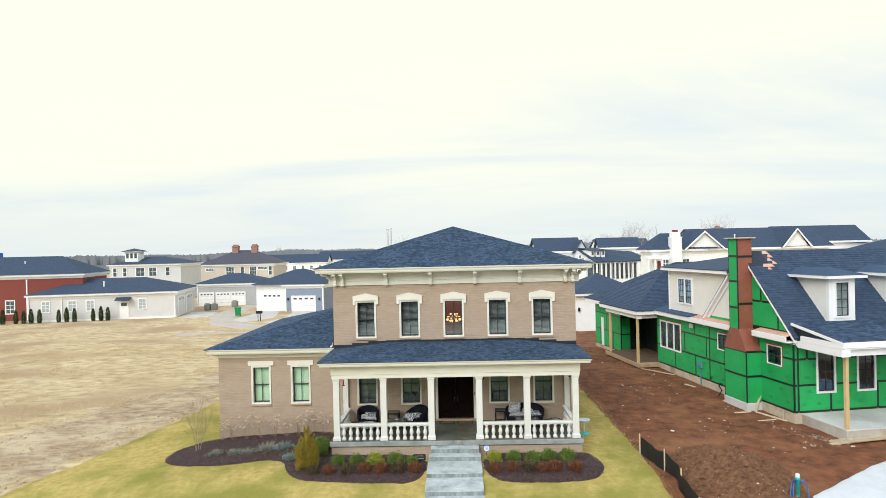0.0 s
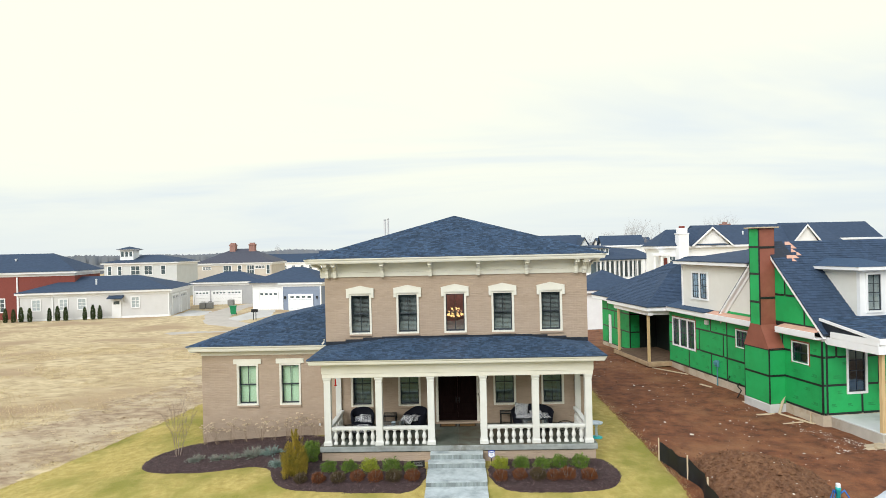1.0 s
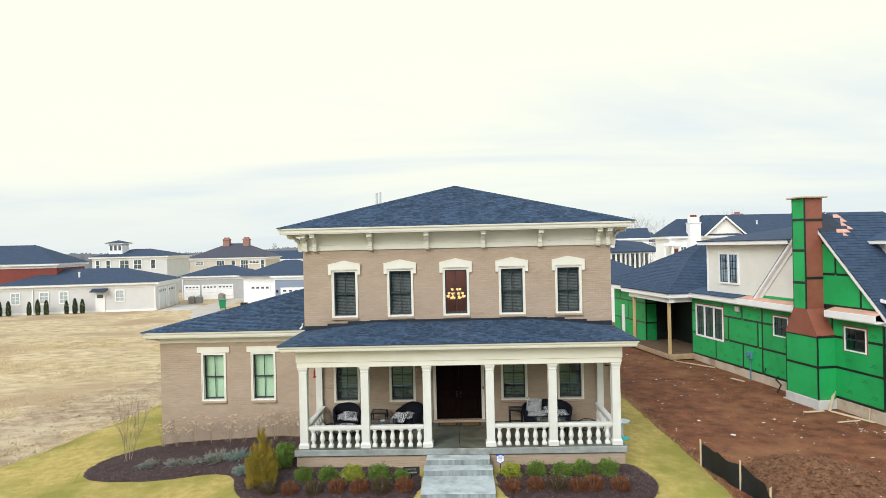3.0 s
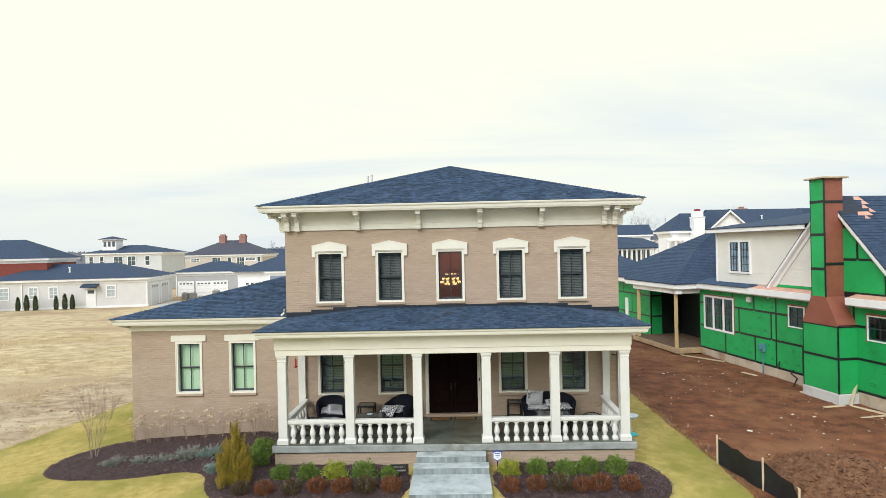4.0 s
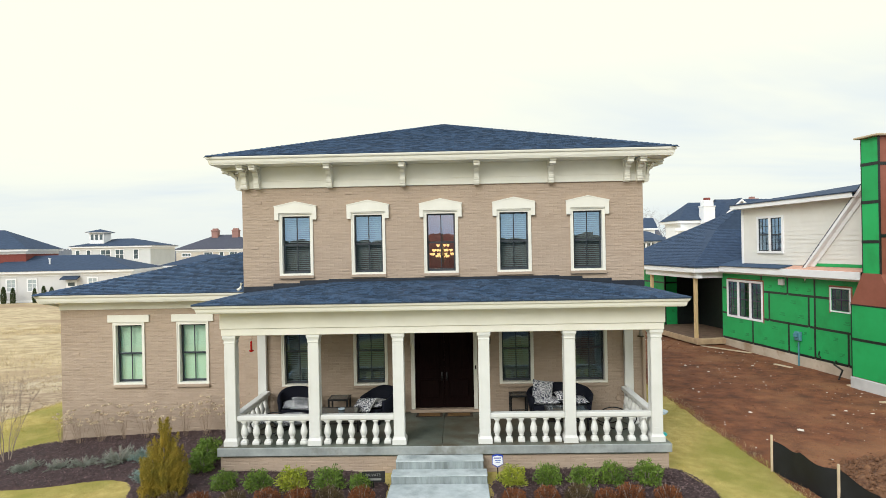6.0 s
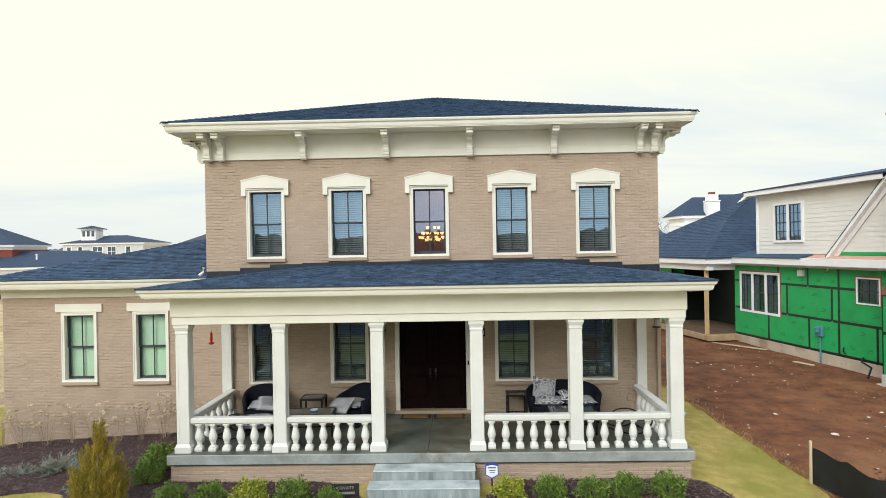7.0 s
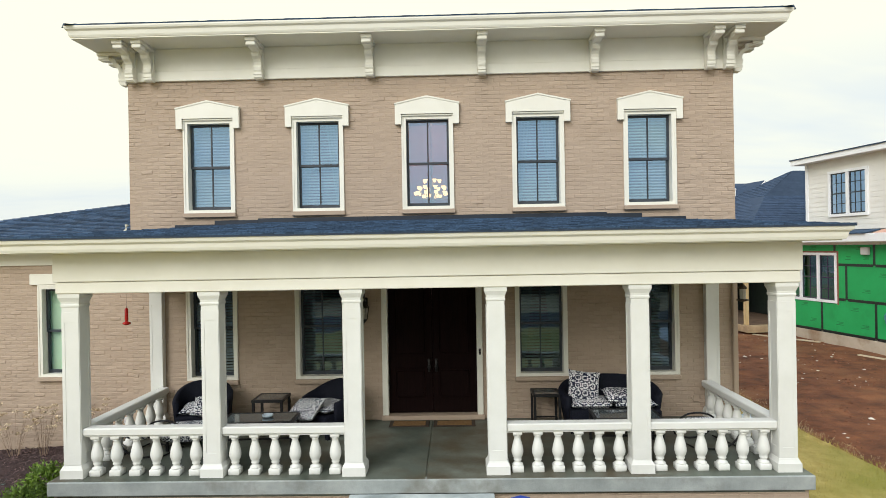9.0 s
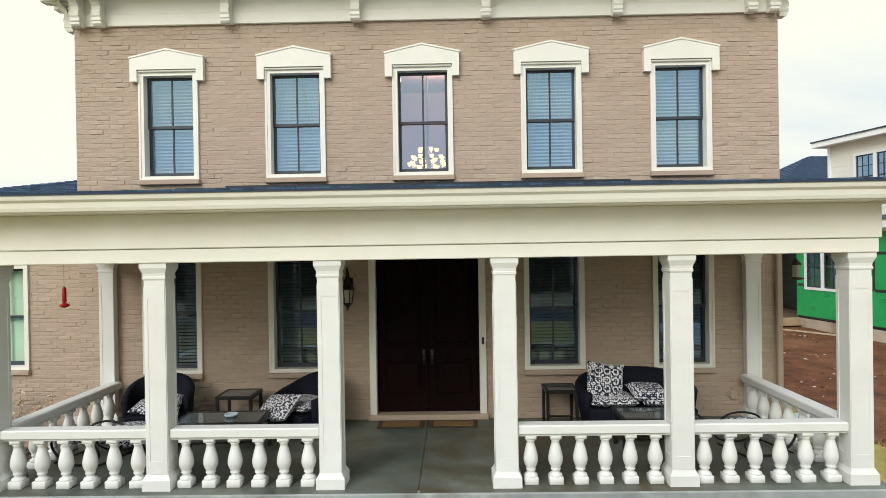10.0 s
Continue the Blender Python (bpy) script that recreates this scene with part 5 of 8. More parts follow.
sheathing(fw, "v", 0.0, -0.02, 0.16, ((GZ0, 1.57, ()), (1.57, 2.70, ()), (2.70, GZ1, ())), [])
for h in GW_SIDE[:2]:
    dark_window(sw, "u", 0.0, *h, frame_mat=WHITE, bars=(1, 0), t=0.045)
    r = Geo()
    r.box(-0.026, -0.02, h[0] - 0.06, h[0], h[2] - 0.05, h[3] + 0.06).box(-0.026, -0.02, h[1], h[1] + 0.06, h[2] - 0.05, h[3] + 0.06).box(-0.026, -0.02, h[0], h[1], h[3], h[3] + 0.06)
    part("window_flashing", r, MEMBRANE, sw, "red-brown window flashing tape")
dark_window(sw, "u", 0.0, *GW_SIDE[2], bars=(1, 1), mull=(10.19, 11.03))
part("window_flashing", Geo().box(-0.026, -0.02, GW_SIDE[2][0] - 0.07, GW_SIDE[2][0], 1.36, 3.16).box(-0.026, -0.02, GW_SIDE[2][0], GW_SIDE[2][1], 3.10, 3.16), MEMBRANE, sw, "red-brown window flashing tape")
for h in GW_FRONT[:2]:
    dark_window(fw, "v", 0.0, *h, bars=(1, 1))
part("found", Geo().cbox(-0.03, 16, -0.03, 12.3, -0.75, GZ0 - 0.05, 0.02), FOUNDATION, gh, "tan concrete foundation")
part("subfloor", Geo().box(0.2, 15.8, 0.2, 12.2, 0.35, 0.44).box(0.2, 15.8, 5.0, 5.1, 0.44, 3.4).box(0.2, 15.8, 0.2, 12.2, 3.38, 3.42), PALELUMBER, gh, "raw wood floors inside")
part("back_wall", Geo().box(15.85, 16, 0.17, 12.25, GZ0, GZ1).box(0.17, 15.85, 12.1, 12.25, GZ0, GZ1), GREEN, gh, "green sheathed rear walls")

# white eave boards along the side, with bare boards on top
for v0, v1 in ((-0.10, 2.20), (3.88, 7.59), (7.61, 12.4)):
    cz = Geo()
    cz.cbox(-0.42, 0.0, v0, v1, 3.44, 3.50, 0.006).cbox(-0.45, -0.41, v0 - 0.01, v1 + 0.01, 3.46, 3.72, 0.006).cbox(-0.06, 0.0, v0, v1, 3.36, 3.44, 0.005)
    part("eave_board", cz, WHITE, gh, "white painted eave boards")
part("eave_deck", Geo().add([(-0.43, -0.08, 3.71), (-0.43, 2.18, 3.71), (0.02, 2.18, 3.84), (0.02, -0.08, 3.84), (-0.43, -0.08, 3.69), (-0.43, 2.18, 3.69), (0.02, 2.18, 3.82), (0.02, -0.08, 3.82)], [(0, 1, 2, 3), (4, 5, 6, 7), (0, 1, 5, 4), (0, 3, 7, 4), (1, 2, 6, 5)]).add([(-0.43, 3.9, 3.71), (-0.43, 7.55, 3.71), (0.02, 7.55, 3.84), (0.02, 3.9, 3.84), (-0.43, 3.9, 3.69), (-0.43, 7.55, 3.69), (0.02, 7.55, 3.82), (0.02, 3.9, 3.82)], [(0, 1, 2, 3), (4, 5, 6, 7), (0, 1, 5, 4), (0, 3, 7, 4), (1, 2, 6, 5)]), BAREDECK, gh, "bare reddish roof boards")

# gable end
PV, PZ, GS = 3.31, 7.40, 1.03


def rake(v):
    return PZ - GS * abs(v - PV)


gcore = Geo().prism([(0.02, 3.42), (6.75, 3.42), (6.75, rake(6.75)), (PV, PZ - 0.03), (0.02, rake(0.02) - 0.02)], "x", 0.012, 0.14)
gable = part("gable_wall", gcore, TAPE, gh, "gable end wall")
sheathing(gable, "u", 0.01, 0.05, 3.25, ((3.85, 5.05, (0.95,)), (5.05, 6.25, (2.1,)), (6.25, 7.3, ())), [], outline=lambda v: rake(v) - 0.12)
sid = Geo()
z = 3.95
while z < 7.1:
    va, vb = max(3.36, PV - (PZ - z) / GS), PV + (PZ - 0.16 - z) / GS
    if vb - va > 0.15:
        sid.add([(-0.004, va, z), (-0.004, vb, z), (0.008, vb - 0.16, z + 0.17), (0.008, va, z + 0.17), (0.012, va, z), (0.012, vb, z)], [(0, 1, 2, 3), (0, 1, 5, 4)])
    z += 0.165
part("gable_siding", sid, SIDING, gable, "off-white lap siding")
part("green_strip", Geo().box(-0.022, 0.01, 3.4, 6.45, 3.84, 3.95), GREEN, gable, "strip of green sheathing")
for s, v_end in ((-1, -0.28), (1, 6.92)):
    g = Geo()
    v1 = PV + s * 0.0
    z_end = rake(v_end)
    n = Vector((0, s * GS, 1)).normalized()
    for d0, d1, u0, u1 in ((0.02, 0.20, -0.20, -0.16), (0.19, 0.215, -0.16, 0.0)):
        q = [(v1, PZ - d0), (v_end, z_end - d0), (v_end, z_end - d1), (v1, PZ - d1)]
        g.prism(q, "x", u0, u1)
    g.prism([(v1, PZ - 0.20), (v_end, z_end - 0.20), (v_end, z_end - 0.42), (v1, PZ - 0.42)], "x", -0.045, -0.022)
    part("rake_board", g, WHITE, gh, "white rake board")

# roof: front slope, rear slope
def roof_slab(name, pts, m, label, t=0.06):
    return part(name, Geo().slab(pts, t), m, gh, label)


rf = roof_slab("roof", [(-0.20, -0.30, rake(-0.30)), (15.5, -0.30, rake(-0.30)), (15.5, PV, PZ), (-0.20, PV, PZ)], SHINGLEBASE, "steep slate-blue shingle roof")
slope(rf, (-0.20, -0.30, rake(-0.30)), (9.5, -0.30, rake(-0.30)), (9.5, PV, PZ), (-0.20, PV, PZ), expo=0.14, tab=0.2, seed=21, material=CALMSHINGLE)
roof_slab("rear_roof", [(-0.20, PV, PZ), (15.5, PV, PZ), (15.5, 6.92, rake(6.92)), (-0.20, 6.92, rake(6.92))], SHINGLEBASE, "steep slate-blue shingle roof", 0.06)
pt = Geo()
rng = random.Random(5)
up = Vector((0, 1, GS)).normalized()
for i, (u, v, w) in enumerate(((0.80, 3.12, 0.40), (0.98, 2.96, 0.30), (0.86, 2.80, 0.28), (1.02, 2.66, 0.26), (0.45, 2.54, 0.62), (0.62, 2.42, 0.22))):
    zz = rake(v) + 0.028
    pt.add([(u, v, zz), (u + w, v, zz), (u + w - 0.1, v + 0.14, zz + 0.14 * GS), (u + 0.1, v + 0.14, zz + 0.14 * GS)], [(0, 1, 2, 3)])
part("bare_patch", pt, BAREDECK, rf, "unshingled reddish patch beside the chimney")
part("underlay_patch", Geo().add([(-0.18, 2.58, rake(2.58) + 0.024), (0.82, 2.62, rake(2.62) + 0.024), (0.78, 3.29, PZ), (-0.18, 3.29, PZ)], [(0, 1, 2, 3)]), FLASH, rf, "dark roofing felt")

# porch roof and posts at the front
SLABSIDE = mat("stained_slab_edge", (0.40, 0.37, 0.32), (0.52, 0.49, 0.44), 1.4, 0.9, bump=0.004, bscale=40, c3=(0.32, 0.25, 0.18), s3=0.8, stretch=(1, 1, 0.5))
roof_p = roof_slab("front_porch_roof", [(0.0, -2.75, 3.86), (15.5, -2.75, 3.86), (15.5, 0.12, 4.30), (0.0, 0.12, 4.30)], SHINGLEBASE, "low slate-blue porch roof", 0.05)
slope(roof_p, (0.0, -2.75, 3.86), (9.5, -2.75, 3.86), (9.5, 0.12, 4.30), (0.0, 0.12, 4.30), expo=0.14, tab=0.2, seed=22)
fb = Geo().cbox(-0.03, 15.5, -2.78, -2.74, 3.62, 3.85, 0.006).cbox(0.05, 15.5, -2.74, -2.24, 3.56, 3.62, 0.006).cbox(0.06, 15.5, -2.52, -2.24, 3.26, 3.56, 0.006)
part("porch_fascia", fb, WHITE, gh, "white porch fascia and beam")
part("porch_fascia_side", Geo().prism([(-2.78, 3.735), (0.10, 4.175), (0.10, 4.29), (-2.78, 3.85)], "x", -0.045, -0.005), WHITE, gh, "white sloping fascia")
part("porch_side_beam", Geo().cbox(-0.03, 0.34, -2.735, -0.30, 3.27, 3.56, 0.006).cbox(-0.035, 0.02, -2.735, -0.46, 3.565, 3.80, 0.006), WHITE, gh, "white boxed side beam of the porch")
part("porch_side_infill", Geo().prism([(-2.6, 3.70), (0.0, 3.70), (0.0, 4.20), (-2.6, 3.80)], "x", 0.024, 0.05), FLASH, gh, "dark felt under the porch rake")
part("front_porch_slab", Geo().cbox(0.30, 15.8, -2.50, -0.035, 0.31, 0.36, 0.01), CONCRETE, gh, "pale concrete porch slab")
part("front_porch_wall", Geo().cbox(0.31, 15.8, -2.49, -0.035, -0.75, 0.308, 0.01), SLABSIDE, gh, "stained grey-tan concrete slab edge")
for u in (0.42, 4.3, 8.2):
    part("porch_post", Geo().cbox(u - 0.07, u + 0.07, -2.45, -2.31, 0.36, 3.26, 0.006), LUMBER, gh, "raw yellow lumber post")

# dormers on the front slope
for u0 in (1.78, 5.35):
    u1 = u0 + 1.26
    dv = 0.05
    d = part("dormer", Geo().box(u0 + 0.02, u1 - 0.02, dv + 0.16, 2.5, 4.1, 6.17).box(u0, u0 + 0.33, dv, dv + 0.16, 4.2, 6.18).box(u1 - 0.33, u1, dv, dv + 0.16, 4.2, 6.18).box(u0 + 0.33, u1 - 0.33, dv, dv + 0.16, 4.2, 4.50).box(u0 + 0.33, u1 - 0.33, dv, dv + 0.16, 6.02, 6.18), WHITE, gh, "white dormer with lap-sided cheek")
    dark_window(d, "v", dv, u0 + 0.24, u1 - 0.24, 4.42, 6.06, bars=(1, 1))
    ck = Geo()
    z = 4.3
    while z < 6.1:
        va = (z - PZ) / GS + PV
        ck.add([(u0 - 0.002, dv + 0.17, z), (u0 - 0.002, max(va, dv + 0.2), z), (u0 + 0.01, max(va + 0.12, dv + 0.3), z + 0.165), (u0 + 0.01, dv + 0.17, z + 0.165), (u0 + 0.02, dv + 0.17, z), (u0 + 0.02, max(va, dv + 0.2), z)], [(0, 1, 2, 3), (0, 1, 5, 4)])
        z += 0.16
    part("cheek_siding", ck, SIDING, d, "off-white lap siding")
    e = Geo().cbox(u0 - 0.34, u1 + 0.34, dv - 0.34, dv - 0.30, 6.16, 6.30, 0.006).cbox(u0 - 0.34, u0 - 0.30, dv - 0.30, 2.6, 6.16, 6.30, 0.006).cbox(u1 + 0.30, u1 + 0.34, dv - 0.30, 2.6, 6.16, 6.30, 0.006).box(u0 - 0.30, u1 + 0.30, dv - 0.30, 2.5, 6.165, 6.18)
    part("dormer_eave", e, WHITE, d, "white dormer eave")
    um = (u0 + u1) / 2
    part("dormer_roof", Geo().add([(u0 - 0.36, dv - 0.36, 6.305), (u1 + 0.36, dv - 0.36, 6.305), (u1 + 0.36, 2.72, 6.305), (u0 - 0.36, 2.72, 6.305), (um, 0.7, 6.62), (um, 2.9, 6.62)], [(0, 1, 4), (1, 2, 5, 4), (3, 0, 4, 5), (0, 1, 2, 3)]), SHINGLE, d, "low slate-blue dormer roof")

# two-storey lap-sided part behind the gable
US = 0.05
up_h = (8.10, 9.72, 4.30, 5.84)
uw = Geo()
for p0, p1, q0, q1 in minus([(4.4, 10.78, 3.8, 6.25)], [shrink(up_h)]):
    uw.box(US + 0.03, US + 0.2, p0, p1, q0, q1)
uw.box(US + 0.2, 9, 10.58, 10.75, 3.5, 6.25).box(US + 0.2, US + 0.5, 4.4, 10.58, 6.2, 6.25).box(5, 5.1, 4.4, 10.58, 3.5, 6.25)
upper = part("upper_wall", uw, SIDING, gh, "off-white upper wall")
z = 3.86
while z < 6.2:
    for p0, p1, q0, q1 in minus([(4.4, 10.78, z, min(z + 0.165, 6.24))], [shrink(up_h)]):
        b = Geo().add([(US - 0.001, p0, q0), (US - 0.001, p1, q0), (US + 0.008, p1, q1 + 0.01), (US + 0.008, p0, q1 + 0.01), (US + 0.03, p0, q0), (US + 0.03, p1, q0), (US + 0.03, p1, q1 + 0.01), (US + 0.03, p0, q1 + 0.01)], [(0, 1, 2, 3), (0, 1, 5, 4), (0, 3, 7, 4), (1, 2, 6, 5)])
        part("siding_board", b, SIDING, upper)
    z += 0.165
dark_window(upper, "u", US - 0.01, *up_h, bars=(2, 1), mull=(8.91,), glazing=PANE)
part("corner_board", Geo().box(US - 0.03, US + 0.03, 10.68, 10.80, 3.8, 6.25), WHITE, upper, "white corner board")
part("upper_eave", Geo().cbox(US - 0.37, US - 0.33, 4.3, 11.1, 6.22, 6.42, 0.006).box(US - 0.33, US + 0.1, 4.3, 11.1, 6.23, 6.26).cbox(US - 0.33, 9, 11.06, 11.1, 6.22, 6.42, 0.006), WHITE, upper, "white upper eave")
part("upper_roof", Geo().slab([(US - 0.40, 4.2, 6.43), (US - 0.40, 11.13, 6.43), (5.0, 8.6, 7.25), (5.0, 4.2, 7.25)], 0.04).slab([(US - 0.40, 11.13, 6.43), (9.5, 11.13, 6.43), (5.0, 8.6, 7.25)], 0.04), FARROOF, upper, "low slate-blue upper roof")

# chimney
part("chimney_foundation", Geo().cbox(-0.80, -0.03, 2.12, 3.94, -0.75, 0.31, 0.02), CONCRETE, gh, "pale concrete chimney footing")
ch = part("chimney", Geo().box(-0.75, 0.0, 2.20, 3.87, 0.30, 2.72).box(-0.75, 0.0, 2.73, 3.38, 2.72, 8.0), MEMBRANE, gh, "framed chimney in green panels and red-brown membrane")
for q0, q1 in ((0.33, 1.55), (1.56, 2.71)):
    part("panel", Geo().box(-0.77, -0.75, 2.18, 3.88, q0, q1), GREEN, ch)
    part("panel", Geo().box(-0.748, -0.002, 2.18, 2.20, q0, q1), GREEN, ch)
for q0, q1 in ((3.45, 4.7), (4.75, 5.95), (6.0, 7.15), (7.2, 7.98)):
    part("panel", Geo().box(-0.77, -0.75, 2.72, 3.39, q0, q1), GREEN, ch)
sh = Geo()
sh.add([(-0.78, 2.16, 2.70), (-0.78, 3.90, 2.70), (-0.78, 3.40, 3.72), (-0.78, 2.71, 3.72), (0.0, 2.16, 2.70), (0.0, 3.90, 2.70), (0.0, 3.40, 3.72), (0.0, 2.71, 3.72)], [(0, 1, 2, 3), (0, 3, 7, 4), (1, 5, 6, 2), (4, 5, 6, 7), (0, 4, 5, 1)])
part("shoulder", sh, MEMBRANE, ch, "sloped red-brown shoulders")
tp = Geo()
for zz in (1.55, 2.70):
    tp.box(-0.778, -0.768, 2.16, 3.9, zz - 0.045, zz + 0.045).box(-0.77, 0.0, 2.162, 2.182, zz - 0.045, zz + 0.045)
for zz in (4.72, 5.97, 7.17):
    tp.box(-0.778, -0.768, 2.70, 3.41, zz - 0.05, zz + 0.05)
for zz in (4.9, 7.15):
    tp.box(-0.77, 0.0, 2.715, 2.728, zz - 0.05, zz + 0.05)
tp.box(-0.779, -0.735, 2.16, 2.205, 0.3, 2.72).box(-0.779, -0.735, 2.70, 2.745, 3.4, 8.0).box(-0.776, -0.76, 3.86, 3.9, 0.3, 2.7).box(-0.776, -0.76, 3.37, 3.40, 3.4, 8.0)
part("seam_tape", tp, TAPE, ch, "black seam tape")
part("cap", Geo().cbox(-0.92, 0.14, 2.58, 3.53, 8.0, 8.06, 0.01), PALELUMBER, ch, "pale board chimney cap")

# rear porch, rear block and their roof
part("deck", Geo().cbox(-1.45, 0.0, 12.0, 17.2, 0.10, 0.36, 0.015).cbox(0.0, 4.5, 12.26, 17.2, 0.10, 0.36, 0.015), DECKWOOD, gh, "raw wood porch deck edge")
# floor sheet coloured dark for the shade under the rear porch roof
part("deck_floor", Geo().box(-1.38, 1.6, 12.3, 17.1, 0.361, 0.37), mat("shade_dark_deck_boards", (0.10, 0.062, 0.04), (0.19, 0.12, 0.075), 3, 0.9), gh, "porch floor darkened for the shade under its roof")
for v in (12.35, 16.6):
    part("porch_post", Geo().cbox(-1.36, -1.22, v - 0.07, v + 0.07, 0.36, 3.15, 0.006), LUMBER, gh, "raw yellow lumber post")
rb2 = core_wall("rear_wall", "u", -0.25, 17.2, 21.9, 0.2, 3.4, [])
sheathing(rb2, "u", -0.25, 17.2, 21.9, ((0.2, 1.42, (18.5, 20.9)), (1.42, 2.64, (19.7,)), (2.64, 3.4, (18.5, 20.9))), [])
rb3 = core_wall("rear_front_wall", "v", 17.2, -0.09, 6.0, 0.2, 3.4, [])
sheathing(rb3, "v", 17.2, -0.25, 6.0, ((0.2, 1.42, (1.0, 3.4)), (1.42, 2.64, (2.2, 4.6)), (2.64, 3.4, (1.0, 3.4))), [])
# black panels added over the inner walls to paint the deep porch's shade
part("rear_inner_wall", Geo().box(1.6, 1.7, 12.26, 17.1, 0.3, 3.4), TAPE, gh, "black panel standing for the shade inside the porch")
part("porch_side_shade", Geo().box(0.2, 1.6, 12.26, 12.30, 0.37, 3.4), TAPE, gh, "black panel standing for the shade inside the porch")
part("porch_side_shade", Geo().box(0.4, 1.6, 17.10, 17.14, 0.37, 3.4), TAPE, gh, "black panel standing for the shade inside the porch")
part("rear_foundation", Geo().cbox(-0.28, 6, 17.15, 21.95, -0.75, 0.19, 0.02), FOUNDATION, gh, "tan concrete foundation")
part("porch_wrap", Geo().cbox(-0.33, -0.27, 20.2, 20.6, 0.2, 2.3, 0.01), WHITE, rb2, "white wrapped door panel")
rbm = Geo().cbox(-1.62, -1.58, 11.9, 17.7, 3.42, 3.68, 0.006).box(-1.58, 0.2, 11.9, 17.7, 3.40, 3.43).cbox(-1.62, -1.0, 17.7, 17.74, 3.42, 3.68, 0.006).cbox(-1.0, -0.96, 17.74, 22.1, 3.42, 3.70, 0.006).box(-0.96, 0.2, 17.74, 22.1, 3.40, 3.43).cbox(-0.96, 6.0, 22.06, 22.1, 3.42, 3.70, 0.006).cbox(-1.45, -1.15, 12.0, 17.0, 3.15, 3.40, 0.006).cbox(-1.62, 0.0, 11.86, 11.90, 3.42, 3.68, 0.006).cbox(-1.45, 0.0, 12.2, 12.45, 3.15, 3.40, 0.006)
part("rear_eave", rbm, WHITE, gh, "white rear eave and beam")
REAR = "hipped slate-blue rear roof"
RC, RH, RA, RV, RE = (-1.66, 11.8, 3.70), (1.2, 14.6, 5.45), (2.75, 14.9, 6.55), (1.27, 17.73, 5.44), (-1.04, 22.14, 3.72)
rr = roof_slab("rear_hip_roof", [RC, RH, RV, (-1.66, 17.73, 3.70)], FARROOF, REAR, 0.05)
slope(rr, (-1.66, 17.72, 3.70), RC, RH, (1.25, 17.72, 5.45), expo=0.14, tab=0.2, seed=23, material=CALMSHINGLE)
rr = roof_slab("rear_hip_roof", [RH, RA, RV], FARROOF, REAR, 0.05)
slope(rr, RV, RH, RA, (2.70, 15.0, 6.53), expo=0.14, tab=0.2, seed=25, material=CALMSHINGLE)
rr = roof_slab("rear_hip_roof", [(-1.04, 17.73, 3.72), RV, RE], FARROOF, REAR, 0.05)
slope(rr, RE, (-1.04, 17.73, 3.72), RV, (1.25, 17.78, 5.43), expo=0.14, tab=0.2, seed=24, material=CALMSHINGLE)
roof_slab("rear_hip_roof", [RE, RA, (9, 14.9, 6.55), (9, 22.14, 3.72)], FARROOF, REAR, 0.05)
rr = roof_slab("rear_hip_roof", [RC, (9, 11.8, 3.70), (9, 14.6, 5.45), RH], FARROOF, REAR, 0.05)
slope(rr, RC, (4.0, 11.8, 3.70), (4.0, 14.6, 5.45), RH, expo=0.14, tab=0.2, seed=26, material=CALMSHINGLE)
roof_slab("rear_hip_roof", [RH, (9, 14.6, 5.45), (9, 14.9, 6.55), RA], FARROOF, REAR, 0.05)
roof_slab("low_roof", [(-0.5, 7.7, 3.74), (0.6, 7.7, 3.95), (0.6, 12.3, 3.95), (-0.5, 12.3, 3.74)], SHINGLE, "narrow shingled lower eave", 0.03)
mt = Geo().cbox(-0.14, -0.02, 7.1, 7.4, 0.95, 1.3, 0.02).lathe([(0.03, 0.0), (0.03, 0.9)], 8, (-0.1, 7.2, 0.0)).lathe([(0.09, 1.1), (0.09, 1.25)], 12, (-0.18, 7.25, 0))
part("meter_box", mt, METERBLUE, sw, "grey electric meter box")
part("vent_hood", Geo().cbox(-0.14, -0.02, 8.0, 8.28, 3.04, 3.28, 0.02), GREYTRIM, sw, "small grey vent hood")
hs = Geo().tube([(-0.05, 5.4, 0.5), (-0.3, 5.2, 0.42), (-0.5, 4.6, 0.35), (-0.9, 4.3, 0.12)], 0.03).tube([(-0.05, 6.2, 0.7), (-0.25, 6.0, 0.6), (-0.5, 5.6, 0.62)], 0.025)
part("cable", hs, IRON, sw, "black cable stub")


# ---- neighbours in the distance ----
def hip_roof(g, x0, x1, y0, y1, z, h, o=0.5):
    x0, x1, y0, y1 = x0 - o, x1 + o, y0 - o, y1 + o
    r = min(x1 - x0, y1 - y0) / 2
    if x1 - x0 >= y1 - y0:
        p, q = (x0 + r, (y0 + y1) / 2, z + h), (x1 - r, (y0 + y1) / 2, z + h)
        g.add([(x0, y0, z), (x1, y0, z), (x1, y1, z), (x0, y1, z), p, q], [(0, 1, 5, 4), (1, 2, 5), (2, 3, 4, 5), (3, 0, 4), (0, 1, 2, 3)])
    else:
        p, q = ((x0 + x1) / 2, y0 + r, z + h), ((x0 + x1) / 2, y1 - r, z + h)
        g.add([(x0, y0, z), (x1, y0, z), (x1, y1, z), (x0, y1, z), p, q], [(0, 1, 4), (1, 2, 5, 4), (2, 3, 5), (3, 0, 4, 5), (0, 1, 2, 3)])
    return g


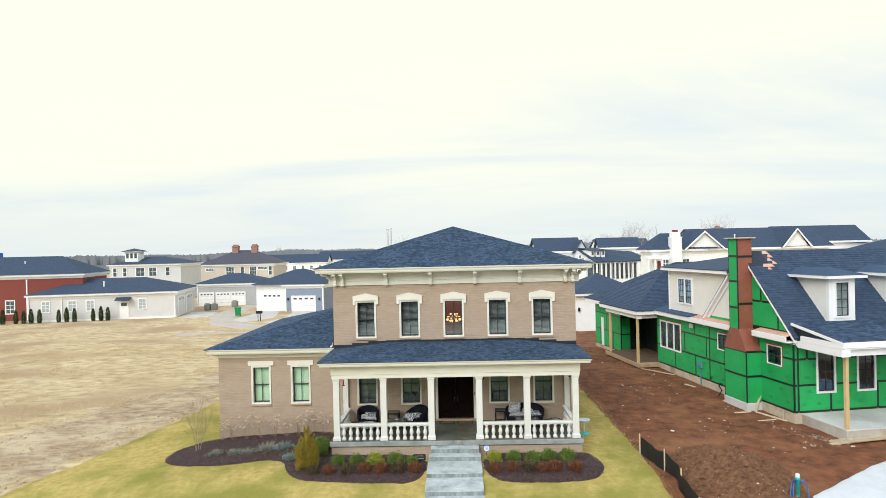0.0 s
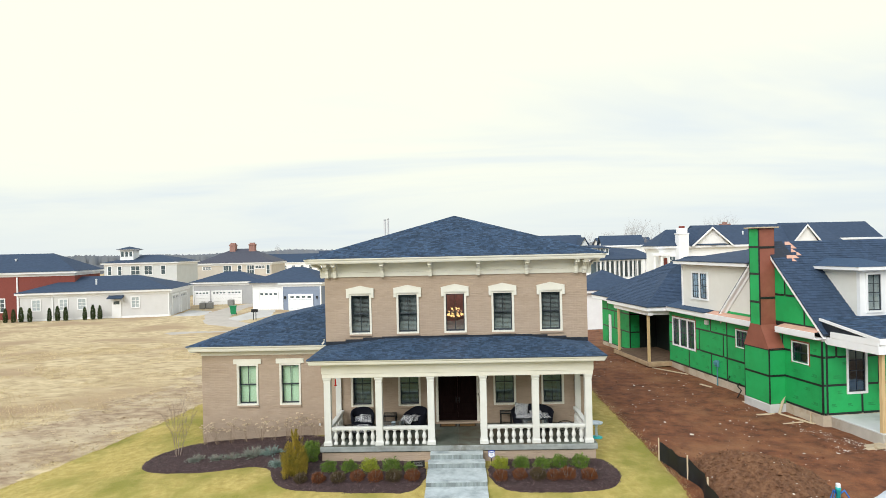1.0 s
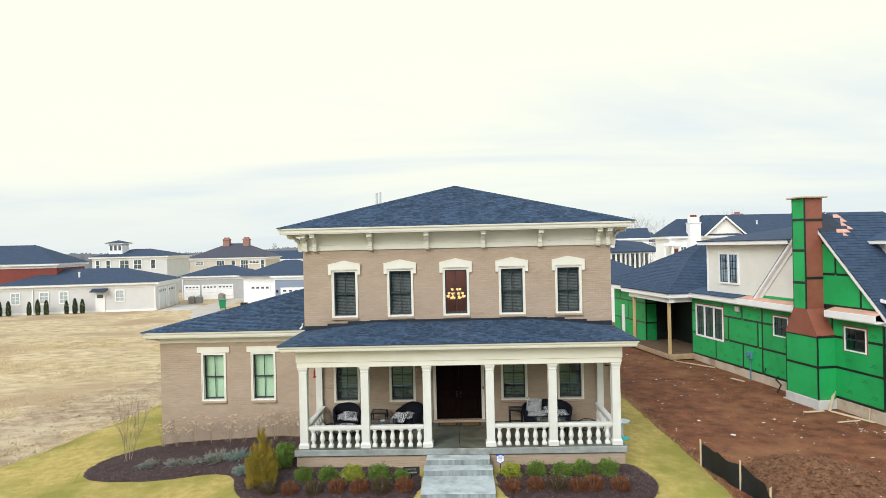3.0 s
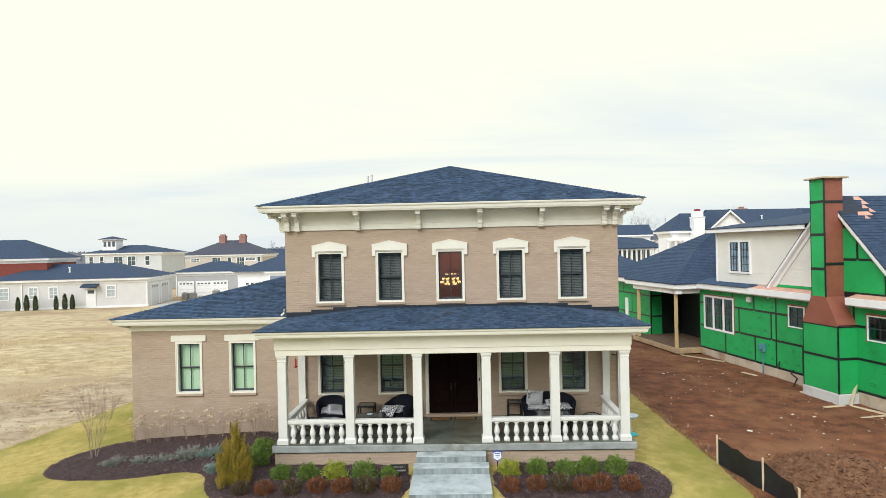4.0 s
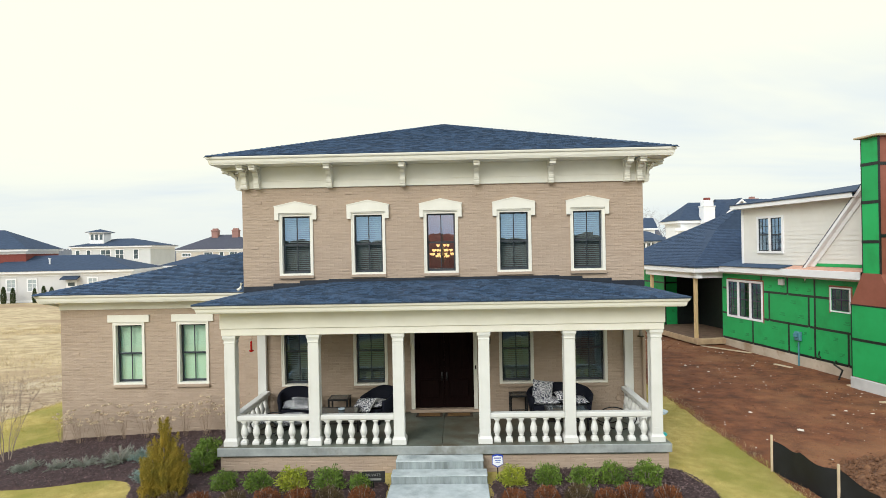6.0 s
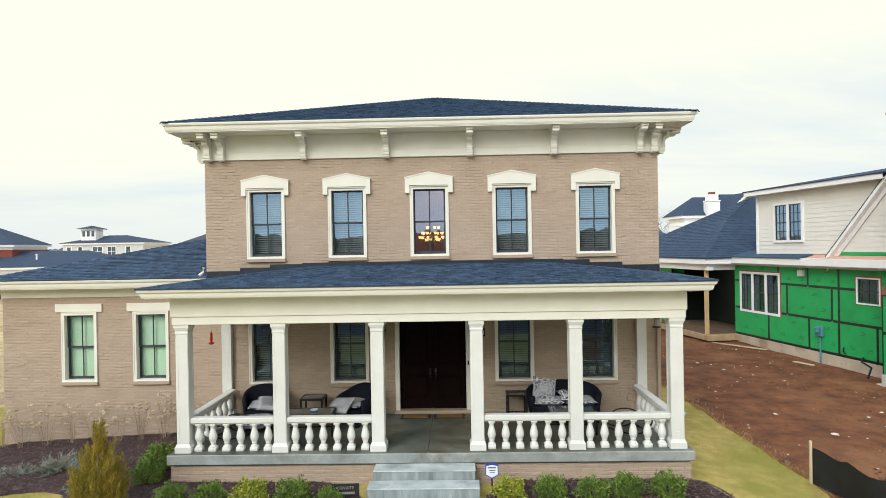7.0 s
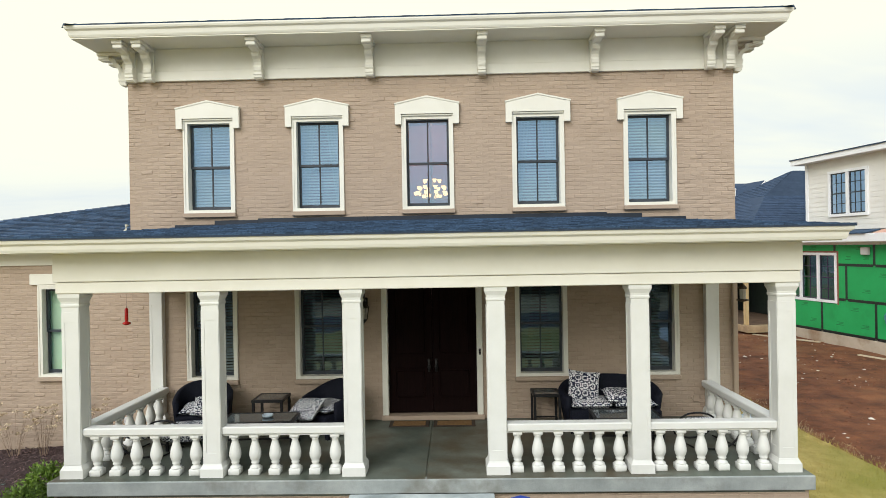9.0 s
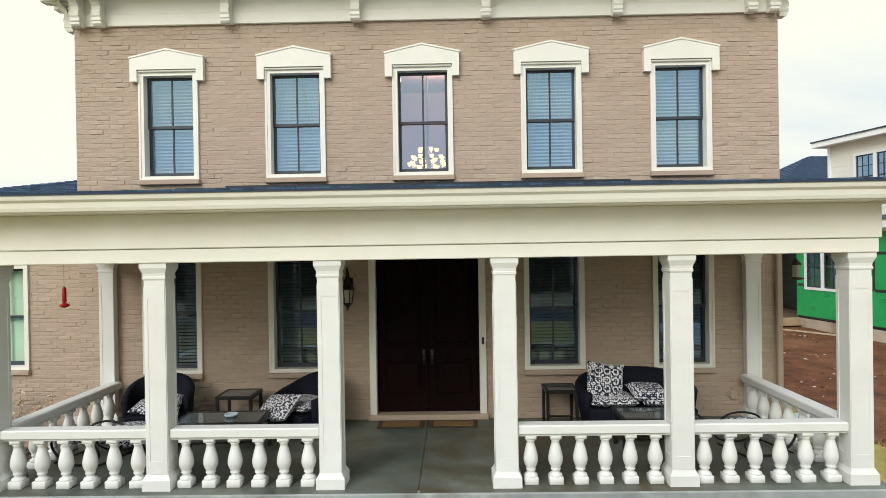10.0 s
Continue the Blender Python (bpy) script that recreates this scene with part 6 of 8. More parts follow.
def gable_roof(g, x0, x1, y0, y1, z, h, along, o=0.4, t=0.18):
    x0, x1, y0, y1 = x0 - o, x1 + o, y0 - o, y1 + o
    if along == "x":
        m = (y0 + y1) / 2
        g.prism([(y0, z), (m, z + h), (y1, z), (y1, z - t), (m, z + h - t), (y0, z - t)], "x", x0, x1)
    else:
        m = (x0 + x1) / 2
        g.prism([(x0, z), (m, z + h), (x1, z), (x1, z - t), (m, z + h - t), (x0, z - t)], "y", y0, y1)
    return g


def body(name, label, at, x0, x1, y0, y1, z1, wall, roof_mat, rise, roof_kind="hip", z0=-1.0, category="house"):
    """A far building in its own frame; returns the thing."""
    t = thing(name, label, category, at=at)
    part("wall", Geo().box(x0, x1, y0, y1, z0, z1), wall, t)
    part("cornice", Geo().box(x0 - 0.42, x1 + 0.42, y0 - 0.42, y1 + 0.42, z1 - 0.02, z1 + 0.22).box(x0 - 0.04, x1 + 0.04, y0 - 0.04, y1 + 0.04, z1 - 0.35, z1 - 0.02), WHITE, t, "white cornice")
    if roof_kind == "hip":
        part("roof", hip_roof(Geo(), x0, x1, y0, y1, z1 + 0.23, rise), roof_mat, t)
    elif roof_kind in ("x", "y"):
        part("roof", gable_roof(Geo(), x0, x1, y0, y1, z1 + 0.24, rise, roof_kind), roof_mat, t)
        gg2 = Geo()
        if roof_kind == "x":
            m = (y0 + y1) / 2
            gg2.prism([(y0, z1), (m, z1 + rise), (y1, z1)], "x", x0, x1)
        else:
            m = (x0 + x1) / 2
            gg2.prism([(x0, z1), (m, z1 + rise), (x1, z1)], "y", y0, y1)
        part("gable", gg2, wall, t)
    return t


def far_window(t, x, z, w, h, y, face="y", rows=2, cols=2, m=None):
    """A framed window on the front (-y) or a side (x) of a far building."""
    f = Geo()
    def put(g, a0, a1, b0, b1, d0, d1):
        if face == "y":
            g.box(a0, a1, y - d1, y - d0, b0, b1)
        elif face == "+x":
            g.box(y + d0, y + d1, a0, a1, b0, b1)
        else:
            g.box(y - d1, y - d0, a0, a1, b0, b1)
    k = 0.13
    if face == "y":
        ring(f, "v", y, x - w / 2 - k, x + w / 2 + k, z - k, z + h + k, k, k, k, k, -0.07, 0.0)
    else:
        ring(f, "u", y, x - w / 2 - k, x + w / 2 + k, z - k, z + h + k, k, k, k, k, 0.0, 0.07)
    for i in range(1, cols):
        put(f, x - w / 2 + w * i / cols - 0.025, x - w / 2 + w * i / cols + 0.025, z, z + h, 0, 0.045)
    for i in range(1, rows):
        put(f, x - w / 2, x + w / 2, z + h * i / rows - 0.025, z + h * i / rows + 0.025, 0, 0.043)
    p = part("window", f, WHITE, t, "white framed window")
    q = Geo()
    put(q, x - w / 2, x + w / 2, z, z + h, 0.003, 0.02)
    part("pane", q, m or FARPANE, p)


def garage_door(t, a, z, w, h, y, face="y", mat_=None):
    f, d = Geo(), Geo()
    def put(g, a0, a1, b0, b1, d0, d1):
        if face == "y":
            g.box(a0, a1, y - d1, y - d0, b0, b1)
        else:
            g.box(y + d0, y + d1, a0, a1, b0, b1)
    put(f, a - w / 2 - 0.14, a - w / 2, z, z + h + 0.14, 0, 0.09)
    put(f, a + w / 2, a + w / 2 + 0.14, z, z + h + 0.14, 0, 0.09)
    put(f, a - w / 2, a + w / 2, z + h, z + h + 0.14, 0, 0.09)
    p = part("garage_door", f, WHITE, t, "panelled white garage door")
    for i in range(4):
        put(d, a - w / 2, a + w / 2, z + h * i / 4 + 0.012, z + h * (i + 1) / 4 - 0.012, 0.0, 0.035)
        for j in range(4):
            put(d, a - w / 2 + w * (j + 0.12) / 4, a - w / 2 + w * (j + 0.88) / 4, z + h * (i + 0.2) / 4, z + h * (i + 0.8) / 4, 0.035, 0.05)
    part("panel", d, mat_ or SIDING, p)
    for j in range(4):
        g = Geo()
        put(g, a - w / 2 + w * (j + 0.2) / 4, a - w / 2 + w * (j + 0.8) / 4, z + h * 0.84, z + h * 0.94, 0.05, 0.058)
        part("pane", g, FARPANE, p)


# long grey garage, front wall from (-55, 50.8) to (-37.4, 54.2)
LG = pose(-37.4, 54.2, 0, 0, 0, 10.9)
t = body("garage", "long single-storey pale grey garage with white trim", LG, -17.7, 0, 0, 10.5, 2.75, GREYTRIM, FARROOF, 1.75, category="garage")
for x in (-15.79, -12.65, -10.49, -4.17):
    far_window(t, x, 0.78, 0.85, 1.25, 0.0, rows=3, m=PALEPANE)
far_door = Geo().box(-6.95, -5.85, -0.09, 0, -0.5, 1.85)
dd = part("side_door", far_door, WHITE, t, "white door with small panes")
part("pane", Geo().box(-6.75, -6.05, -0.10, -0.088, 1.2, 1.6), FARPANE, dd)
part("door_hood", Geo().prism([(-0.9, 2.05), (0.0, 2.35), (0.0, 2.2), (-0.9, 1.95)], "x", -7.3, -5.5), FARROOF, t, "small shingled door hood")
for a in (2.6, 6.9):
    garage_door(t, a, -0.55, 3.1, 2.6, 0.0, "+x", GREYTRIM)
for x in (-17.8, -13.9, -0.12):
    part("downspout", Geo().box(x - 0.06, x + 0.06, -0.12, 0.0, -0.5, 3.0), WHITE, t, "white downspout")
part("base_trim", Geo().box(-17.9, 0.05, -0.05, 0, -0.6, -0.3), WHITE, t, "white base trim")
part("roof_vent", Geo().lathe([(0.10, 3.6), (0.10, 4.3), (0.16, 4.3), (0.16, 4.4)], 8, (-9.5, 2.0, 0)), WHITE, t, "white roof vent")

# red brick house joined behind it
t = body("house", "red brick house with white cornice and slate hipped roof", pose(-56.0, 53.2, 0, 0, 0, 10.9), -14, 5.9, 0.6, 9.0, 5.3, REDBRICK, FARROOF, 2.4)
far_window(t, -3.0, 0.5, 0.95, 1.6, 0.6, rows=3)
far_window(t, -8.5, 0.5, 0.95, 1.6, 0.6, rows=3)
part("downspout", Geo().box(-1.0, -0.86, 0.46, 0.6, -0.5, 4.9), WHITE, t, "white downspout")
part("roof_vent", Geo().lathe([(0.09, 5.9), (0.09, 7.2), (0.13, 7.2), (0.13, 7.3)], 8, (-2.2, 3.0, 0)), WHITE, t, "white vent pipe")
solo("blue_hoarding", Geo().cbox(-84, -79.5, 78, 79, -0.8, 8.7, 0.05), BLUETARP, "large blue panel beyond a roof", "panel")

# tan triple garage
TANGREY = mat("mid_grey_siding", (0.37, 0.375, 0.385), (0.42, 0.425, 0.435), 0.8, 0.8)
TG = pose(-41.4, 70.0, 0, 0, 0, 4)
t = body("garage", "grey triple garage with slate hipped roof", TG, 0, 10.2, 0, 8, 2.75, TANGREY, FARROOF, 1.45, category="garage")
for a in (1.45, 4.05, 6.4):
    garage_door(t, a, -0.6, 2.05, 2.1, 0.0, "y", WHITE)
for x in (0.1, 10.1):
    part("downspout", Geo().box(x - 0.06, x + 0.06, -0.1, 0, -0.5, 3.1), WHITE, t, "white downspout")

# white and blue garages
t = body("garage", "white garage with a wide panelled door", pose(-28.7, 60.4, 0, 0, 0, -9), 0, 4.5, 0, 8, 3.0, WHITE, FARROOF, 1.6, "none", category="garage")
garage_door(t, 2.4, -0.6, 2.7, 2.5, 0.0, "y", WHITE)
t = body("garage", "slate-blue garage with a white panelled door", pose(-24.2, 59.2, 0, 0, 0, -9), 0, 5.6, 0, 8.5, 3.0, BLUESIDING, FARROOF, 1.8, "none", category="garage")
part("roof", hip_roof(Geo(), -4.55, 5.6, 0, 8.5, 3.23, 2.0), FARROOF, t, "slate hipped roof over both garages")
garage_door(t, 2.7, -1.0, 3.3, 2.5, 0.0, "y", WHITE)
for a in (0.45, 5.05):
    part("wall_lamp", Geo().cbox(a - 0.1, a + 0.1, -0.2, 0, 1.0, 1.35, 0.02), IRON, t, "black wall lamp")
part("corner_board", Geo().box(5.48, 5.64, -0.06, 0.1, -1, 3), WHITE, t, "white corner board")
part("corner_board", Geo().box(-0.04, 0.14, -0.06, 0.1, -1, 3), WHITE, t, "white corner board")

# house with a cupola
t = body("house", "pale grey house with a hipped roof and windowed cupola", pose(-64.2, 85.0, 0, 0, 0, 3), 0, 13.0, 0, 10, 5.85, LIGHTGREY, FARROOF, 1.35)
for x, w in ((1.0, 0.6), (2.8, 0.6), (5.6, 1.5), (7.9, 1.3), (10.6, 0.7)):
    far_window(t, x, 3.9, w, 1.5, 0.0, rows=2, cols=2 if w > 1 else 1)
cu = part("cupola", Geo().box(2.2, 4.6, 1.4, 3.8, 5.6, 8.35), WHITE, t, "white windowed cupola")
part("cupola_roof", hip_roof(Geo(), 2.2, 4.6, 1.4, 3.8, 8.5, 0.55, 0.55), FARROOF, cu)
part("cupola_eave", Geo().box(1.75, 5.05, 0.95, 4.25, 8.36, 8.49), WHITE, cu)
for x in (2.65, 3.4, 4.15):
    part("pane", Geo().box(x - 0.22, x + 0.22, 1.36, 1.4, 7.2, 8.1), FARPANE, cu)

# brown-roofed house with two chimneys
t = body("house", "cream house with plum-grey hipped roof and two brick chimneys", pose(-55.4, 104.0, 0, 0, 0, 3), 0, 15.6, 0, 12, 5.1, TANSIDING, BROWNROOF, 3.0)
for x, w, z, h in ((2.0, 1.6, 4.0, 0.5), (6.3, 1.6, 2.9, 1.8), (8.9, 0.7, 2.9, 1.8), (11.2, 1.4, 2.9, 1.8), (13.2, 1.9, 4.1, 0.5), (14.9, 0.6, 2.9, 1.8)):
    far_window(t, x, z, w, h, 0.0, rows=2, cols=3 if w > 1 else 1)
for x in (6.0, 10.2):
    part("chimney", Geo().box(x - 0.62, x + 0.62, 4.6, 6.0, 6.0, 9.3).box(x - 0.70, x + 0.70, 4.5, 6.1, 9.0, 9.2).box(x - 0.5, x + 0.5, 4.9, 5.7, 9.3, 9.6), CHIMNEYBRICK, t, "red brick chimney")

# far rooftops toward the horizon, left of the main house
for x, y, w, z1, m, r, rm in ((-58, 190, 22, 3.4, WHITE, 3.0, FARROOF), (-30, 195, 15, 3.2, TANSIDING, 3.4, FARROOF), (-46, 230, 26, 3.6, WHITE, 3.6, FARROOF), (-8, 120, 12, 5.6, WHITE, 3.0, FARROOF), (2, 128, 13, 5.4, LIGHTGREY, 3.6, FARROOF), (-125, 150, 20, 3.0, REDBRICK, 2.5, FARROOF)):
    t = body("house", "distant pale house with a dark roof", pose(x, y, 0, 0, 0, 2), -w / 2, w / 2, 0, 10, z1, m, rm, r, "x")
    for k in range(int(w // 3)):
        far_window(t, -w / 2 + 1.5 + 3 * k, z1 - 2.2, 0.9, 1.3, 0.0)

# rear garage beside the unfinished house
t = body("garage", "white garage with slate hipped roof", pose(11.5, 33.1, 0, 0, 0, 6), 0, 6, 0, 6, 3.0, WHITE, FARROOF, 1.75, category="garage")
part("wall_lamp", Geo().cbox(0.05, 0.22, -0.2, 0, 1.5, 1.85, 0.02), IRON, t, "black wall lamp")

# white two-storey house with gables and a chimney
WH = pose(22.3, 47.4, 0, 0, 0, 7)
t = body("house", "large white house with slate roof and front gables", WH, 1.0, 8.6, 0, 3.4, 6.85, WHITE, FARROOF, 1.95)
part("main_wall", Geo().box(7.3, 23.5, 0.02, 9, -1, 6.85), WHITE, t, "white main wall")
part("main_cornice", Geo().box(7.0, 23.9, -0.42, 9.4, 6.84, 7.06), WHITE, t, "white cornice")
part("main_roof", gable_roof(Geo(), 7.6, 23.5, 0, 9, 7.09, 2.45, "x"), FARROOF, t)
part("gable_end", Geo().prism([(0.0, 6.9), (4.5, 9.2), (9.0, 6.9)], "x", 7.3, 23.4), WHITE, t, "white gable end")
for x, w, rise in ((7.2, 4.6, 2.2), (18.9, 3.4, 2.3)):
    gb = part("front_gable", Geo().prism([(x - w / 2, 7.07), (x, 7.07 + rise), (x + w / 2, 7.07)], "y", -0.3, 4.0), WHITE, t, "white front gable")
    part("gable_roof", gable_roof(Geo(), x - w / 2, x + w / 2, -0.35, 4.3, 7.10, rise, "y", 0.28, 0.12), FARROOF, gb)
    part("gable_trim", Geo().prism([(x - w / 2 - 0.3, 6.98), (x, 7.0 + rise), (x + w / 2 + 0.3, 6.98), (x + w / 2 + 0.05, 6.98), (x, 6.78 + rise), (x - w / 2 - 0.05, 6.98)], "y", -0.72, -0.64), WHITE, gb, "white rake trim")
part("chimney", Geo().cbox(2.95, 4.15, -1.0, 0.0, -1, 8.4, 0.03).cbox(2.9, 4.2, -1.05, 0.05, 8.4, 8.52, 0.03).cbox(3.05, 4.05, -0.9, -0.1, 8.52, 9.1, 0.03), WHITE, t, "white painted chimney")
part("chimney_pot", Geo().cbox(3.3, 3.8, -0.75, -0.25, 9.1, 9.35, 0.02), REDBRICK, t, "red clay flue")
part("rear_chimney", Geo().cbox(12.3, 13.4, 6.0, 7.0, 8.0, 9.72, 0.03).cbox(12.65, 13.05, 6.2, 6.8, 9.72, 9.95, 0.02), CHIMNEYBRICK, t, "red brick chimney")
part("roof_vent", Geo().lathe([(0.08, 7.9), (0.08, 8.6), (0.12, 8.6), (0.12, 8.7)], 8, (12.5, 2.0, 0)), WHITE, t, "white roof vent")
far_window(t, 2.55, 4.1, 0.75, 1.75, 0.0, rows=4)
far_window(t, 5.1, 4.1, 0.75, 1.75, 0.0, rows=4)
part("brick_recess", Geo().box(1.55, 1.95, -0.03, 0.0, 3.6, 5.7), REDBRICK, t, "red brick panel beside the porch")
for k in range(3):
    part("porch_post", Geo().box(-0.4 + 0.85 * k, -0.2 + 0.85 * k, -1.7, -1.5, -0.5, 6.0), WHITE, t, "white two-storey porch post")
part("porch_deck", Geo().box(-0.5, 1.6, -1.8, 0.0, 3.0, 3.25), WHITE, t)
part("porch_rail", Geo().box(-0.4, 1.6, -1.65, -1.55, 4.05, 4.15), WHITE, t)
part("porch_beam", Geo().box(-0.5, 1.6, -1.8, 0.0, 6.0, 6.3), WHITE, t)
t = body("house", "long white house with a slate gabled roof", pose(43.0, 52.0, 0, 0, 0, 7), 0, 11.6, 3.0, 8.0, 7.4, WHITE, FARROOF, 2.1, "x")
part("gable_panel", Geo().prism([(3.6, 7.65), (5.5, 9.2), (7.4, 7.65)], "x", 11.58, 11.66), MEMBRANE, t, "bare red-brown gable end")

t = body("house", "white house with a low slate hipped roof", pose(52.5, 47.0, 0, 0, 0, 7), 0, 14, 0, 9, 6.2, WHITE, FARROOF, 1.9)
# white porch house and others up the street
t = thing("house", "white house with a long columned upper porch", "house", at=pose(20.9, 67.0, 0, 0, 0, 24))
part("wall", Geo().box(0, 10, 2.6, 9, -1, 5.4), WHITE, t)
part("roof", Geo().slab([(-0.4, -0.5, 5.25), (10.4, -0.5, 5.25), (10.4, 4.6, 6.6), (-0.4, 4.6, 7.3)], 0.18), FARROOF, t)
part("porch_deck", Geo().box(-0.2, 10.2, -0.198, 2.6, 2.0, 2.4), WHITE, t)
part("porch_base", Geo().box(-0.2, 10.2, -0.32, -0.2, 1.0, 2.45), WHITE, t)
part("porch_beam", Geo().box(-0.3, 10.3, -0.4, -0.1, 5.0, 5.2), WHITE, t, "white porch beam")
for k in range(13):
    part("porch_post", Geo().box(0.84 * k - 0.09, 0.84 * k + 0.09, -0.3, -0.1, 2.4, 5.0), WHITE, t, "white porch post")
for k in range(8):
    part("door", Geo().box(0.3 + 1.22 * k, 1.25 + 1.22 * k, 2.54, 2.6, 2.42, 4.8), FARPANE, t, "dark glazed door")
for k in range(3):
    dm = part("dormer", Geo().box(0.1 + 1.0 * k, 0.75 + 1.0 * k, 1.4, 4.0, 5.7, 6.95), WHITE, t, "small white dormer")
    part("pane", Geo().box(0.25 + 1.0 * k, 0.6 + 1.0 * k, 1.37, 1.4, 6.2, 6.75), FARPANE, dm)
part("dormer_roof", Geo().slab([(-0.1, 1.2, 6.97), (3.0, 1.2, 6.97), (3.0, 4.4, 7.35), (-0.1, 4.4, 7.35)], 0.1), FARROOF, t)
t = body("house", "grey gabled house with slate roof", pose(13.4, 76.5, 0, 0, 0, 3), 0, 7.2, 0, 7, 6.6, LIGHTGREY, FARROOF, 2.3, "x")
part("side_gable_wall", Geo().box(5.9, 7.9, -1.6, 5, -1, 6.55).prism([(5.9, 6.55), (6.9, 8.5), (7.9, 6.55)], "y", -1.6, 4.0), LIGHTGREY, t, "pale grey front gable")
part("side_gable_roof", gable_roof(Geo(), 5.9, 7.9, -1.7, 4.0, 6.62, 2.05, "y", 0.22, 0.14), FARROOF, t)
far_window(t, 6.9, 4.6, 0.8, 1.5, -1.6, rows=3)
t = body("house", "white gabled house with slate roof", pose(25.2, 83.0, 0, 0, 0, -6), 0, 6.6, 0, 6, 7.0, WHITE, FARROOF, 1.75, "x")
far_window(t, 4.2, 5.6, 1.0, 0.5, 0.0, rows=1, cols=3)
far_window(t, 6.0, 5.0, 0.9, 1.1, 0.0)
t = body("house", "distant white house with slate roof", pose(38.0, 140.0, 0, 0, 0, 3), 0, 14, 0, 9, 6.4, WHITE, FARROOF, 2.6, "x")

# ---- porch things ----
ch_l = thing("chandelier", "lit four-tier chandelier with warm glass cups", "chandelier", at=pose(0.0, 2.2, 4.30))
body_c = Geo().lathe([(0.012, 2.1), (0.012, 1.05), (0.03, 0.95), (0.02, 0.6), (0.05, 0.5), (0.02, 0.4), (0.055, 0.25), (0.03, 0.15), (0.045, 0.08), (0.01, 0.0)], 10)
arms, cups = Geo(), []
for n, r, z, ph in ((6, 0.17, 0.19, 0.2), (10, 0.33, 0.25, 0.0), (8, 0.27, 0.36, 0.3), (5, 0.16, 0.50, 0.1)):
    for k in range(n):
        a = ph + 2 * math.pi * k / n
        c, s = math.cos(a), math.sin(a)
        arms.tube([(0.03 * c, 0.03 * s, z + 0.06), (0.4 * r * c, 0.4 * r * s, z - 0.05), (0.8 * r * c, 0.8 * r * s, z - 0.06), (r * c, r * s, z + 0.02)], 0.007, None, 5)
        cups.append((r * c, r * s, z))
part("stem", body_c, BRASS, ch_l, "brass stem", smooth=True)
part("arm_cluster", arms, BRASS, ch_l, "curved brass arms", smooth=True)
bulb = bpy.data.lights.new("chandelier_light", "POINT")
bulb.energy, bulb.shadow_soft_size, bulb.color = 100, 0.1, (1.0, 0.62, 0.48)
new("chandelier_light", bulb).location = (0.10, 2.6, 6.2)
cup_mesh = mesh("cup", Geo().lathe([(0.014, 0.02), (0.026, 0.028), (0.036, 0.052), (0.041, 0.076), (0.047, 0.088)], 12), LAMPWARM, True)
for c in cups:
    o = new("cup", cup_mesh)
    o.location = c
    o.parent = ch_l


def cushion(parent, at, w, d, h, name="cushion", label="white cushion with navy medallion pattern"):
    """A plump pillow, seams at mid height."""
    n = 10
    g = Geo()
    vs = []
    for s in (1, -1):
        for i in range(n + 1):
            for j in range(n + 1):
                u, v = 2 * i / n - 1, 2 * j / n - 1
                puff = (max(0, 1 - u ** 4) * max(0, 1 - v ** 4)) ** 0.5
                pinch = 1 - 0.08 * (1 - abs(u) ** 3) * abs(v) ** 6 - 0.08 * (1 - abs(v) ** 3) * abs(u) ** 6
                vs.append((u * w / 2 * pinch, v * d / 2 * pinch, s * h / 2 * puff))
    m = (n + 1) ** 2
    fs = []
    for i in range(n):
        for j in range(n):
            a = i * (n + 1) + j
            fs += [(a, a + n + 1, a + n + 2, a + 1), (m + a, m + a + 1, m + a + n + 2, m + a + n + 1)]
    g.add(vs, fs).moved(at)
    return part(name, g, DAMASK, parent, label, smooth=True) if parent else g


def barrel_shell(w, d, seat_z, back_h, arm_h, t=0.07):
    """A wrap-round wicker back and arms, open at the front (-y), with a rolled rim."""
    g = Geo()
    n = 28
    ring = []
    for k in range(n + 1):
        a = math.radians(-28 + 236 * k / n)
        x, y = math.cos(a), math.sin(a)
        px = w / 2 * (abs(x) ** 0.8) * (1 if x > 0 else -1)
        py = d / 2 * (abs(y) ** 0.8) * (1 if y > 0 else -1)
        f = max(0.0, math.sin(math.radians(180 * k / n))) ** 1.6
        ring.append((px, py, arm_h + (back_h - arm_h) * f))
    vs, fs = [], []
    for px, py, top in ring:
        l = math.hypot(px, py)
        ix, iy = px * (1 - t / l), py * (1 - t / l)
        flare = 1.0 + 0.07 * (top - arm_h) / max(0.01, back_h - arm_h)
        vs += [(px * 0.94, py * 0.94, 0.10), (px, py, 0.35), (px * flare * 1.03, py * flare * 1.03, top - 0.03), (px * flare, py * flare, top), (ix * flare, iy * flare, top), (ix, iy, 0.38), (ix * 0.94, iy * 0.94, 0.10)]
    for k in range(n):
        for j in range(6):
            a = 7 * k + j
            fs.append((a, a + 1, a + 8, a + 7))
        fs.append((7 * k + 6, 7 * k, 7 * k + 7, 7 * k + 13))
    fs += [tuple(range(7)), tuple(7 * n + j for j in range(7))[::-1]]
    return g.add(vs, fs)


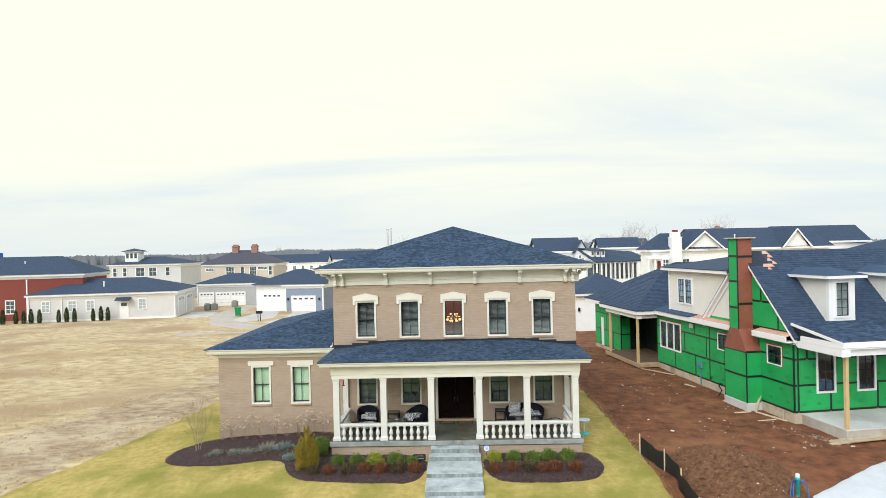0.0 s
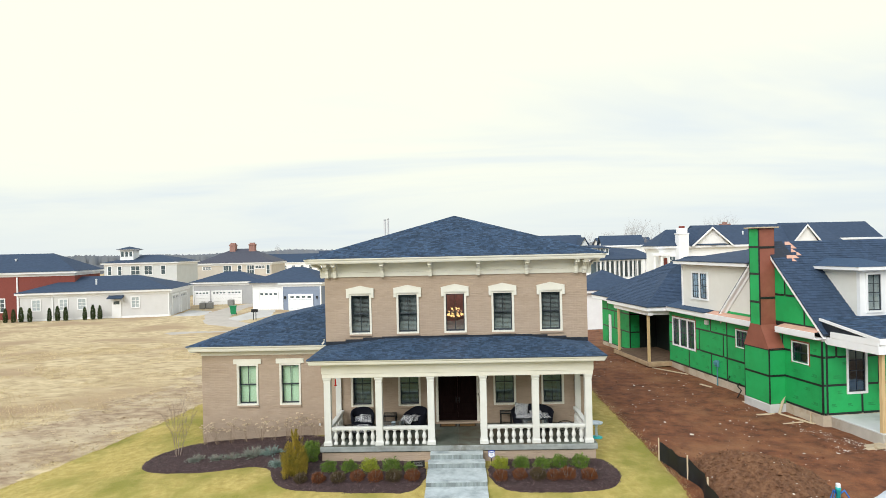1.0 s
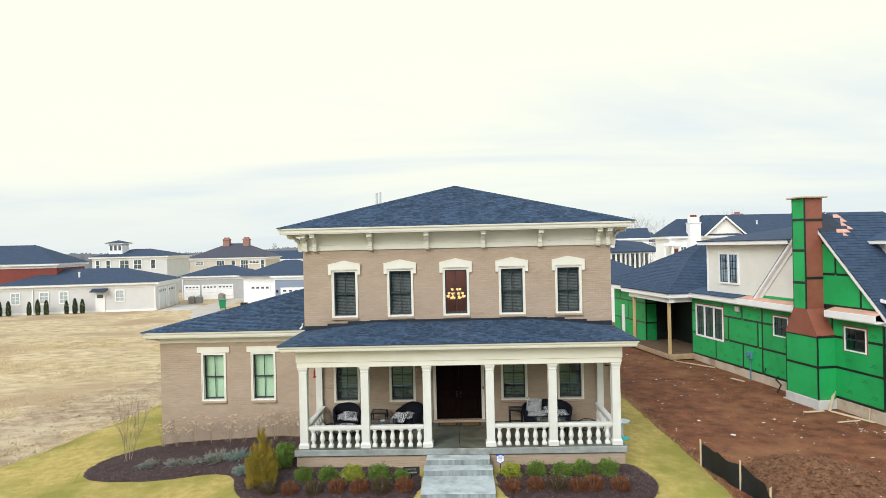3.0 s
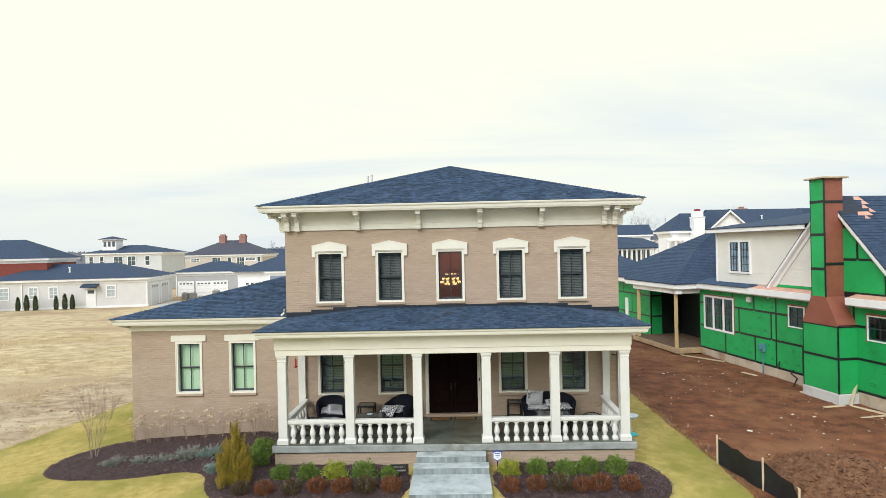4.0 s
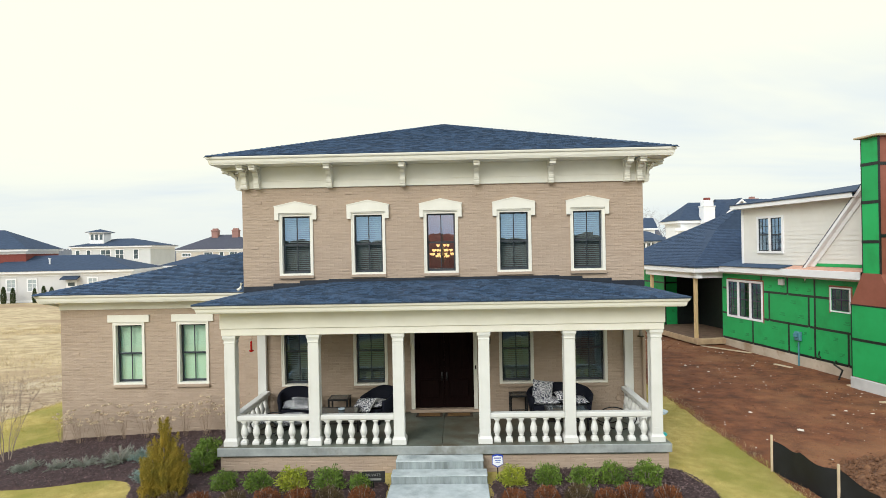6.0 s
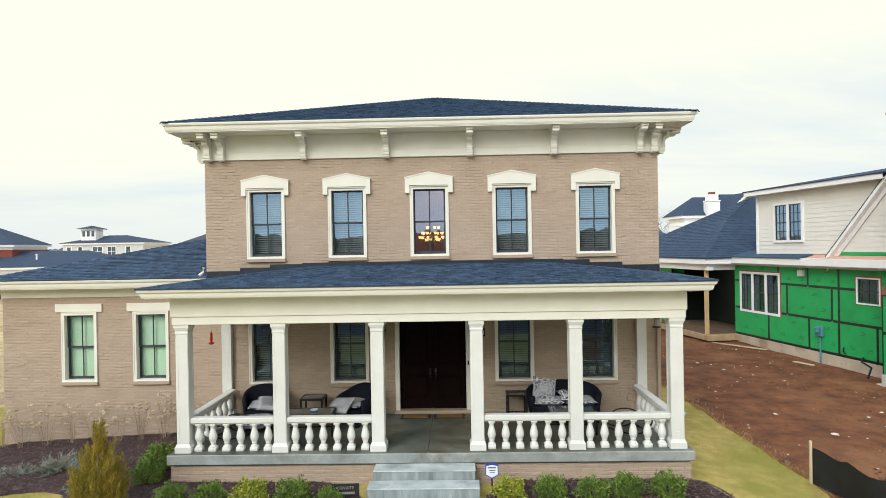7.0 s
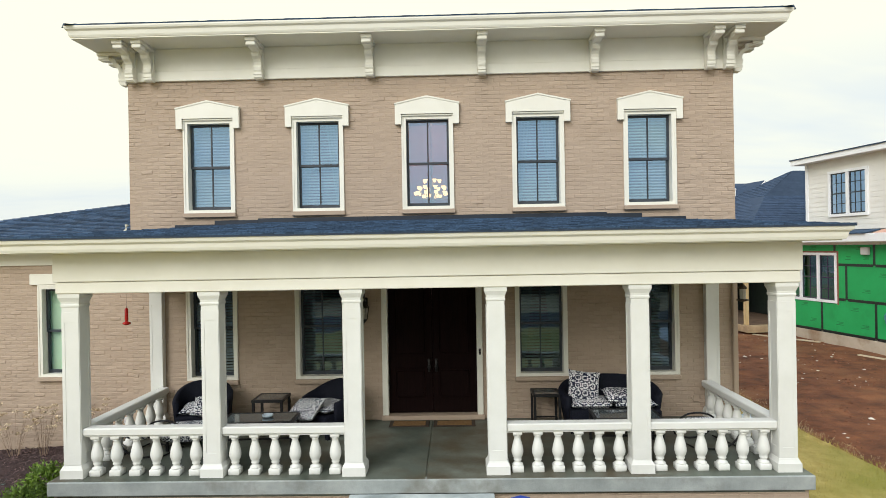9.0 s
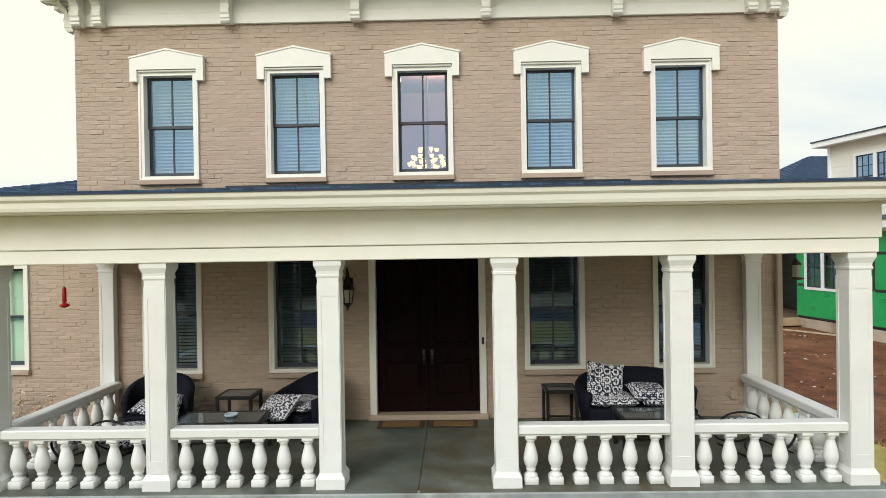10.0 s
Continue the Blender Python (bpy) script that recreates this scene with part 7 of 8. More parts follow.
def wicker_seat(name, label, category, m, w, d, n_seat):
    t = thing(name, label, category, at=m)
    part("shell", barrel_shell(w, d, 0.40, 0.77, 0.54), WICKER, t, "dark navy wicker wrap-round back", smooth=True)
    part("seat", Geo().cbox(-w / 2 + 0.08, w / 2 - 0.08, -d / 2 + 0.02, d / 2 - 0.10, 0.14, 0.36, 0.02), WICKER, t, "dark navy wicker seat base")
    for sx in (-1, 1):
        for y in (-d / 2 + 0.10, d / 2 - 0.14):
            part("leg", Geo().cbox(sx * (w / 2 - 0.12) - 0.03, sx * (w / 2 - 0.12) + 0.03, y - 0.03, y + 0.03, 0, 0.16, 0.006), WICKER, t)
    for k in range(n_seat):
        cw = (w - 0.2) / n_seat
        cushion(t, pose(-(w - 0.2) / 2 + cw * (k + 0.5), -0.03, 0.42), cw - 0.01, d - 0.16, 0.13, "seat_cushion")
    return t


FL = 0.62
a1 = wicker_seat("wicker_armchair", "dark navy wicker armchair with patterned cushion", "armchair", pose(-3.58, -0.66, FL, 0, 0, 14), 0.86, 0.76, 1)
a2 = wicker_seat("wicker_armchair", "dark navy wicker armchair with patterned pillow", "armchair", pose(-1.58, -0.66, FL, 0, 0, -38), 0.86, 0.78, 1)
ls = wicker_seat("wicker_loveseat", "dark navy wicker loveseat with patterned cushions", "loveseat", pose(2.86, -0.60, FL), 1.54, 0.76, 2)


def pillow(at, w, d, h, label):
    ob = solo("throw_pillow", cushion(None, pose(0, 0, 0), w, d, h), DAMASK, label, "pillow", "throw pillows", smooth=True)
    ob.matrix_basis = at
    return ob


pillow(pose(2.44, -0.64, FL + 0.66, 70, 8, 4), 0.52, 0.50, 0.17, "upright white pillow with navy medallions on the loveseat")
pillow(pose(2.98, -0.72, FL + 0.53, 14, 4, 6), 0.50, 0.40, 0.16, "white pillow with navy medallions lying on the loveseat")
pillow(pose(-1.86, -1.02, FL + 0.45, 34, -8, -30), 0.56, 0.44, 0.17, "white pillow with navy medallions on an armchair")
pillow(pose(-3.42, -0.86, FL + 0.47, 24, 8, 14), 0.46, 0.44, 0.16, "white pillow with navy medallions on an armchair")


def glass_table(name, label, m, w, d, h):
    t = thing(name, label, "table", "glass-topped porch tables", at=m)
    f = Geo()
    for x0, x1, y0, y1 in ((-w / 2, w / 2, -d / 2, -d / 2 + 0.045), (-w / 2, w / 2, d / 2 - 0.045, d / 2), (-w / 2, -w / 2 + 0.045, -d / 2 + 0.045, d / 2 - 0.045), (w / 2 - 0.045, w / 2, -d / 2 + 0.045, d / 2 - 0.045)):
        f.cbox(x0, x1, y0, y1, h - 0.045, h, 0.005)
    part("top_frame", f, IRON, t, "black metal top frame")
    part("tabletop", Geo().box(-w / 2 + 0.04, w / 2 - 0.04, -d / 2 + 0.04, d / 2 - 0.04, h - 0.014, h - 0.004), TABLEGLASS, t, "smoky glass tabletop")
    for sx in (-1, 1):
        for sy in (-1, 1):
            part("leg", Geo().cbox(sx * (w / 2 - 0.025) - 0.02, sx * (w / 2 - 0.025) + 0.02, sy * (d / 2 - 0.025) - 0.02, sy * (d / 2 - 0.025) + 0.02, 0, h - 0.045, 0.004), IRON, t)
    part("shelf_rail", Geo().cbox(-w / 2 + 0.045, w / 2 - 0.045, -0.012, 0.012, 0.12, 0.145, 0.004), IRON, t)
    return t


glass_table("coffee_table", "low black coffee table with smoky glass top", pose(-2.42, -1.42, FL, 0, 0, 3), 1.05, 0.56, 0.45)
glass_table("coffee_table", "low black coffee table with smoky glass top", pose(2.86, -1.45, FL, 0, 0, -2), 0.95, 0.55, 0.45)
glass_table("side_table", "small black side table with smoky glass top", pose(-2.55, -0.46, FL), 0.50, 0.48, 0.52)
glass_table("side_table", "small black side table with smoky glass top", pose(1.87, -0.42, FL), 0.44, 0.44, 0.54)
solo("ashtray", Geo().lathe([(0.05, 0.0), (0.075, 0.01), (0.085, 0.035), (0.07, 0.035), (0.06, 0.016), (0.0, 0.014)], 18, (-2.32, -1.40, FL + 0.45)), PALEBLUE, "round pale ceramic ashtray on a coffee table", "ashtray", smooth=True)


def spring_chair(m, label):
    t = thing("sling_chair", label, "chair", "sling chairs by the railings", at=m)
    for sx in (-0.27, 0.27):
        part("rocker_frame", Geo().tube([(sx, -0.05 + 0.34 * math.cos(q) * (1 + 0.12 * math.sin(2 * q)), 0.20 + 0.18 * math.sin(q)) for q in (2 * math.pi * i / 24 for i in range(25))], 0.014, None, 8), IRON, t, "curved black metal frame", smooth=True)
    for y in (-0.34, 0.26):
        part("crossbar", Geo().tube([(-0.27, y, 0.02), (0.27, y, 0.02)], 0.012), IRON, t)
    cushion(t, pose(0, 0, 0.29, -6), 0.50, 0.52, 0.12, "seat_cushion")
    return t


spring_chair(pose(-3.98, -1.55, FL, 0, 0, 75), "low black metal chair with patterned seat cushion")
spring_chair(pose(4.05, -1.45, FL, 0, 0, -75), "low black metal chair with patterned seat cushion")
st2 = thing("footstool", "low patterned footstool on black feet", "footstool", at=pose(-3.52, -1.32, FL, 0, 0, 10))
cushion(st2, pose(0, 0, 0.23), 0.76, 0.52, 0.24)
for sx in (-1, 1):
    for sy in (-1, 1):
        part("leg", Geo().cbox(sx * 0.26 - 0.02, sx * 0.26 + 0.02, sy * 0.16 - 0.02, sy * 0.16 + 0.02, 0, 0.17, 0.004), IRON, st2)
for x0, x1 in ((-0.66, -0.01), (0.06, 0.74)):
    mt2 = thing("door_mat", "brown coir doormat with dark border", "doormat", "doormats", at=pose((x0 + x1) / 2, -0.30, FL))
    w = (x1 - x0) / 2
    part("mat_border", Geo().cbox(-w, w, -0.17, 0.17, 0.002, 0.012, 0.004), MATEDGE, mt2)
    part("mat_field", Geo().cbox(-w + 0.06, w - 0.06, -0.12, 0.12, 0.012, 0.02, 0.004), MATBROWN, mt2)

# wall lantern
ln = thing("wall_lantern", "tall black iron wall lantern beside the door", "lantern", at=pose(-1.08, 0, 2.42))
LY = -0.18
part("wall_plate", Geo().cbox(-0.05, 0.05, -0.025, 0.0, -0.06, 0.26, 0.01).tube([(0, -0.02, 0.10), (0, -0.06, 0.30), (0, -0.12, 0.36), (0, LY, 0.34)], 0.012), IRON, ln)
part("lantern_roof", Geo().lathe([(0.099, 0.10), (0.104, 0.118), (0.085, 0.135), (0.062, 0.175), (0.055, 0.20), (0.062, 0.215), (0.040, 0.25), (0.022, 0.30), (0.030, 0.325), (0.014, 0.36), (0.018, 0.385), (0.0, 0.44)], 8, (0, LY, 0)), IRON, ln, "tiered black iron roof and finial")
part("lantern_foot", Geo().lathe([(0.0, -0.20), (0.016, -0.18), (0.010, -0.165), (0.030, -0.14), (0.058, -0.105), (0.066, -0.085), (0.0, -0.083)], 8, (0, LY, 0)), IRON, ln, "tapered black iron foot")
for k in range(6):
    a = 2 * math.pi * k / 6
    part("cage_bar", Geo().tube([(0.062 * math.cos(a), LY + 0.062 * math.sin(a), -0.09), (0.090 * math.cos(a), LY + 0.090 * math.sin(a), 0.105)], 0.007, None, 5), IRON, ln)
part("lantern_glass", Geo().lathe([(0.056, -0.083), (0.083, 0.10)], 6, (0, LY, 0)), CLEARGREY, ln, "smoky glass")

# number plaque: plain bars
pq = thing("number_plaque", "small dark plaque with pale bars", "plaque", at=pose(1.13, 0, 2.42))
part("board", Geo().cbox(-0.10, 0.10, -0.02, 0, -0.09, 0.09, 0.006), SIGNBLACK, pq)
for x in (-0.04, 0.01, 0.06):
    part("bar", Geo().box(x - 0.014, x + 0.014, -0.024, -0.02, -0.05, 0.05), SIGNWHITE, pq)

# feeders hung from the side beams
hf = thing("hummingbird_feeder", "red hummingbird feeder hanging from the porch beam", "bird feeder", at=pose(-4.45, -1.27, 2.87))
hf.scale = (0.75, 0.75, 0.92)
part("wire", Geo().tube([(0, 0, 0.13), (0, 0, -0.22)], 0.003, None, 5), IRON, hf)
part("bottle", Geo().lathe([(0.012, -0.20), (0.032, -0.23), (0.034, -0.40), (0.022, -0.43)], 12), REDPLASTIC, hf, "red bottle", smooth=True)
part("tray", Geo().lathe([(0.02, -0.42), (0.075, -0.445), (0.08, -0.46), (0.03, -0.485)], 14), REDPLASTIC, hf, "red feeding tray", smooth=True)
bf = thing("bird_feeder", "small metal bird feeder hanging from the porch beam", "bird feeder", at=pose(4.64, -1.27, 2.99))
bf.scale = (0.85, 0.85, 1.02)
part("wire", Geo().tube([(0, 0, 0.0), (0, 0, -0.10)], 0.003, None, 5), IRON, bf)
part("feeder_roof", Geo().lathe([(0.01, -0.09), (0.07, -0.15), (0.075, -0.165)], 10), MATEDGE, bf)
part("feeder_tube", Geo().lathe([(0.05, -0.165), (0.05, -0.31)], 10), CLEARGREY, bf)
part("feeder_tray", Geo().lathe([(0.05, -0.31), (0.10, -0.32), (0.10, -0.335), (0.02, -0.35)], 12), MATEDGE, bf)

solo("wall_outlet", Geo().cbox(4.37, 4.47, -0.045, 0.0, 0.86, 0.98, 0.012).cbox(4.345, 4.38, -0.03, 0.0, 0.90, 0.955, 0.008), BRICKSOLO, "tan painted outlet box on the porch wall", "outlet")

# garden signs
sg = thing("yard_sign", "white shield-shaped yard sign with blue border on a stake", "sign", at=pose(1.17, -3.18, 0.07))
part("stake", Geo().cbox(-0.012, 0.012, -0.006, 0.006, -0.17, 0.30, 0.002), IRON, sg)
shield = [(-0.11, 0.52), (0.0, 0.545), (0.11, 0.52), (0.115, 0.34), (0.0, 0.27), (-0.115, 0.34)]
part("shield", Geo().prism(shield, "y", -0.012, 0.0), SIGNBLUE, sg)
part("shield_face", Geo().prism([(x * 0.88, 0.40 + (z - 0.405) * 0.80) for x, z in shield], "y", -0.015, -0.012), SIGNWHITE, sg)
part("mark", Geo().box(-0.07, 0.07, -0.018, -0.015, 0.455, 0.475).box(-0.05, 0.06, -0.018, -0.015, 0.41, 0.422).box(-0.04, 0.05, -0.018, -0.015, 0.375, 0.385), SIGNBLUE, sg)
pv = thing("garden_plaque", "black garden plaque with raised pale lettering", "sign", at=pose(-1.28, -3.62, 0.03, 0, 0, 3))
part("stake", Geo().cbox(-0.012, 0.012, -0.008, 0.008, -0.1, 0.25, 0.002), IRON, pv)
part("board", Geo().cbox(-0.225, 0.225, -0.015, 0.0, 0.20, 0.42, 0.006), SIGNBLACK, pv)
tx = bpy.data.curves.new("lettering", "FONT")
tx.body, tx.size, tx.align_x, tx.extrude = "PRIVATE", 0.075, "CENTER", 0.001
tx.materials.append(SIGNGREY)
to = new("lettering", tx)
to.parent = pv
to.matrix_basis = pose(0, -0.017, 0.325, 90)
part("text_bar", Geo().box(-0.15, 0.15, -0.018, -0.0155, 0.245, 0.285), SIGNGREY, pv)

# birdbath by the porch
bb = thing("birdbath", "pale blue glazed birdbath with teal foot on the lawn", "birdbath", at=pose(5.34, -0.15, float(ground_z(5.34, -0.15)) + 0.03))
part("foot", Geo().lathe([(0.24, 0.0), (0.25, 0.04), (0.10, 0.08)], 16), TEAL, bb, "teal foot", smooth=True)
bb.scale = (0.95, 0.95, 0.95)
part("stem", Geo().lathe([(0.07, 0.06), (0.05, 0.2), (0.05, 0.45), (0.09, 0.55)], 12), PALEBLUE, bb, smooth=True)
part("bowl", Geo().lathe([(0.08, 0.53), (0.24, 0.58), (0.28, 0.63), (0.25, 0.63), (0.10, 0.585), (0.0, 0.58)], 22), PALEBLUE, bb, "shallow pale blue bowl", smooth=True)

# ---- building lot clutter ----
def gz(x, y, d=0.03):
    return float(ground_z(x, y)) + d


# silt fence
fx = [(6.98, -2.55), (7.10, -3.3), (7.35, -4.2), (7.45, -5.2), (7.35, -6.2), (7.3, -7.4)]
fence = thing("silt_fence", "sagging black silt fence fabric on wooden stakes", "fence")
cl = Geo()
cols_ = []
for i in range(len(fx) - 1):
    for k in range(6):
        t = k / 6
        cols_.append(((1 - t) * fx[i][0] + t * fx[i + 1][0] + 0.06 * math.sin(3.1 * (i + t)), (1 - t) * fx[i][1] + t * fx[i + 1][1], 0.72 - 0.05 * math.sin(math.pi * t) + 0.02 * math.sin(7 * (i + t))))
cols_.append((*fx[-1], 0.55))
for j, dx in ((0, 0.0), (1, 0.012)):
    cl.add([(x + dx + 0.05 * (1 - r) * math.sin(5 * y), y, gz(x, y, -0.05) + h * r) for x, y, h in cols_ for r in (0, 0.5, 1.0)], [(3 * i + q, 3 * i + 3 + q, 3 * i + 4 + q, 3 * i + 1 + q) for i in range(len(cols_) - 1) for q in (0, 1)])
part("fabric", cl, SILT, fence, "black woven fabric", smooth=True)
for x, y in (fx[0], fx[2], (7.42, -5.6), fx[5]):
    part("stake", Geo().cbox(x - 0.055, x - 0.015, y - 0.02, y + 0.02, gz(x, y, -0.2), gz(x, y, 0.80), 0.004), PALELUMBER, fence, "pale wooden stake")

# mound of soil
def mound(cx, cy, rx, ry, h, name, label):
    n = 70
    gx, gy = np.meshgrid(np.linspace(-1.15, 1.15, n), np.linspace(-1.15, 1.15, n))
    x, y = cx + gx * rx, cy + gy * ry
    r = np.sqrt(gx ** 2 + gy ** 2)
    z = h * np.clip(1 - r ** 1.7, -0.2, 1) * (1 + 0.22 * wave(x, y, 2.2, 0.4)) + 0.045 * wave(x, y, 7, 1.0) + 0.03 * wave(x, y, 17, 2.0)
    z = ground_z(x, y) + np.where(r < 1.1, z, -0.15) - 0.02
    i, j = np.meshgrid(np.arange(n - 1), np.arange(n - 1), indexing="ij")
    a = (i * n + j).ravel()
    ob = raw(name, np.stack([x.ravel(), y.ravel(), z.ravel()], 1), np.stack([a, a + 1, a + n + 1, a + n], 1), MOUNDSOIL, label, "mound")
    ob.data.polygons.foreach_set("use_smooth", [True] * len(ob.data.polygons))


MX, MY, MRX, MRY, MH = 9.6, -4.5, 2.05, 2.9, 0.80
mound(MX, MY, MRX, MRY, MH, "soil_mound", "low mound of loose red-brown soil")


def stones(name, n, region, size, material, label, category, seed, flat=0.6, avoid=None, heap=False):
    """Scattered angular lumps in one mesh."""
    rng = np.random.RandomState(seed)
    x = rng.uniform(region[0], region[1], n)
    y = rng.uniform(region[2], region[3], n)
    if avoid is not None:
        keep = avoid(x, y)
        x, y = x[keep], y[keep]
    n = len(x)
    s = size * rng.lognormal(0, 0.5, n)
    base = np.array([(1, 0, 0), (-1, 0, 0), (0, 1, 0), (0, -1, 0), (0, 0, 1), (0, 0, -1)], float)
    tri = np.array([(0, 2, 4), (2, 1, 4), (1, 3, 4), (3, 0, 4), (2, 0, 5), (1, 2, 5), (3, 1, 5), (0, 3, 5)])
    a = rng.uniform(0, 6.28, n)
    k = base[None] * rng.uniform(0.6, 1.3, (n, 6, 3)) * np.array([1, 1, flat])[None, None] * s[:, None, None]
    ca, sa = np.cos(a)[:, None], np.sin(a)[:, None]
    vx, vy = k[:, :, 0] * ca - k[:, :, 1] * sa + x[:, None], k[:, :, 0] * sa + k[:, :, 1] * ca + y[:, None]
    vz = k[:, :, 2] + (ground_z(x, y) + 0.03 + s * 0.2)[:, None]
    if heap:
        r = np.sqrt(((x - MX) / MRX) ** 2 + ((y - MY) / MRY) ** 2)
        vz = vz + (MH * np.clip(1 - r ** 1.7, 0, 1) * (1 + 0.22 * wave(x, y, 2.2, 0.4)) + 0.045 * wave(x, y, 7, 1.0) * (r < 1) - 0.05)[:, None]
    vs = np.stack([vx, vy, vz], 2).reshape(-1, 3)
    fs = (tri[None] + 6 * np.arange(n)[:, None, None]).reshape(-1, 3)
    return raw(name, vs, fs, material, label, category, "stuff")


def on_lot(x, y):
    side = 14.7 - np.clip(y - 1.15, -20, 12.2) * 0.162 - 0.3
    return (x < np.where(y > 1.0, side, 99)) & ~((x > 14.2) & (y > -1.9)) & ~((y < -2.2) & (x > 11.5 + (y + 6) * 0.9))


stones("dirt_clods", 8000, (7.1, 15, -8, 19), 0.019, CLOD, "loose red-brown dirt clods", "clods", 3, 0.7, on_lot)
stones("pale_scraps", 620, (7.3, 14.5, -6, 18), 0.023, CHIP, "pale wood and stone scraps in the dirt", "scraps", 4, 0.35, on_lot)
stones("mound_clods", 9000, (7.6, 11.6, -7.7, -1.4), 0.024, MOUNDSOIL, "clods over the soil mound", "clods", 5, 0.8, lambda x, y: ((x - MX) / MRX) ** 2 + ((y - MY) / MRY) ** 2 < 1.05, True)
stones("mound_scraps", 90, (7.8, 11.4, -7.5, -2.0), 0.02, CHIP, "pale scraps in the soil mound", "scraps", 6, 0.5, lambda x, y: ((x - MX) / MRX) ** 2 + ((y - MY) / MRY) ** 2 < 0.9, True)


SOIL_BAND = [(-17.4, -9.5), (-16.2, -4.9), (-15.1, -1.3), (-14.0, 3.2), (-13.3, 7.8), (-12.6, 14), (-17.0, 15), (-18.9, 9), (-20.8, 3.2), (-22.9, -1.3), (-25, -4.9), (-27, -9.5)]
stones("soil_clods", 14000, (-27, -12, -9.5, 15), 0.021, mat("dry_soil_clod", (0.30, 0.21, 0.125), (0.52, 0.41, 0.27), 1.5, 0.98, vary=0.3), "dry brown soil clods beside the lawn", "clods", 12, 0.55, lambda x, y: edge_distance(x, y, SOIL_BAND) + 0.5 * wave(x, y, 1.1, 0.4) > 0.25)


def plank(name, p, q, w, t, label, category="plank", group="loose lumber", material=PALELUMBER):
    p, q = Vector(p), Vector(q)
    d = (q - p)
    m = Matrix.Translation(p) @ d.to_track_quat("X", "Z").to_matrix().to_4x4()
    ob = solo(name, Geo().cbox(0, d.length, -w / 2, w / 2, 0, t, 0.004), material, label, category, group)
    ob.matrix_basis = m
    return ob


LYING = "pale loose plank lying on the dirt beside the foundation"
plank("plank", (13.33, 5.09, gz(13.33, 5.09)), (13.67, 3.29, gz(13.67, 3.29)), 0.14, 0.04, LYING)
plank("plank", (12.92, 2.95, gz(12.92, 2.95)), (13.70, 3.02, gz(13.70, 3.02, 0.03)), 0.12, 0.04, LYING)
plank("plank", (13.92, 2.95, gz(13.92, 2.95)), (14.5, 1.43, gz(14.5, 1.43, 0.05)), 0.13, 0.04, LYING)
plank("plank", (13.35, 1.62, gz(13.35, 1.62)), (14.22, 1.79, gz(14.22, 1.79)), 0.09, 0.03, LYING)
plank("plank", (13.88, 2.99, gz(13.88, 2.99, 0.0)), (14.32, 3.36, gz(14.32, 3.36, 0.72)), 0.10, 0.04, "pale plank leaning on the foundation")
plank("plank", (14.45, 1.6, gz(14.45, 1.6, -0.1)), (14.47, 1.58, gz(14.45, 1.6, 0.5)), 0.06, 0.04, "short wooden survey stake", "stake", "")
plank("plank", (11.55, 12.84, gz(11.55, 12.84)), (12.93, 10.96, gz(12.93, 10.96)), 0.12, 0.04, LYING)
plank("plank", (12.7, 8.6, gz(12.7, 8.6)), (13.0, 7.9, gz(13.0, 7.9)), 0.14, 0.04, LYING)
for k in range(8):
    zz = 0.02 + 0.055 * (k // 3)
    plank("plank", (14.55 + 0.12 * k, -1.62 + 0.19 * (k % 3), gz(15.2, -1.6, zz)), (18.6 + 0.2 * k, -0.62 + 0.2 * (k % 3), gz(19.2, -1.0, zz)), 0.18, 0.05, "long pale plank in a small lumber pile", "plank", "lumber pile")
stones("foundation_gravel", 2200, (13.6, 15.6, -1.9, 1.6), 0.011, CHIP, "pale gravel along the foundation", "gravel", 9, 0.7, lambda x, y: x < 15.4 - (y + 1.9) * 0.42)

# capped pipe with coiled hoses
wp = thing("utility_pipe", "teal capped utility pipe with blue hoses", "pipe", at=pose(10.85, -6.1, gz(10.85, -6.1)))
wp.scale = (0.85, 0.85, 1.4)
part("pipe", Geo().lathe([(0.07, -0.1), (0.07, 0.5), (0.085, 0.5), (0.085, 0.56)], 14), TEAL, wp, smooth=True)
part("cap", Geo().lathe([(0.075, 0.56), (0.075, 0.62), (0.05, 0.635)], 14), SIGNWHITE, wp, "white cap")
for s, r in ((-1, 0.32), (1, 0.30), (-1, 0.22)):
    part("hose", Geo().tube([(s * 0.05, 0, 0.42), (s * r * 0.6, -0.05, 0.50), (s * r, -0.1, 0.36), (s * r * 1.1, -0.12, 0.12), (s * r * 0.9, -0.1, -0.02)], 0.022, None, 8), BLUEHOSE, wp, "blue hose loop", smooth=True)

# alley things
bn = thing("wheelie_bin", "green plastic wheeled rubbish bin on the alley", "bin", at=pose(-28.9, 53.6, -0.5, 0, 0, 15))
bn.scale = (0.8, 0.8, 0.8)
part("bin_body", Geo().add([(x * s, y * s, z) for s, z in ((0.75, 0.12), (1.0, 1.35)) for x, y in ((-0.5, -0.45), (0.5, -0.45), (0.5, 0.45), (-0.5, 0.45))], [(0, 1, 2, 3), (4, 5, 6, 7), (0, 1, 5, 4), (1, 2, 6, 5), (2, 3, 7, 6), (3, 0, 4, 7)]), BINGREEN, bn)
part("bin_lid", Geo().cbox(-0.54, 0.54, -0.5, 0.5, 1.35, 1.48, 0.03), BINGREEN, bn)
for sx in (-1, 1):
    part("wheel", Geo().lathe([(0.16, -0.05), (0.16, 0.05)], 14).moved(pose(sx * 0.4, 0.4, 0.16, 0, 90)), IRON, bn)
mb = thing("mailbox_stand", "pair of black mailboxes on a post", "mailbox", at=pose(-24.0, 47.3, -0.5))
mb.scale = (0.6, 0.6, 0.85)
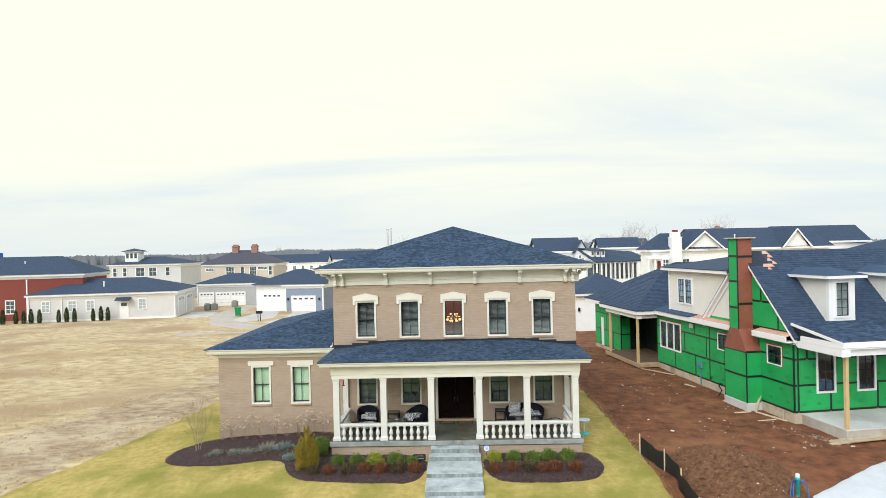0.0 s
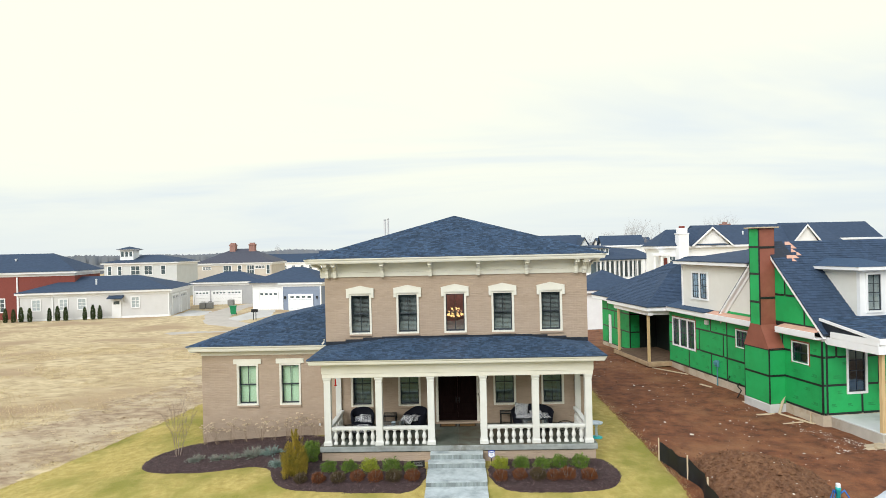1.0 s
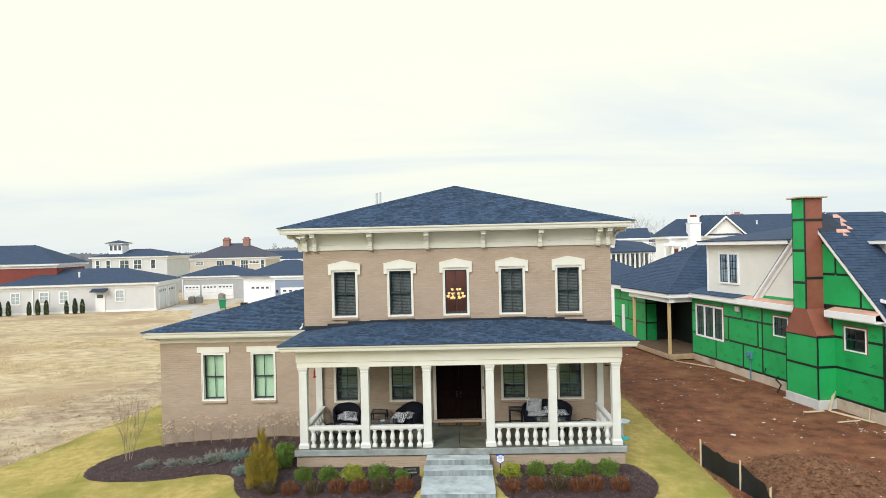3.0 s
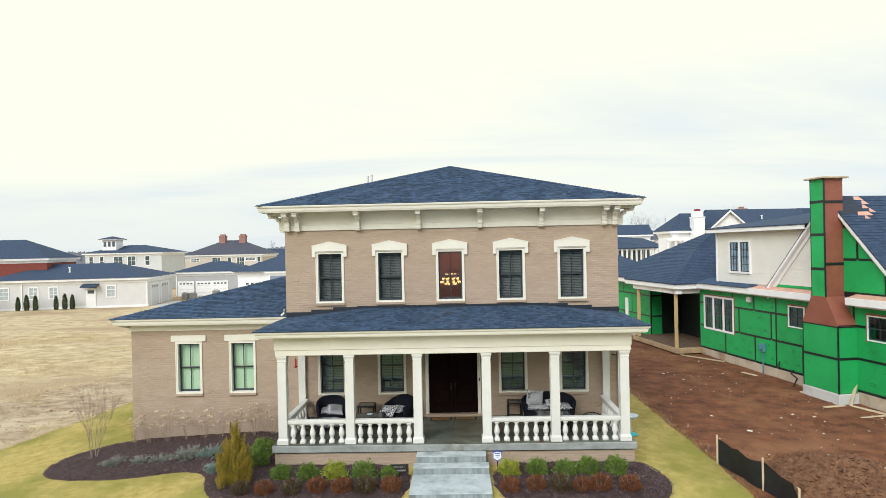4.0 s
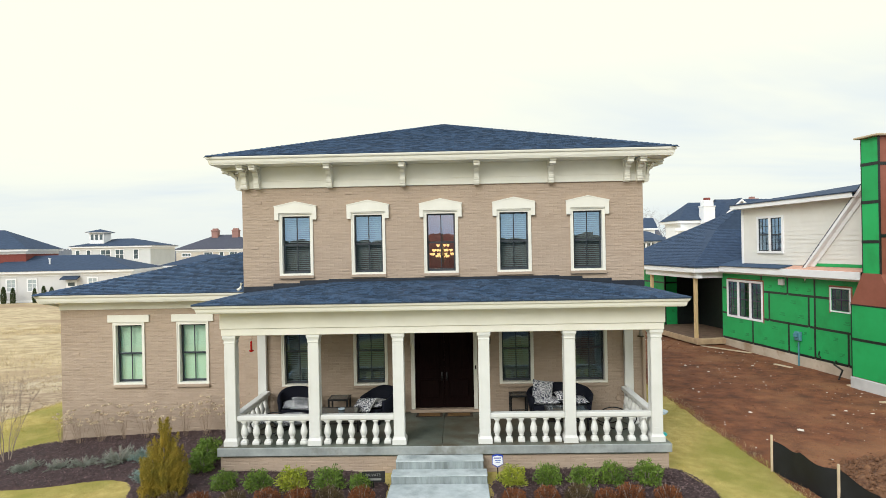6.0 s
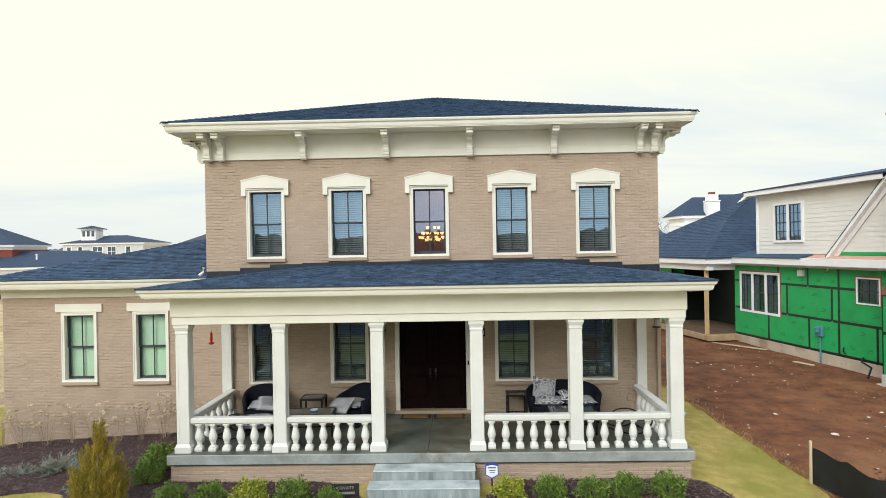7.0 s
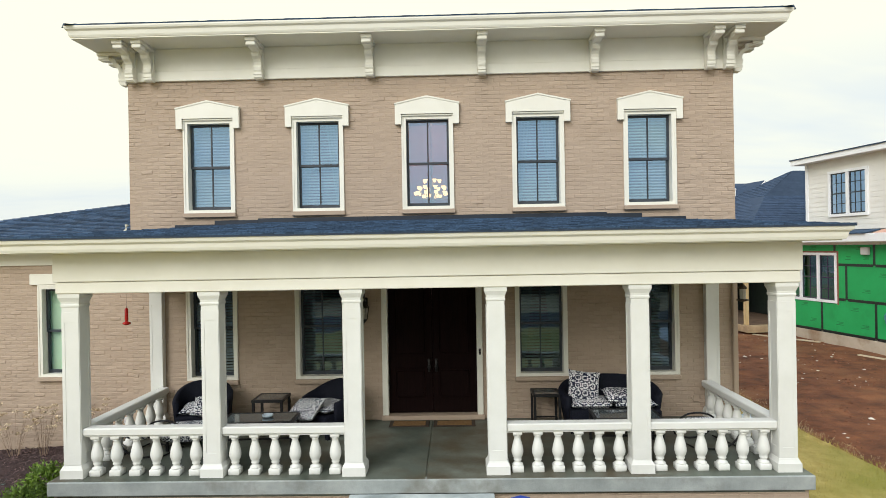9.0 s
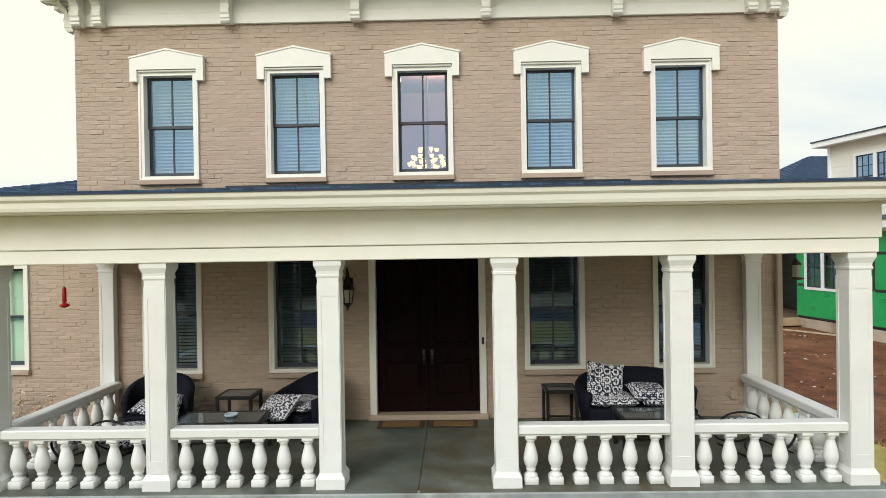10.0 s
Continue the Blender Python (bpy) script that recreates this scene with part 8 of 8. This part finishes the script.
part("post", Geo().cbox(-0.3, -0.18, -0.06, 0.06, 0, 1.1, 0.01).cbox(0.18, 0.3, -0.06, 0.06, 0, 1.1, 0.01), IRON, mb)
part("box", Geo().cbox(-0.62, 0.62, -0.25, 0.25, 1.1, 1.5, 0.05), IRON, mb)
for x, y in ((-36.9, 63.2), (-36.0, 63.4), (-34.5, 67.6)):
    ac = thing("air_conditioner", "grey outdoor air conditioner unit beside a garage", "air conditioner", "air conditioners", at=pose(x, y, -0.5))
    part("cabinet", Geo().cbox(-0.4, 0.4, -0.4, 0.4, 0, 0.85, 0.03), SIGNGREY, ac)
    part("fan_grille", Geo().lathe([(0.33, 0.95), (0.33, 0.98), (0.1, 1.0)], 16), IRON, ac)

# ---- plants ----
def leaves(n, shape, size, seed, aspect=0.55, shell=0.35, tilt=0.7):
    """Small folded leaves filling an outline; shape(u) gives points on a unit form."""
    rng = np.random.RandomState(seed)
    p, out = shape(rng, n, shell)
    n = len(p)
    s = size * rng.uniform(0.6, 1.4, n)
    d = out + rng.normal(0, tilt, (n, 3))
    d /= np.linalg.norm(d, axis=1)[:, None] + 1e-9
    r = rng.normal(0, 1, (n, 3))
    side = np.cross(d, r)
    side /= np.linalg.norm(side, axis=1)[:, None] + 1e-9
    nor = np.cross(side, d)
    tip, half = p + d * s[:, None], side * (s * aspect / 2)[:, None]
    mid = p + d * (s * 0.5)[:, None] + nor * (s * 0.12)[:, None]
    vs = np.stack([p, mid + half, tip, mid - half], 1).reshape(-1, 3)
    fs = np.array([(0, 1, 2, 3)])[None] + 4 * np.arange(n)[:, None, None]
    return vs, fs.reshape(-1, 4)


def blob(rx, rz, z0, lumps=0.25):
    def shape(rng, n, shell):
        d = rng.normal(0, 1, (n, 3))
        d /= np.linalg.norm(d, axis=1)[:, None]
        a = np.arctan2(d[:, 1], d[:, 0])
        k = 1 + lumps * (np.sin(3 * a + 4 * d[:, 2]) * 0.5 + np.sin(5 * a - 3 * d[:, 2] + 1) * 0.4)
        r = (1 - shell * rng.uniform(0, 1, n) ** 1.5) * k
        p = d * r[:, None] * np.array([rx, rx, rz]) + np.array([0, 0, z0])
        p[:, 2] = np.maximum(p[:, 2], 0.02)
        return p, d + np.array([0, 0, 0.4])
    return shape


def leaf_mesh(name, vs, fs, material):
    me = bpy.data.meshes.new(name)
    me.from_pydata(vs.tolist(), [], fs.tolist())
    me.materials.append(material)
    return me


def twigs(n, h, spread, r, seed):
    g = Geo()
    rng = random.Random(seed)
    for _ in range(n):
        a, s = rng.uniform(0, 6.28), rng.uniform(0.2, 1) * spread
        x, y = math.cos(a) * s, math.sin(a) * s
        z = h * rng.uniform(0.7, 1)
        g.tube([(0.12 * x, 0.12 * y, -0.03), (0.55 * x, 0.55 * y, 0.45 * z), (x, y, z)], r, r * 0.5, 4)
    return g


def bush(name, label, m, meshes, stems, group):
    t = thing(name, label, "shrub", group, at=m)
    o = new("foliage", meshes)
    o.parent = t
    o2 = new("stem_cluster", stems)
    o2.parent = t
    return t


stem_mesh = mesh("stem_cluster", twigs(14, 0.40, 0.22, 0.006, 3), BARK)
box_meshes = [leaf_mesh("foliage", *leaves(2300, blob(0.27, 0.23, 0.24, 0.4), 0.042, 10 + k, 0.6, 0.5), m) for k, m in enumerate((BOXLEAF, YELLOWLEAF, BOXLEAF))]
rust_meshes = [leaf_mesh("foliage", *leaves(3000, blob(0.23, 0.18, 0.18, 0.15), 0.028, 20 + k, 0.5, 0.55), m) for k, m in enumerate((RUSTLEAF, OLIVELEAF, RUSTLEAF))]
rng = random.Random(11)
for k, (x, y) in enumerate(((-4.24, -3.6), (-3.57, -3.62), (-2.87, -3.64), (-2.15, -3.64), (-1.54, -3.66), (1.45, -3.46), (2.14, -3.48), (2.83, -3.5), (3.39, -3.48), (4.07, -3.5))):
    s = (0.86, 0.92, 1.0, 1.02, 0.74, 0.92, 0.9, 0.95, 0.92, 1.0)[k]
    yellow = k in (2, 5)
    b = bush("boxwood", "small yellow-green evergreen shrub in the mulch" if yellow else "small rounded green boxwood in the mulch", pose(x, y, gz(x, y, 0.03), 0, 0, rng.uniform(0, 360)), box_meshes[1 if yellow else (k % 2) * 2], stem_mesh, "evergreen shrubs along the porch")
    b.scale = (s, s, s * rng.uniform(0.9, 1.1))
for k, x in enumerate((-5.0, -4.43, -3.79, -3.19, -2.59, -2.02, -1.42, 1.40, 2.01, 2.58, 3.07, 3.52, 4.19)):
    y = -4.30 + rng.uniform(-0.05, 0.05)
    s = rng.uniform(0.92, 1.12)
    olive = k in (0, 2, 5, 9)
    b = bush("spirea", "small dormant shrub with dark olive-brown foliage in the mulch" if olive else "small dormant shrub with rusty brown foliage in the mulch", pose(x, y, gz(x, y, 0.04), 0, 0, rng.uniform(0, 360)), rust_meshes[1 if olive else (k % 2) * 2], stem_mesh, "dormant shrubs along the porch")
    b.scale = (s, s, s)
for x, y, s in ((-5.22, -1.95, 1.1), (-5.09, -2.66, 0.98)):
    b = bush("boxwood", "glossy green boxwood beside the porch", pose(x, y, gz(x, y, 0.08), 0, 0, 40 * s), box_meshes[0], stem_mesh, "")
    b.scale = (s, s, s)


def juniper(n, r, h, seed):
    """Low spreading needles on outward sprays."""
    rng = np.random.RandomState(seed)
    vs, fs = [], []
    for _ in range(n):
        a, el = rng.uniform(0, 6.28), rng.uniform(0.15, 1.1)
        L = r * rng.uniform(0.5, 1.05)
        d = np.array([math.cos(a) * math.cos(el), math.sin(a) * math.cos(el), math.sin(el) * h / r])
        for t in np.linspace(0.15, 1, 14):
            p = d * L * t + np.array([0, 0, -0.05 * t * t])
            for _ in range(3):
                q = d * 0.05 + rng.normal(0, 0.035, 3)
                s = np.cross(q, rng.normal(0, 1, 3))
                s = s / (np.linalg.norm(s) + 1e-9) * 0.008
                o = len(vs)
                vs += [p - s, p + s, p + q]
                fs.append((o, o + 1, o + 2))
    return np.array(vs), np.array(fs)


jun = [leaf_mesh("foliage", *juniper(110, 0.50, 0.40, 30 + k), m) for k, m in enumerate((BLUELEAF, GREYLEAF))]
for k, (x, y, s, grey) in enumerate(((-9.5, -1.8, 0.78, 1), (-8.75, -1.8, 0.70, 1), (-8.2, -1.75, 0.72, 1), (-7.45, -1.6, 1.05, 1), (-6.8, -1.5, 1.0, 0), (-6.18, -2.75, 0.85, 0))):
    b = bush("juniper", "low grey-green juniper in the mulch" if grey else "low spreading blue-green juniper in the mulch", pose(x, y, gz(x, y, 0.08), 0, 0, 57 * k), jun[grey], stem_mesh, "junipers in the mulch bed")
    b.scale = (s, s, s * 0.95)


t = thing("golden_arborvitae", "conical golden-green arborvitae in the mulch bed", "conifer", at=pose(-5.33, -3.80, gz(-5.33, -3.80, 0.06)))


def plumes(h, r, n, per, seed):
    """Upright feathery sprays arranged over a cone."""
    rng = np.random.RandomState(seed)
    vs, fs, o = [], [], 0
    for k in range(n):
        z = h * (0.80 - 0.05 * rng.uniform(0, 1) * (k % 3)) * (1.0 - 0.09 * k) if k < 7 else h * (1 - math.sqrt(rng.uniform(0.0, 1))) * 0.86
        a = rng.uniform(0, 6.28)
        rr = r * max(0.0, 1 - 1.12 * z / h) * rng.uniform(0.3, 1.0)
        length = rng.uniform(0.28, 0.50) * (1 - 0.3 * z / h)
        d = np.array([math.cos(a) * 0.28, math.sin(a) * 0.28, 1.0])
        base = np.array([math.cos(a) * rr, math.sin(a) * rr, z])
        u = rng.uniform(0, 1, per)
        wide = 0.042 * np.sin(np.pi * np.clip(u * 0.9 + 0.08, 0, 1)) ** 0.8
        p = base + u[:, None] * length * d + rng.normal(0, 1, (per, 3)) * wide[:, None] * 0.6
        q = d + rng.normal(0, 0.38, (per, 3))
        q = q / np.linalg.norm(q, axis=1)[:, None] * rng.uniform(0.03, 0.06, per)[:, None]
        w = np.cross(q, rng.normal(0, 1, (per, 3)))
        w = w / (np.linalg.norm(w, axis=1)[:, None] + 1e-9) * 0.0045
        vs.append(np.stack([p, p + q * 0.5 + w, p + q, p + q * 0.5 - w], 1).reshape(-1, 3))
        fs.append(np.arange(4 * per).reshape(-1, 4) + o)
        o += 4 * per
    return np.maximum(np.concatenate(vs), [-9, -9, 0.01]), np.concatenate(fs)


o = new("foliage", leaf_mesh("foliage", *plumes(1.64, 0.20, 70, 240, 41), GOLDLEAF))
o.parent = t
sub = Geo().tube([(0, 0, -0.05), (0, 0, 1.2)], 0.03, 0.01)
for a in (0.5, 2.4, 4.2, 5.4):
    sub.tube([(0, 0, 0.1), (0.18 * math.cos(a), 0.18 * math.sin(a), 0.45), (0.24 * math.cos(a), 0.24 * math.sin(a), 0.8)], 0.014, 0.005, 5)
part("trunk", sub, BARK, t)
for a, d, hh in ((0.2, 0.18, 1.15), (2.9, 0.16, 1.10), (4.5, 0.18, 1.00), (5.6, 0.25, 0.90), (3.6, 0.27, 0.75), (5.05, 0.29, 0.64), (0.7, 0.30, 0.82), (2.2, 0.26, 0.84), (4.05, 0.32, 0.54), (5.95, 0.33, 0.58), (3.1, 0.31, 0.62), (1.4, 0.22, 0.98)):
    o = new("side_spire", leaf_mesh("side_spire", *plumes(hh, 0.13, 20, 170, int(50 + 10 * a)), GOLDLEAF))
    o.parent = t
    o.location = (d * math.cos(a), d * math.sin(a), 0.0)

def column_form(h, r, lobes):
    def shape(rng, n, shell):
        z = h * rng.uniform(0, 1, n) ** 1.1
        a = rng.uniform(0, 6.28, n)
        prof = np.clip(1 - (z / h) ** 3.5, 0, 1) ** 0.7 * (0.8 + 0.2 * np.clip(z / (0.2 * h), 0, 1))
        rr = r * prof * (1 + lobes * np.sin(5 * a + 9 * z)) * (1 - shell * rng.uniform(0, 1, n) ** 1.4)
        p = np.stack([np.cos(a) * rr, np.sin(a) * rr, z + 0.03], 1)
        return p, np.stack([np.cos(a) * 0.3, np.sin(a) * 0.3, np.full(n, 1.0)], 1)
    return shape


arb = leaf_mesh("foliage", *leaves(1500, column_form(1.75, 0.30, 0.10), 0.13, 61, 0.4, 0.4, 0.3), ARBLEAF)
arb_stem = mesh("trunk", Geo().tube([(0, 0, -0.1), (0, 0, 1.2)], 0.05, 0.02), BARK)
for k, s in enumerate((-20.22, -18.74, -17.84, -16.99, -16.02, -13.79, -12.87, -11.94, -9.74, -8.8, -7.99)):
    p = LG @ Vector((s, -1.2, 0))
    t = thing("arborvitae", "narrow dark green arborvitae beside the grey garage", "conifer", "arborvitae row along the garage", at=pose(p.x, p.y, -0.55, 0, 0, 70 * k))
    o = new("foliage", arb); o.parent = t
    o = new("trunk", arb_stem); o.parent = t
    sc = 1.0 - 0.06 * (k % 3)
    t.scale = (sc * 0.86, sc * 0.86, sc * 1.02)


def bare_tree(name, label, at, h, seed, levels, r0, material, stems=1, fan=0.5, kids=3, group=""):
    """A branching leafless tree."""
    rng = random.Random(seed)
    t = thing(name, label, "tree", group, at=at)
    trunk, limbs = Geo(), Geo()
    def grow(p, d, length, r, level):
        pts = [p]
        for k in range(3):
            d = (d + Vector((rng.uniform(-1, 1), rng.uniform(-1, 1), rng.uniform(-0.3, 0.8))) * 0.13).normalized()
            p = p + d * length / 3
            pts.append(p)
        (trunk if level == 0 else limbs).tube(pts, r, r * 0.55, 6 if level == 0 else 4)
        if level < levels:
            for k in range(kids + (1 if level else 0)):
                q = pts[rng.choice((1, 2, 3, 3))]
                a = rng.uniform(0, 6.28)
                dd = (d * 0.9 + Vector((math.cos(a), math.sin(a), 0.35)) * fan).normalized()
                grow(q, dd, length * rng.uniform(0.55, 0.8), r * 0.5, level + 1)
    for s in range(stems):
        a = 6.28 * s / stems + rng.uniform(-0.5, 0.5)
        lean = 0.15 if stems > 1 else 0.05
        grow(Vector((0.05 * math.cos(a), 0.05 * math.sin(a), -0.05)), Vector((lean * math.cos(a), lean * math.sin(a), 1)).normalized(), h * rng.uniform(0.42, 0.55), r0, 0)
    part("trunk", trunk, material, t)
    part("crown", limbs, material, t)
    return t


bare_tree("birch_sapling", "leafless multi-stemmed pale sapling in the mulch bed", pose(-10.5, -1.1, gz(-10.5, -1.1, 0.08)), 1.7, 5, 4, 0.012, BIRCH, 4, 0.22, 3)
for k, (x, y, h) in enumerate(((38.5, 125, 10.5), (41.5, 129, 11), (45, 126, 10.5), (48.5, 128, 10), (36, 132, 9.5), (32, 138, 9), (63, 122, 11), (-28, 260, 12), (-70, 210, 9))):
    bare_tree("bare_tree", "leafless grey deciduous tree behind houses", pose(x, y, -0.6), h, 70 + k, 5, 0.13, TWIG, 1, 0.6, 3, "leafless trees behind the houses")

# dried hydrangeas along the wing wall
hyd = []
for v in range(3):
    g, rngv = Geo(), random.Random(80 + v)
    heads = []
    for _ in range(13):
        a, s = rngv.uniform(0, 6.28), rngv.uniform(0.1, 0.42)
        x, y, z = math.cos(a) * s, math.sin(a) * s * 0.7, rngv.uniform(0.5, 0.98)
        g.tube([(0.2 * x, 0.2 * y, -0.03), (0.6 * x, 0.6 * y, 0.55 * z), (x, y, z)], 0.0045, 0.0025, 4)
        heads.append((x, y, z))
    vs, fs = [], []
    for hx, hy, hz in heads:
        a, b = leaves(46, blob(0.047, 0.042, 0.0, 0.1), 0.029, rngv.randrange(9999), 0.9, 0.5)
        a = a - np.array([0, 0, 0.02]) + np.array([hx, hy, hz])
        fs.append(b + sum(len(q) for q in vs)); vs.append(a)
    hyd.append((mesh("stem_cluster", g, DRYSTEM), leaf_mesh("bloom", np.concatenate(vs), np.concatenate(fs), DRYBLOOM)))
for k in range(9):
    x = -10.0 + 0.55 * k
    t = thing("hydrangea", "dormant hydrangea with dried tan blooms by the brick wall", "shrub", "dried hydrangeas along the wing", at=pose(x, 0.18 + 0.08 * math.sin(5 * k), gz(x, 0.1, 0.1), 0, 0, 47 * k))
    s, b = hyd[k % 3]
    o = new("stem_cluster", s); o.parent = t
    tagged(o, "thin dry stems", kind="stuff")
    o = new("bloom", b); o.parent = t
    tagged(o, "dried tan flower heads", kind="stuff")
    q = 0.82 + 0.2 * ((k * 7) % 5) / 4
    t.scale = (q, q, q)


# mulch chips, grass blades, field tufts
def chips(poly, n, seed):
    rng = np.random.RandomState(seed)
    xs, ys = [p[0] for p in poly], [p[1] for p in poly]
    x, y = rng.uniform(min(xs), max(xs), n), rng.uniform(min(ys), max(ys), n)
    d = edge_distance(x, y, poly)
    x, y, d = x[d > 0.02], y[d > 0.02], d[d > 0.02]
    n = len(x)
    a, L, w = rng.uniform(0, 6.28, n), rng.uniform(0.010, 0.032, n), rng.uniform(0.004, 0.010, n)
    z = ground_z(x, y) + 0.085 * np.clip(d / 0.14, 0, 1) + 0.05 * np.clip(d / 1.2, 0, 1) + 0.012 + rng.uniform(0, 0.012, n)
    ca, sa = np.cos(a), np.sin(a)
    tz = rng.normal(0, 0.3, n) * L
    P = lambda u, v, k: np.stack([x + u * L * ca - v * w * sa, y + u * L * sa + v * w * ca, z + u * tz + k], 1)
    vs = np.stack([P(-1, -1, 0), P(1, -1, 0), P(1, 1, 0.006), P(-1, 1, 0.006)], 1).reshape(-1, 3)
    return raw("mulch_chips", vs, np.arange(4 * n).reshape(-1, 4), MULCHCHIP, "shredded dark mulch chips", "mulch", "stuff")


chips(BED_LEFT, 26000, 1)
chips(BED_RIGHT, 9000, 2)


def blades(name, n, region, inside, h, w, material, label, category, seed, lift=0.04):
    rng = np.random.RandomState(seed)
    x, y = rng.uniform(region[0], region[1], n), rng.uniform(region[2], region[3], n)
    k = inside(x, y)
    x, y = x[k], y[k]
    n = len(x)
    hh = h * rng.uniform(0.5, 1.3, n)
    a = rng.uniform(0, 6.28, n)
    lean = rng.normal(0, 0.55, (n, 2)) * hh[:, None]
    z = ground_z(x, y) + lift
    dx, dy = np.cos(a) * w, np.sin(a) * w
    vs = np.stack([np.stack([x - dx, y - dy, z - 0.02], 1), np.stack([x + dx, y + dy, z - 0.02], 1), np.stack([x + lean[:, 0], y + lean[:, 1], z + hh], 1)], 1).reshape(-1, 3)
    return raw(name, vs, np.arange(3 * n).reshape(-1, 3), material, label, category, "stuff")


def in_lawn(x, y):
    d = edge_distance(x, y, LAWN_POLY) + 0.14 * (wave(x, y, 2.1, 0.6) + 0.6 * wave(x, y, 6.3, 2.2))
    beds = (edge_distance(x, y, BED_LEFT) < -0.03) & (edge_distance(x, y, BED_RIGHT) < -0.03)
    built = ((x > -4.95) & (x < 5.05) & (y > -2.85)) | ((x > -10.3) & (x < 5.2) & (y > 0.6)) | ((np.abs(x) < 1.02) & (y < -2.7))
    return (d > 0.05) & beds & ~built


def in_field(x, y):
    d = edge_distance(x, y, LAWN_POLY)
    w = wave(x, y, 0.55, 0.9) + 0.5 * wave(x, y, 1.7, 2.0)
    return (d < -0.1) & (w > -0.15) & (y < 46 + 0.19 * (x + 37)) & ~((x > -31) & (y > 35))


blades("grass", 360000, (-17.5, 7.3, -8.5, 9), in_lawn, 0.045, 0.0035, BLADE, "short dormant straw-yellow grass blades", "grass", 1)
blades("field_grass", 110000, (-46, -11, -9, 30), in_field, 0.10, 0.011, STRAW, "sparse dead straw-coloured field grass", "grass", 2, 0.0)
blades("field_grass", 26000, (-18, -12, -9, 12), in_field, 0.06, 0.006, STRAW, "sparse dead straw-coloured field grass", "grass", 3, 0.0)


def in_fringe(x, y):
    d = edge_distance(x, y, LAWN_POLY) + 0.14 * (wave(x, y, 2.1, 0.6) + 0.6 * wave(x, y, 6.3, 2.2))
    return (np.abs(d + 0.05) < 0.05 + 0.09 * (1 + wave(x, y, 3.1, 0.4))) & (x > 4.0)


blades("edge_grass", 60000, (4.0, 10.0, -8.5, 13), in_fringe, 0.085, 0.004, STRAW, "ragged dead grass along the lawn's edge", "grass", 4, 0.0)


# far wooded rim: slender leafless crowns, closely set
def woods():
    rng = np.random.RandomState(7)
    vs, fs = [], []
    for ring, (dist, h0, n) in enumerate(((300, 4.6, 6000), (440, 9.0, 7000))):
        for k in range(n):
            th = 2 * math.pi * (k + rng.uniform(-0.5, 0.5)) / n
            h = h0 * (1 + 0.10 * math.sin(5.1 * th + ring) + 0.06 * math.sin(23 * th + 2 * ring) + 0.04 * math.sin(61 * th) + rng.uniform(-0.05, 0.06))
            w, d = rng.uniform(0.8, 2.2), dist + rng.uniform(-18, 18)
            c, q = Vector((d * math.sin(th), d * math.cos(th), -1)), Vector((math.cos(th), -math.sin(th), 0))
            f = Vector((math.sin(th), math.cos(th), 0))
            o = len(vs)
            for a, z in ((-0.5, 0), (0.5, 0), (1.0, 0.5), (0.7, 0.86), (0.15, 1.0), (-0.55, 0.92), (-1.0, 0.55)):
                vs.append(tuple(c + q * a * w + Vector((0, 0, h * z * rng.uniform(0.95, 1.03)))))
            vs.append(tuple(c - f * w * 0.12 + Vector((0, 0, h * 0.5))))
            fs += [(o + m, o + (m + 1) % 7, o + 7) for m in range(7)]
    me = bpy.data.meshes.new("far_woods")
    me.from_pydata(vs, [], fs)
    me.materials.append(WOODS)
    tagged(new("far_woods", me), "distant leafless woods along the horizon, paled blue-grey for haze", "woods", kind="stuff")


woods()
# unseen belt closing the street's far side, added to darken window reflections
def belt():
    rng = np.random.RandomState(8)
    g = Geo()
    for k in range(1500):
        x, y = -160 + 320 * k / 1500 + rng.uniform(-1, 1), -52 + rng.uniform(-3, 3)
        w, h = rng.uniform(0.7, 1.5), 5.8 + 0.3 * math.sin(0.07 * k) + rng.uniform(-0.18, 0.18)
        g.add([(x - w, y, -1.5), (x + w, y, -1.5), (x + w * 0.8, y, h * 0.86), (x + 0.3 * w, y, h), (x - 0.4 * w, y, h * 0.98), (x - 0.9 * w, y, h * 0.84), (x, y + w * 0.5, h * 0.4)], [(0, 1, 6), (1, 2, 6), (2, 3, 6), (3, 4, 6), (4, 5, 6), (5, 0, 6)])
    solo("reflection_belt", g, mat("dark_reflected_belt", (0.035, 0.04, 0.03), (0.07, 0.07, 0.055), 0.3, 0.98), "unseen dark woods belt added across the street for window reflections", "woods", kind="stuff")


belt()
# unseen street in front of the lot, added as dark ground for reflections
sheet("road", [(-90, -34), (90, -34), (90, -25), (-90, -25)], 0.03, 1.5, mat("dark_asphalt", (0.045, 0.045, 0.047), (0.07, 0.07, 0.072), 2, 0.9, bump=0.01, bscale=60), "unseen dark asphalt street added for window reflections", "road")
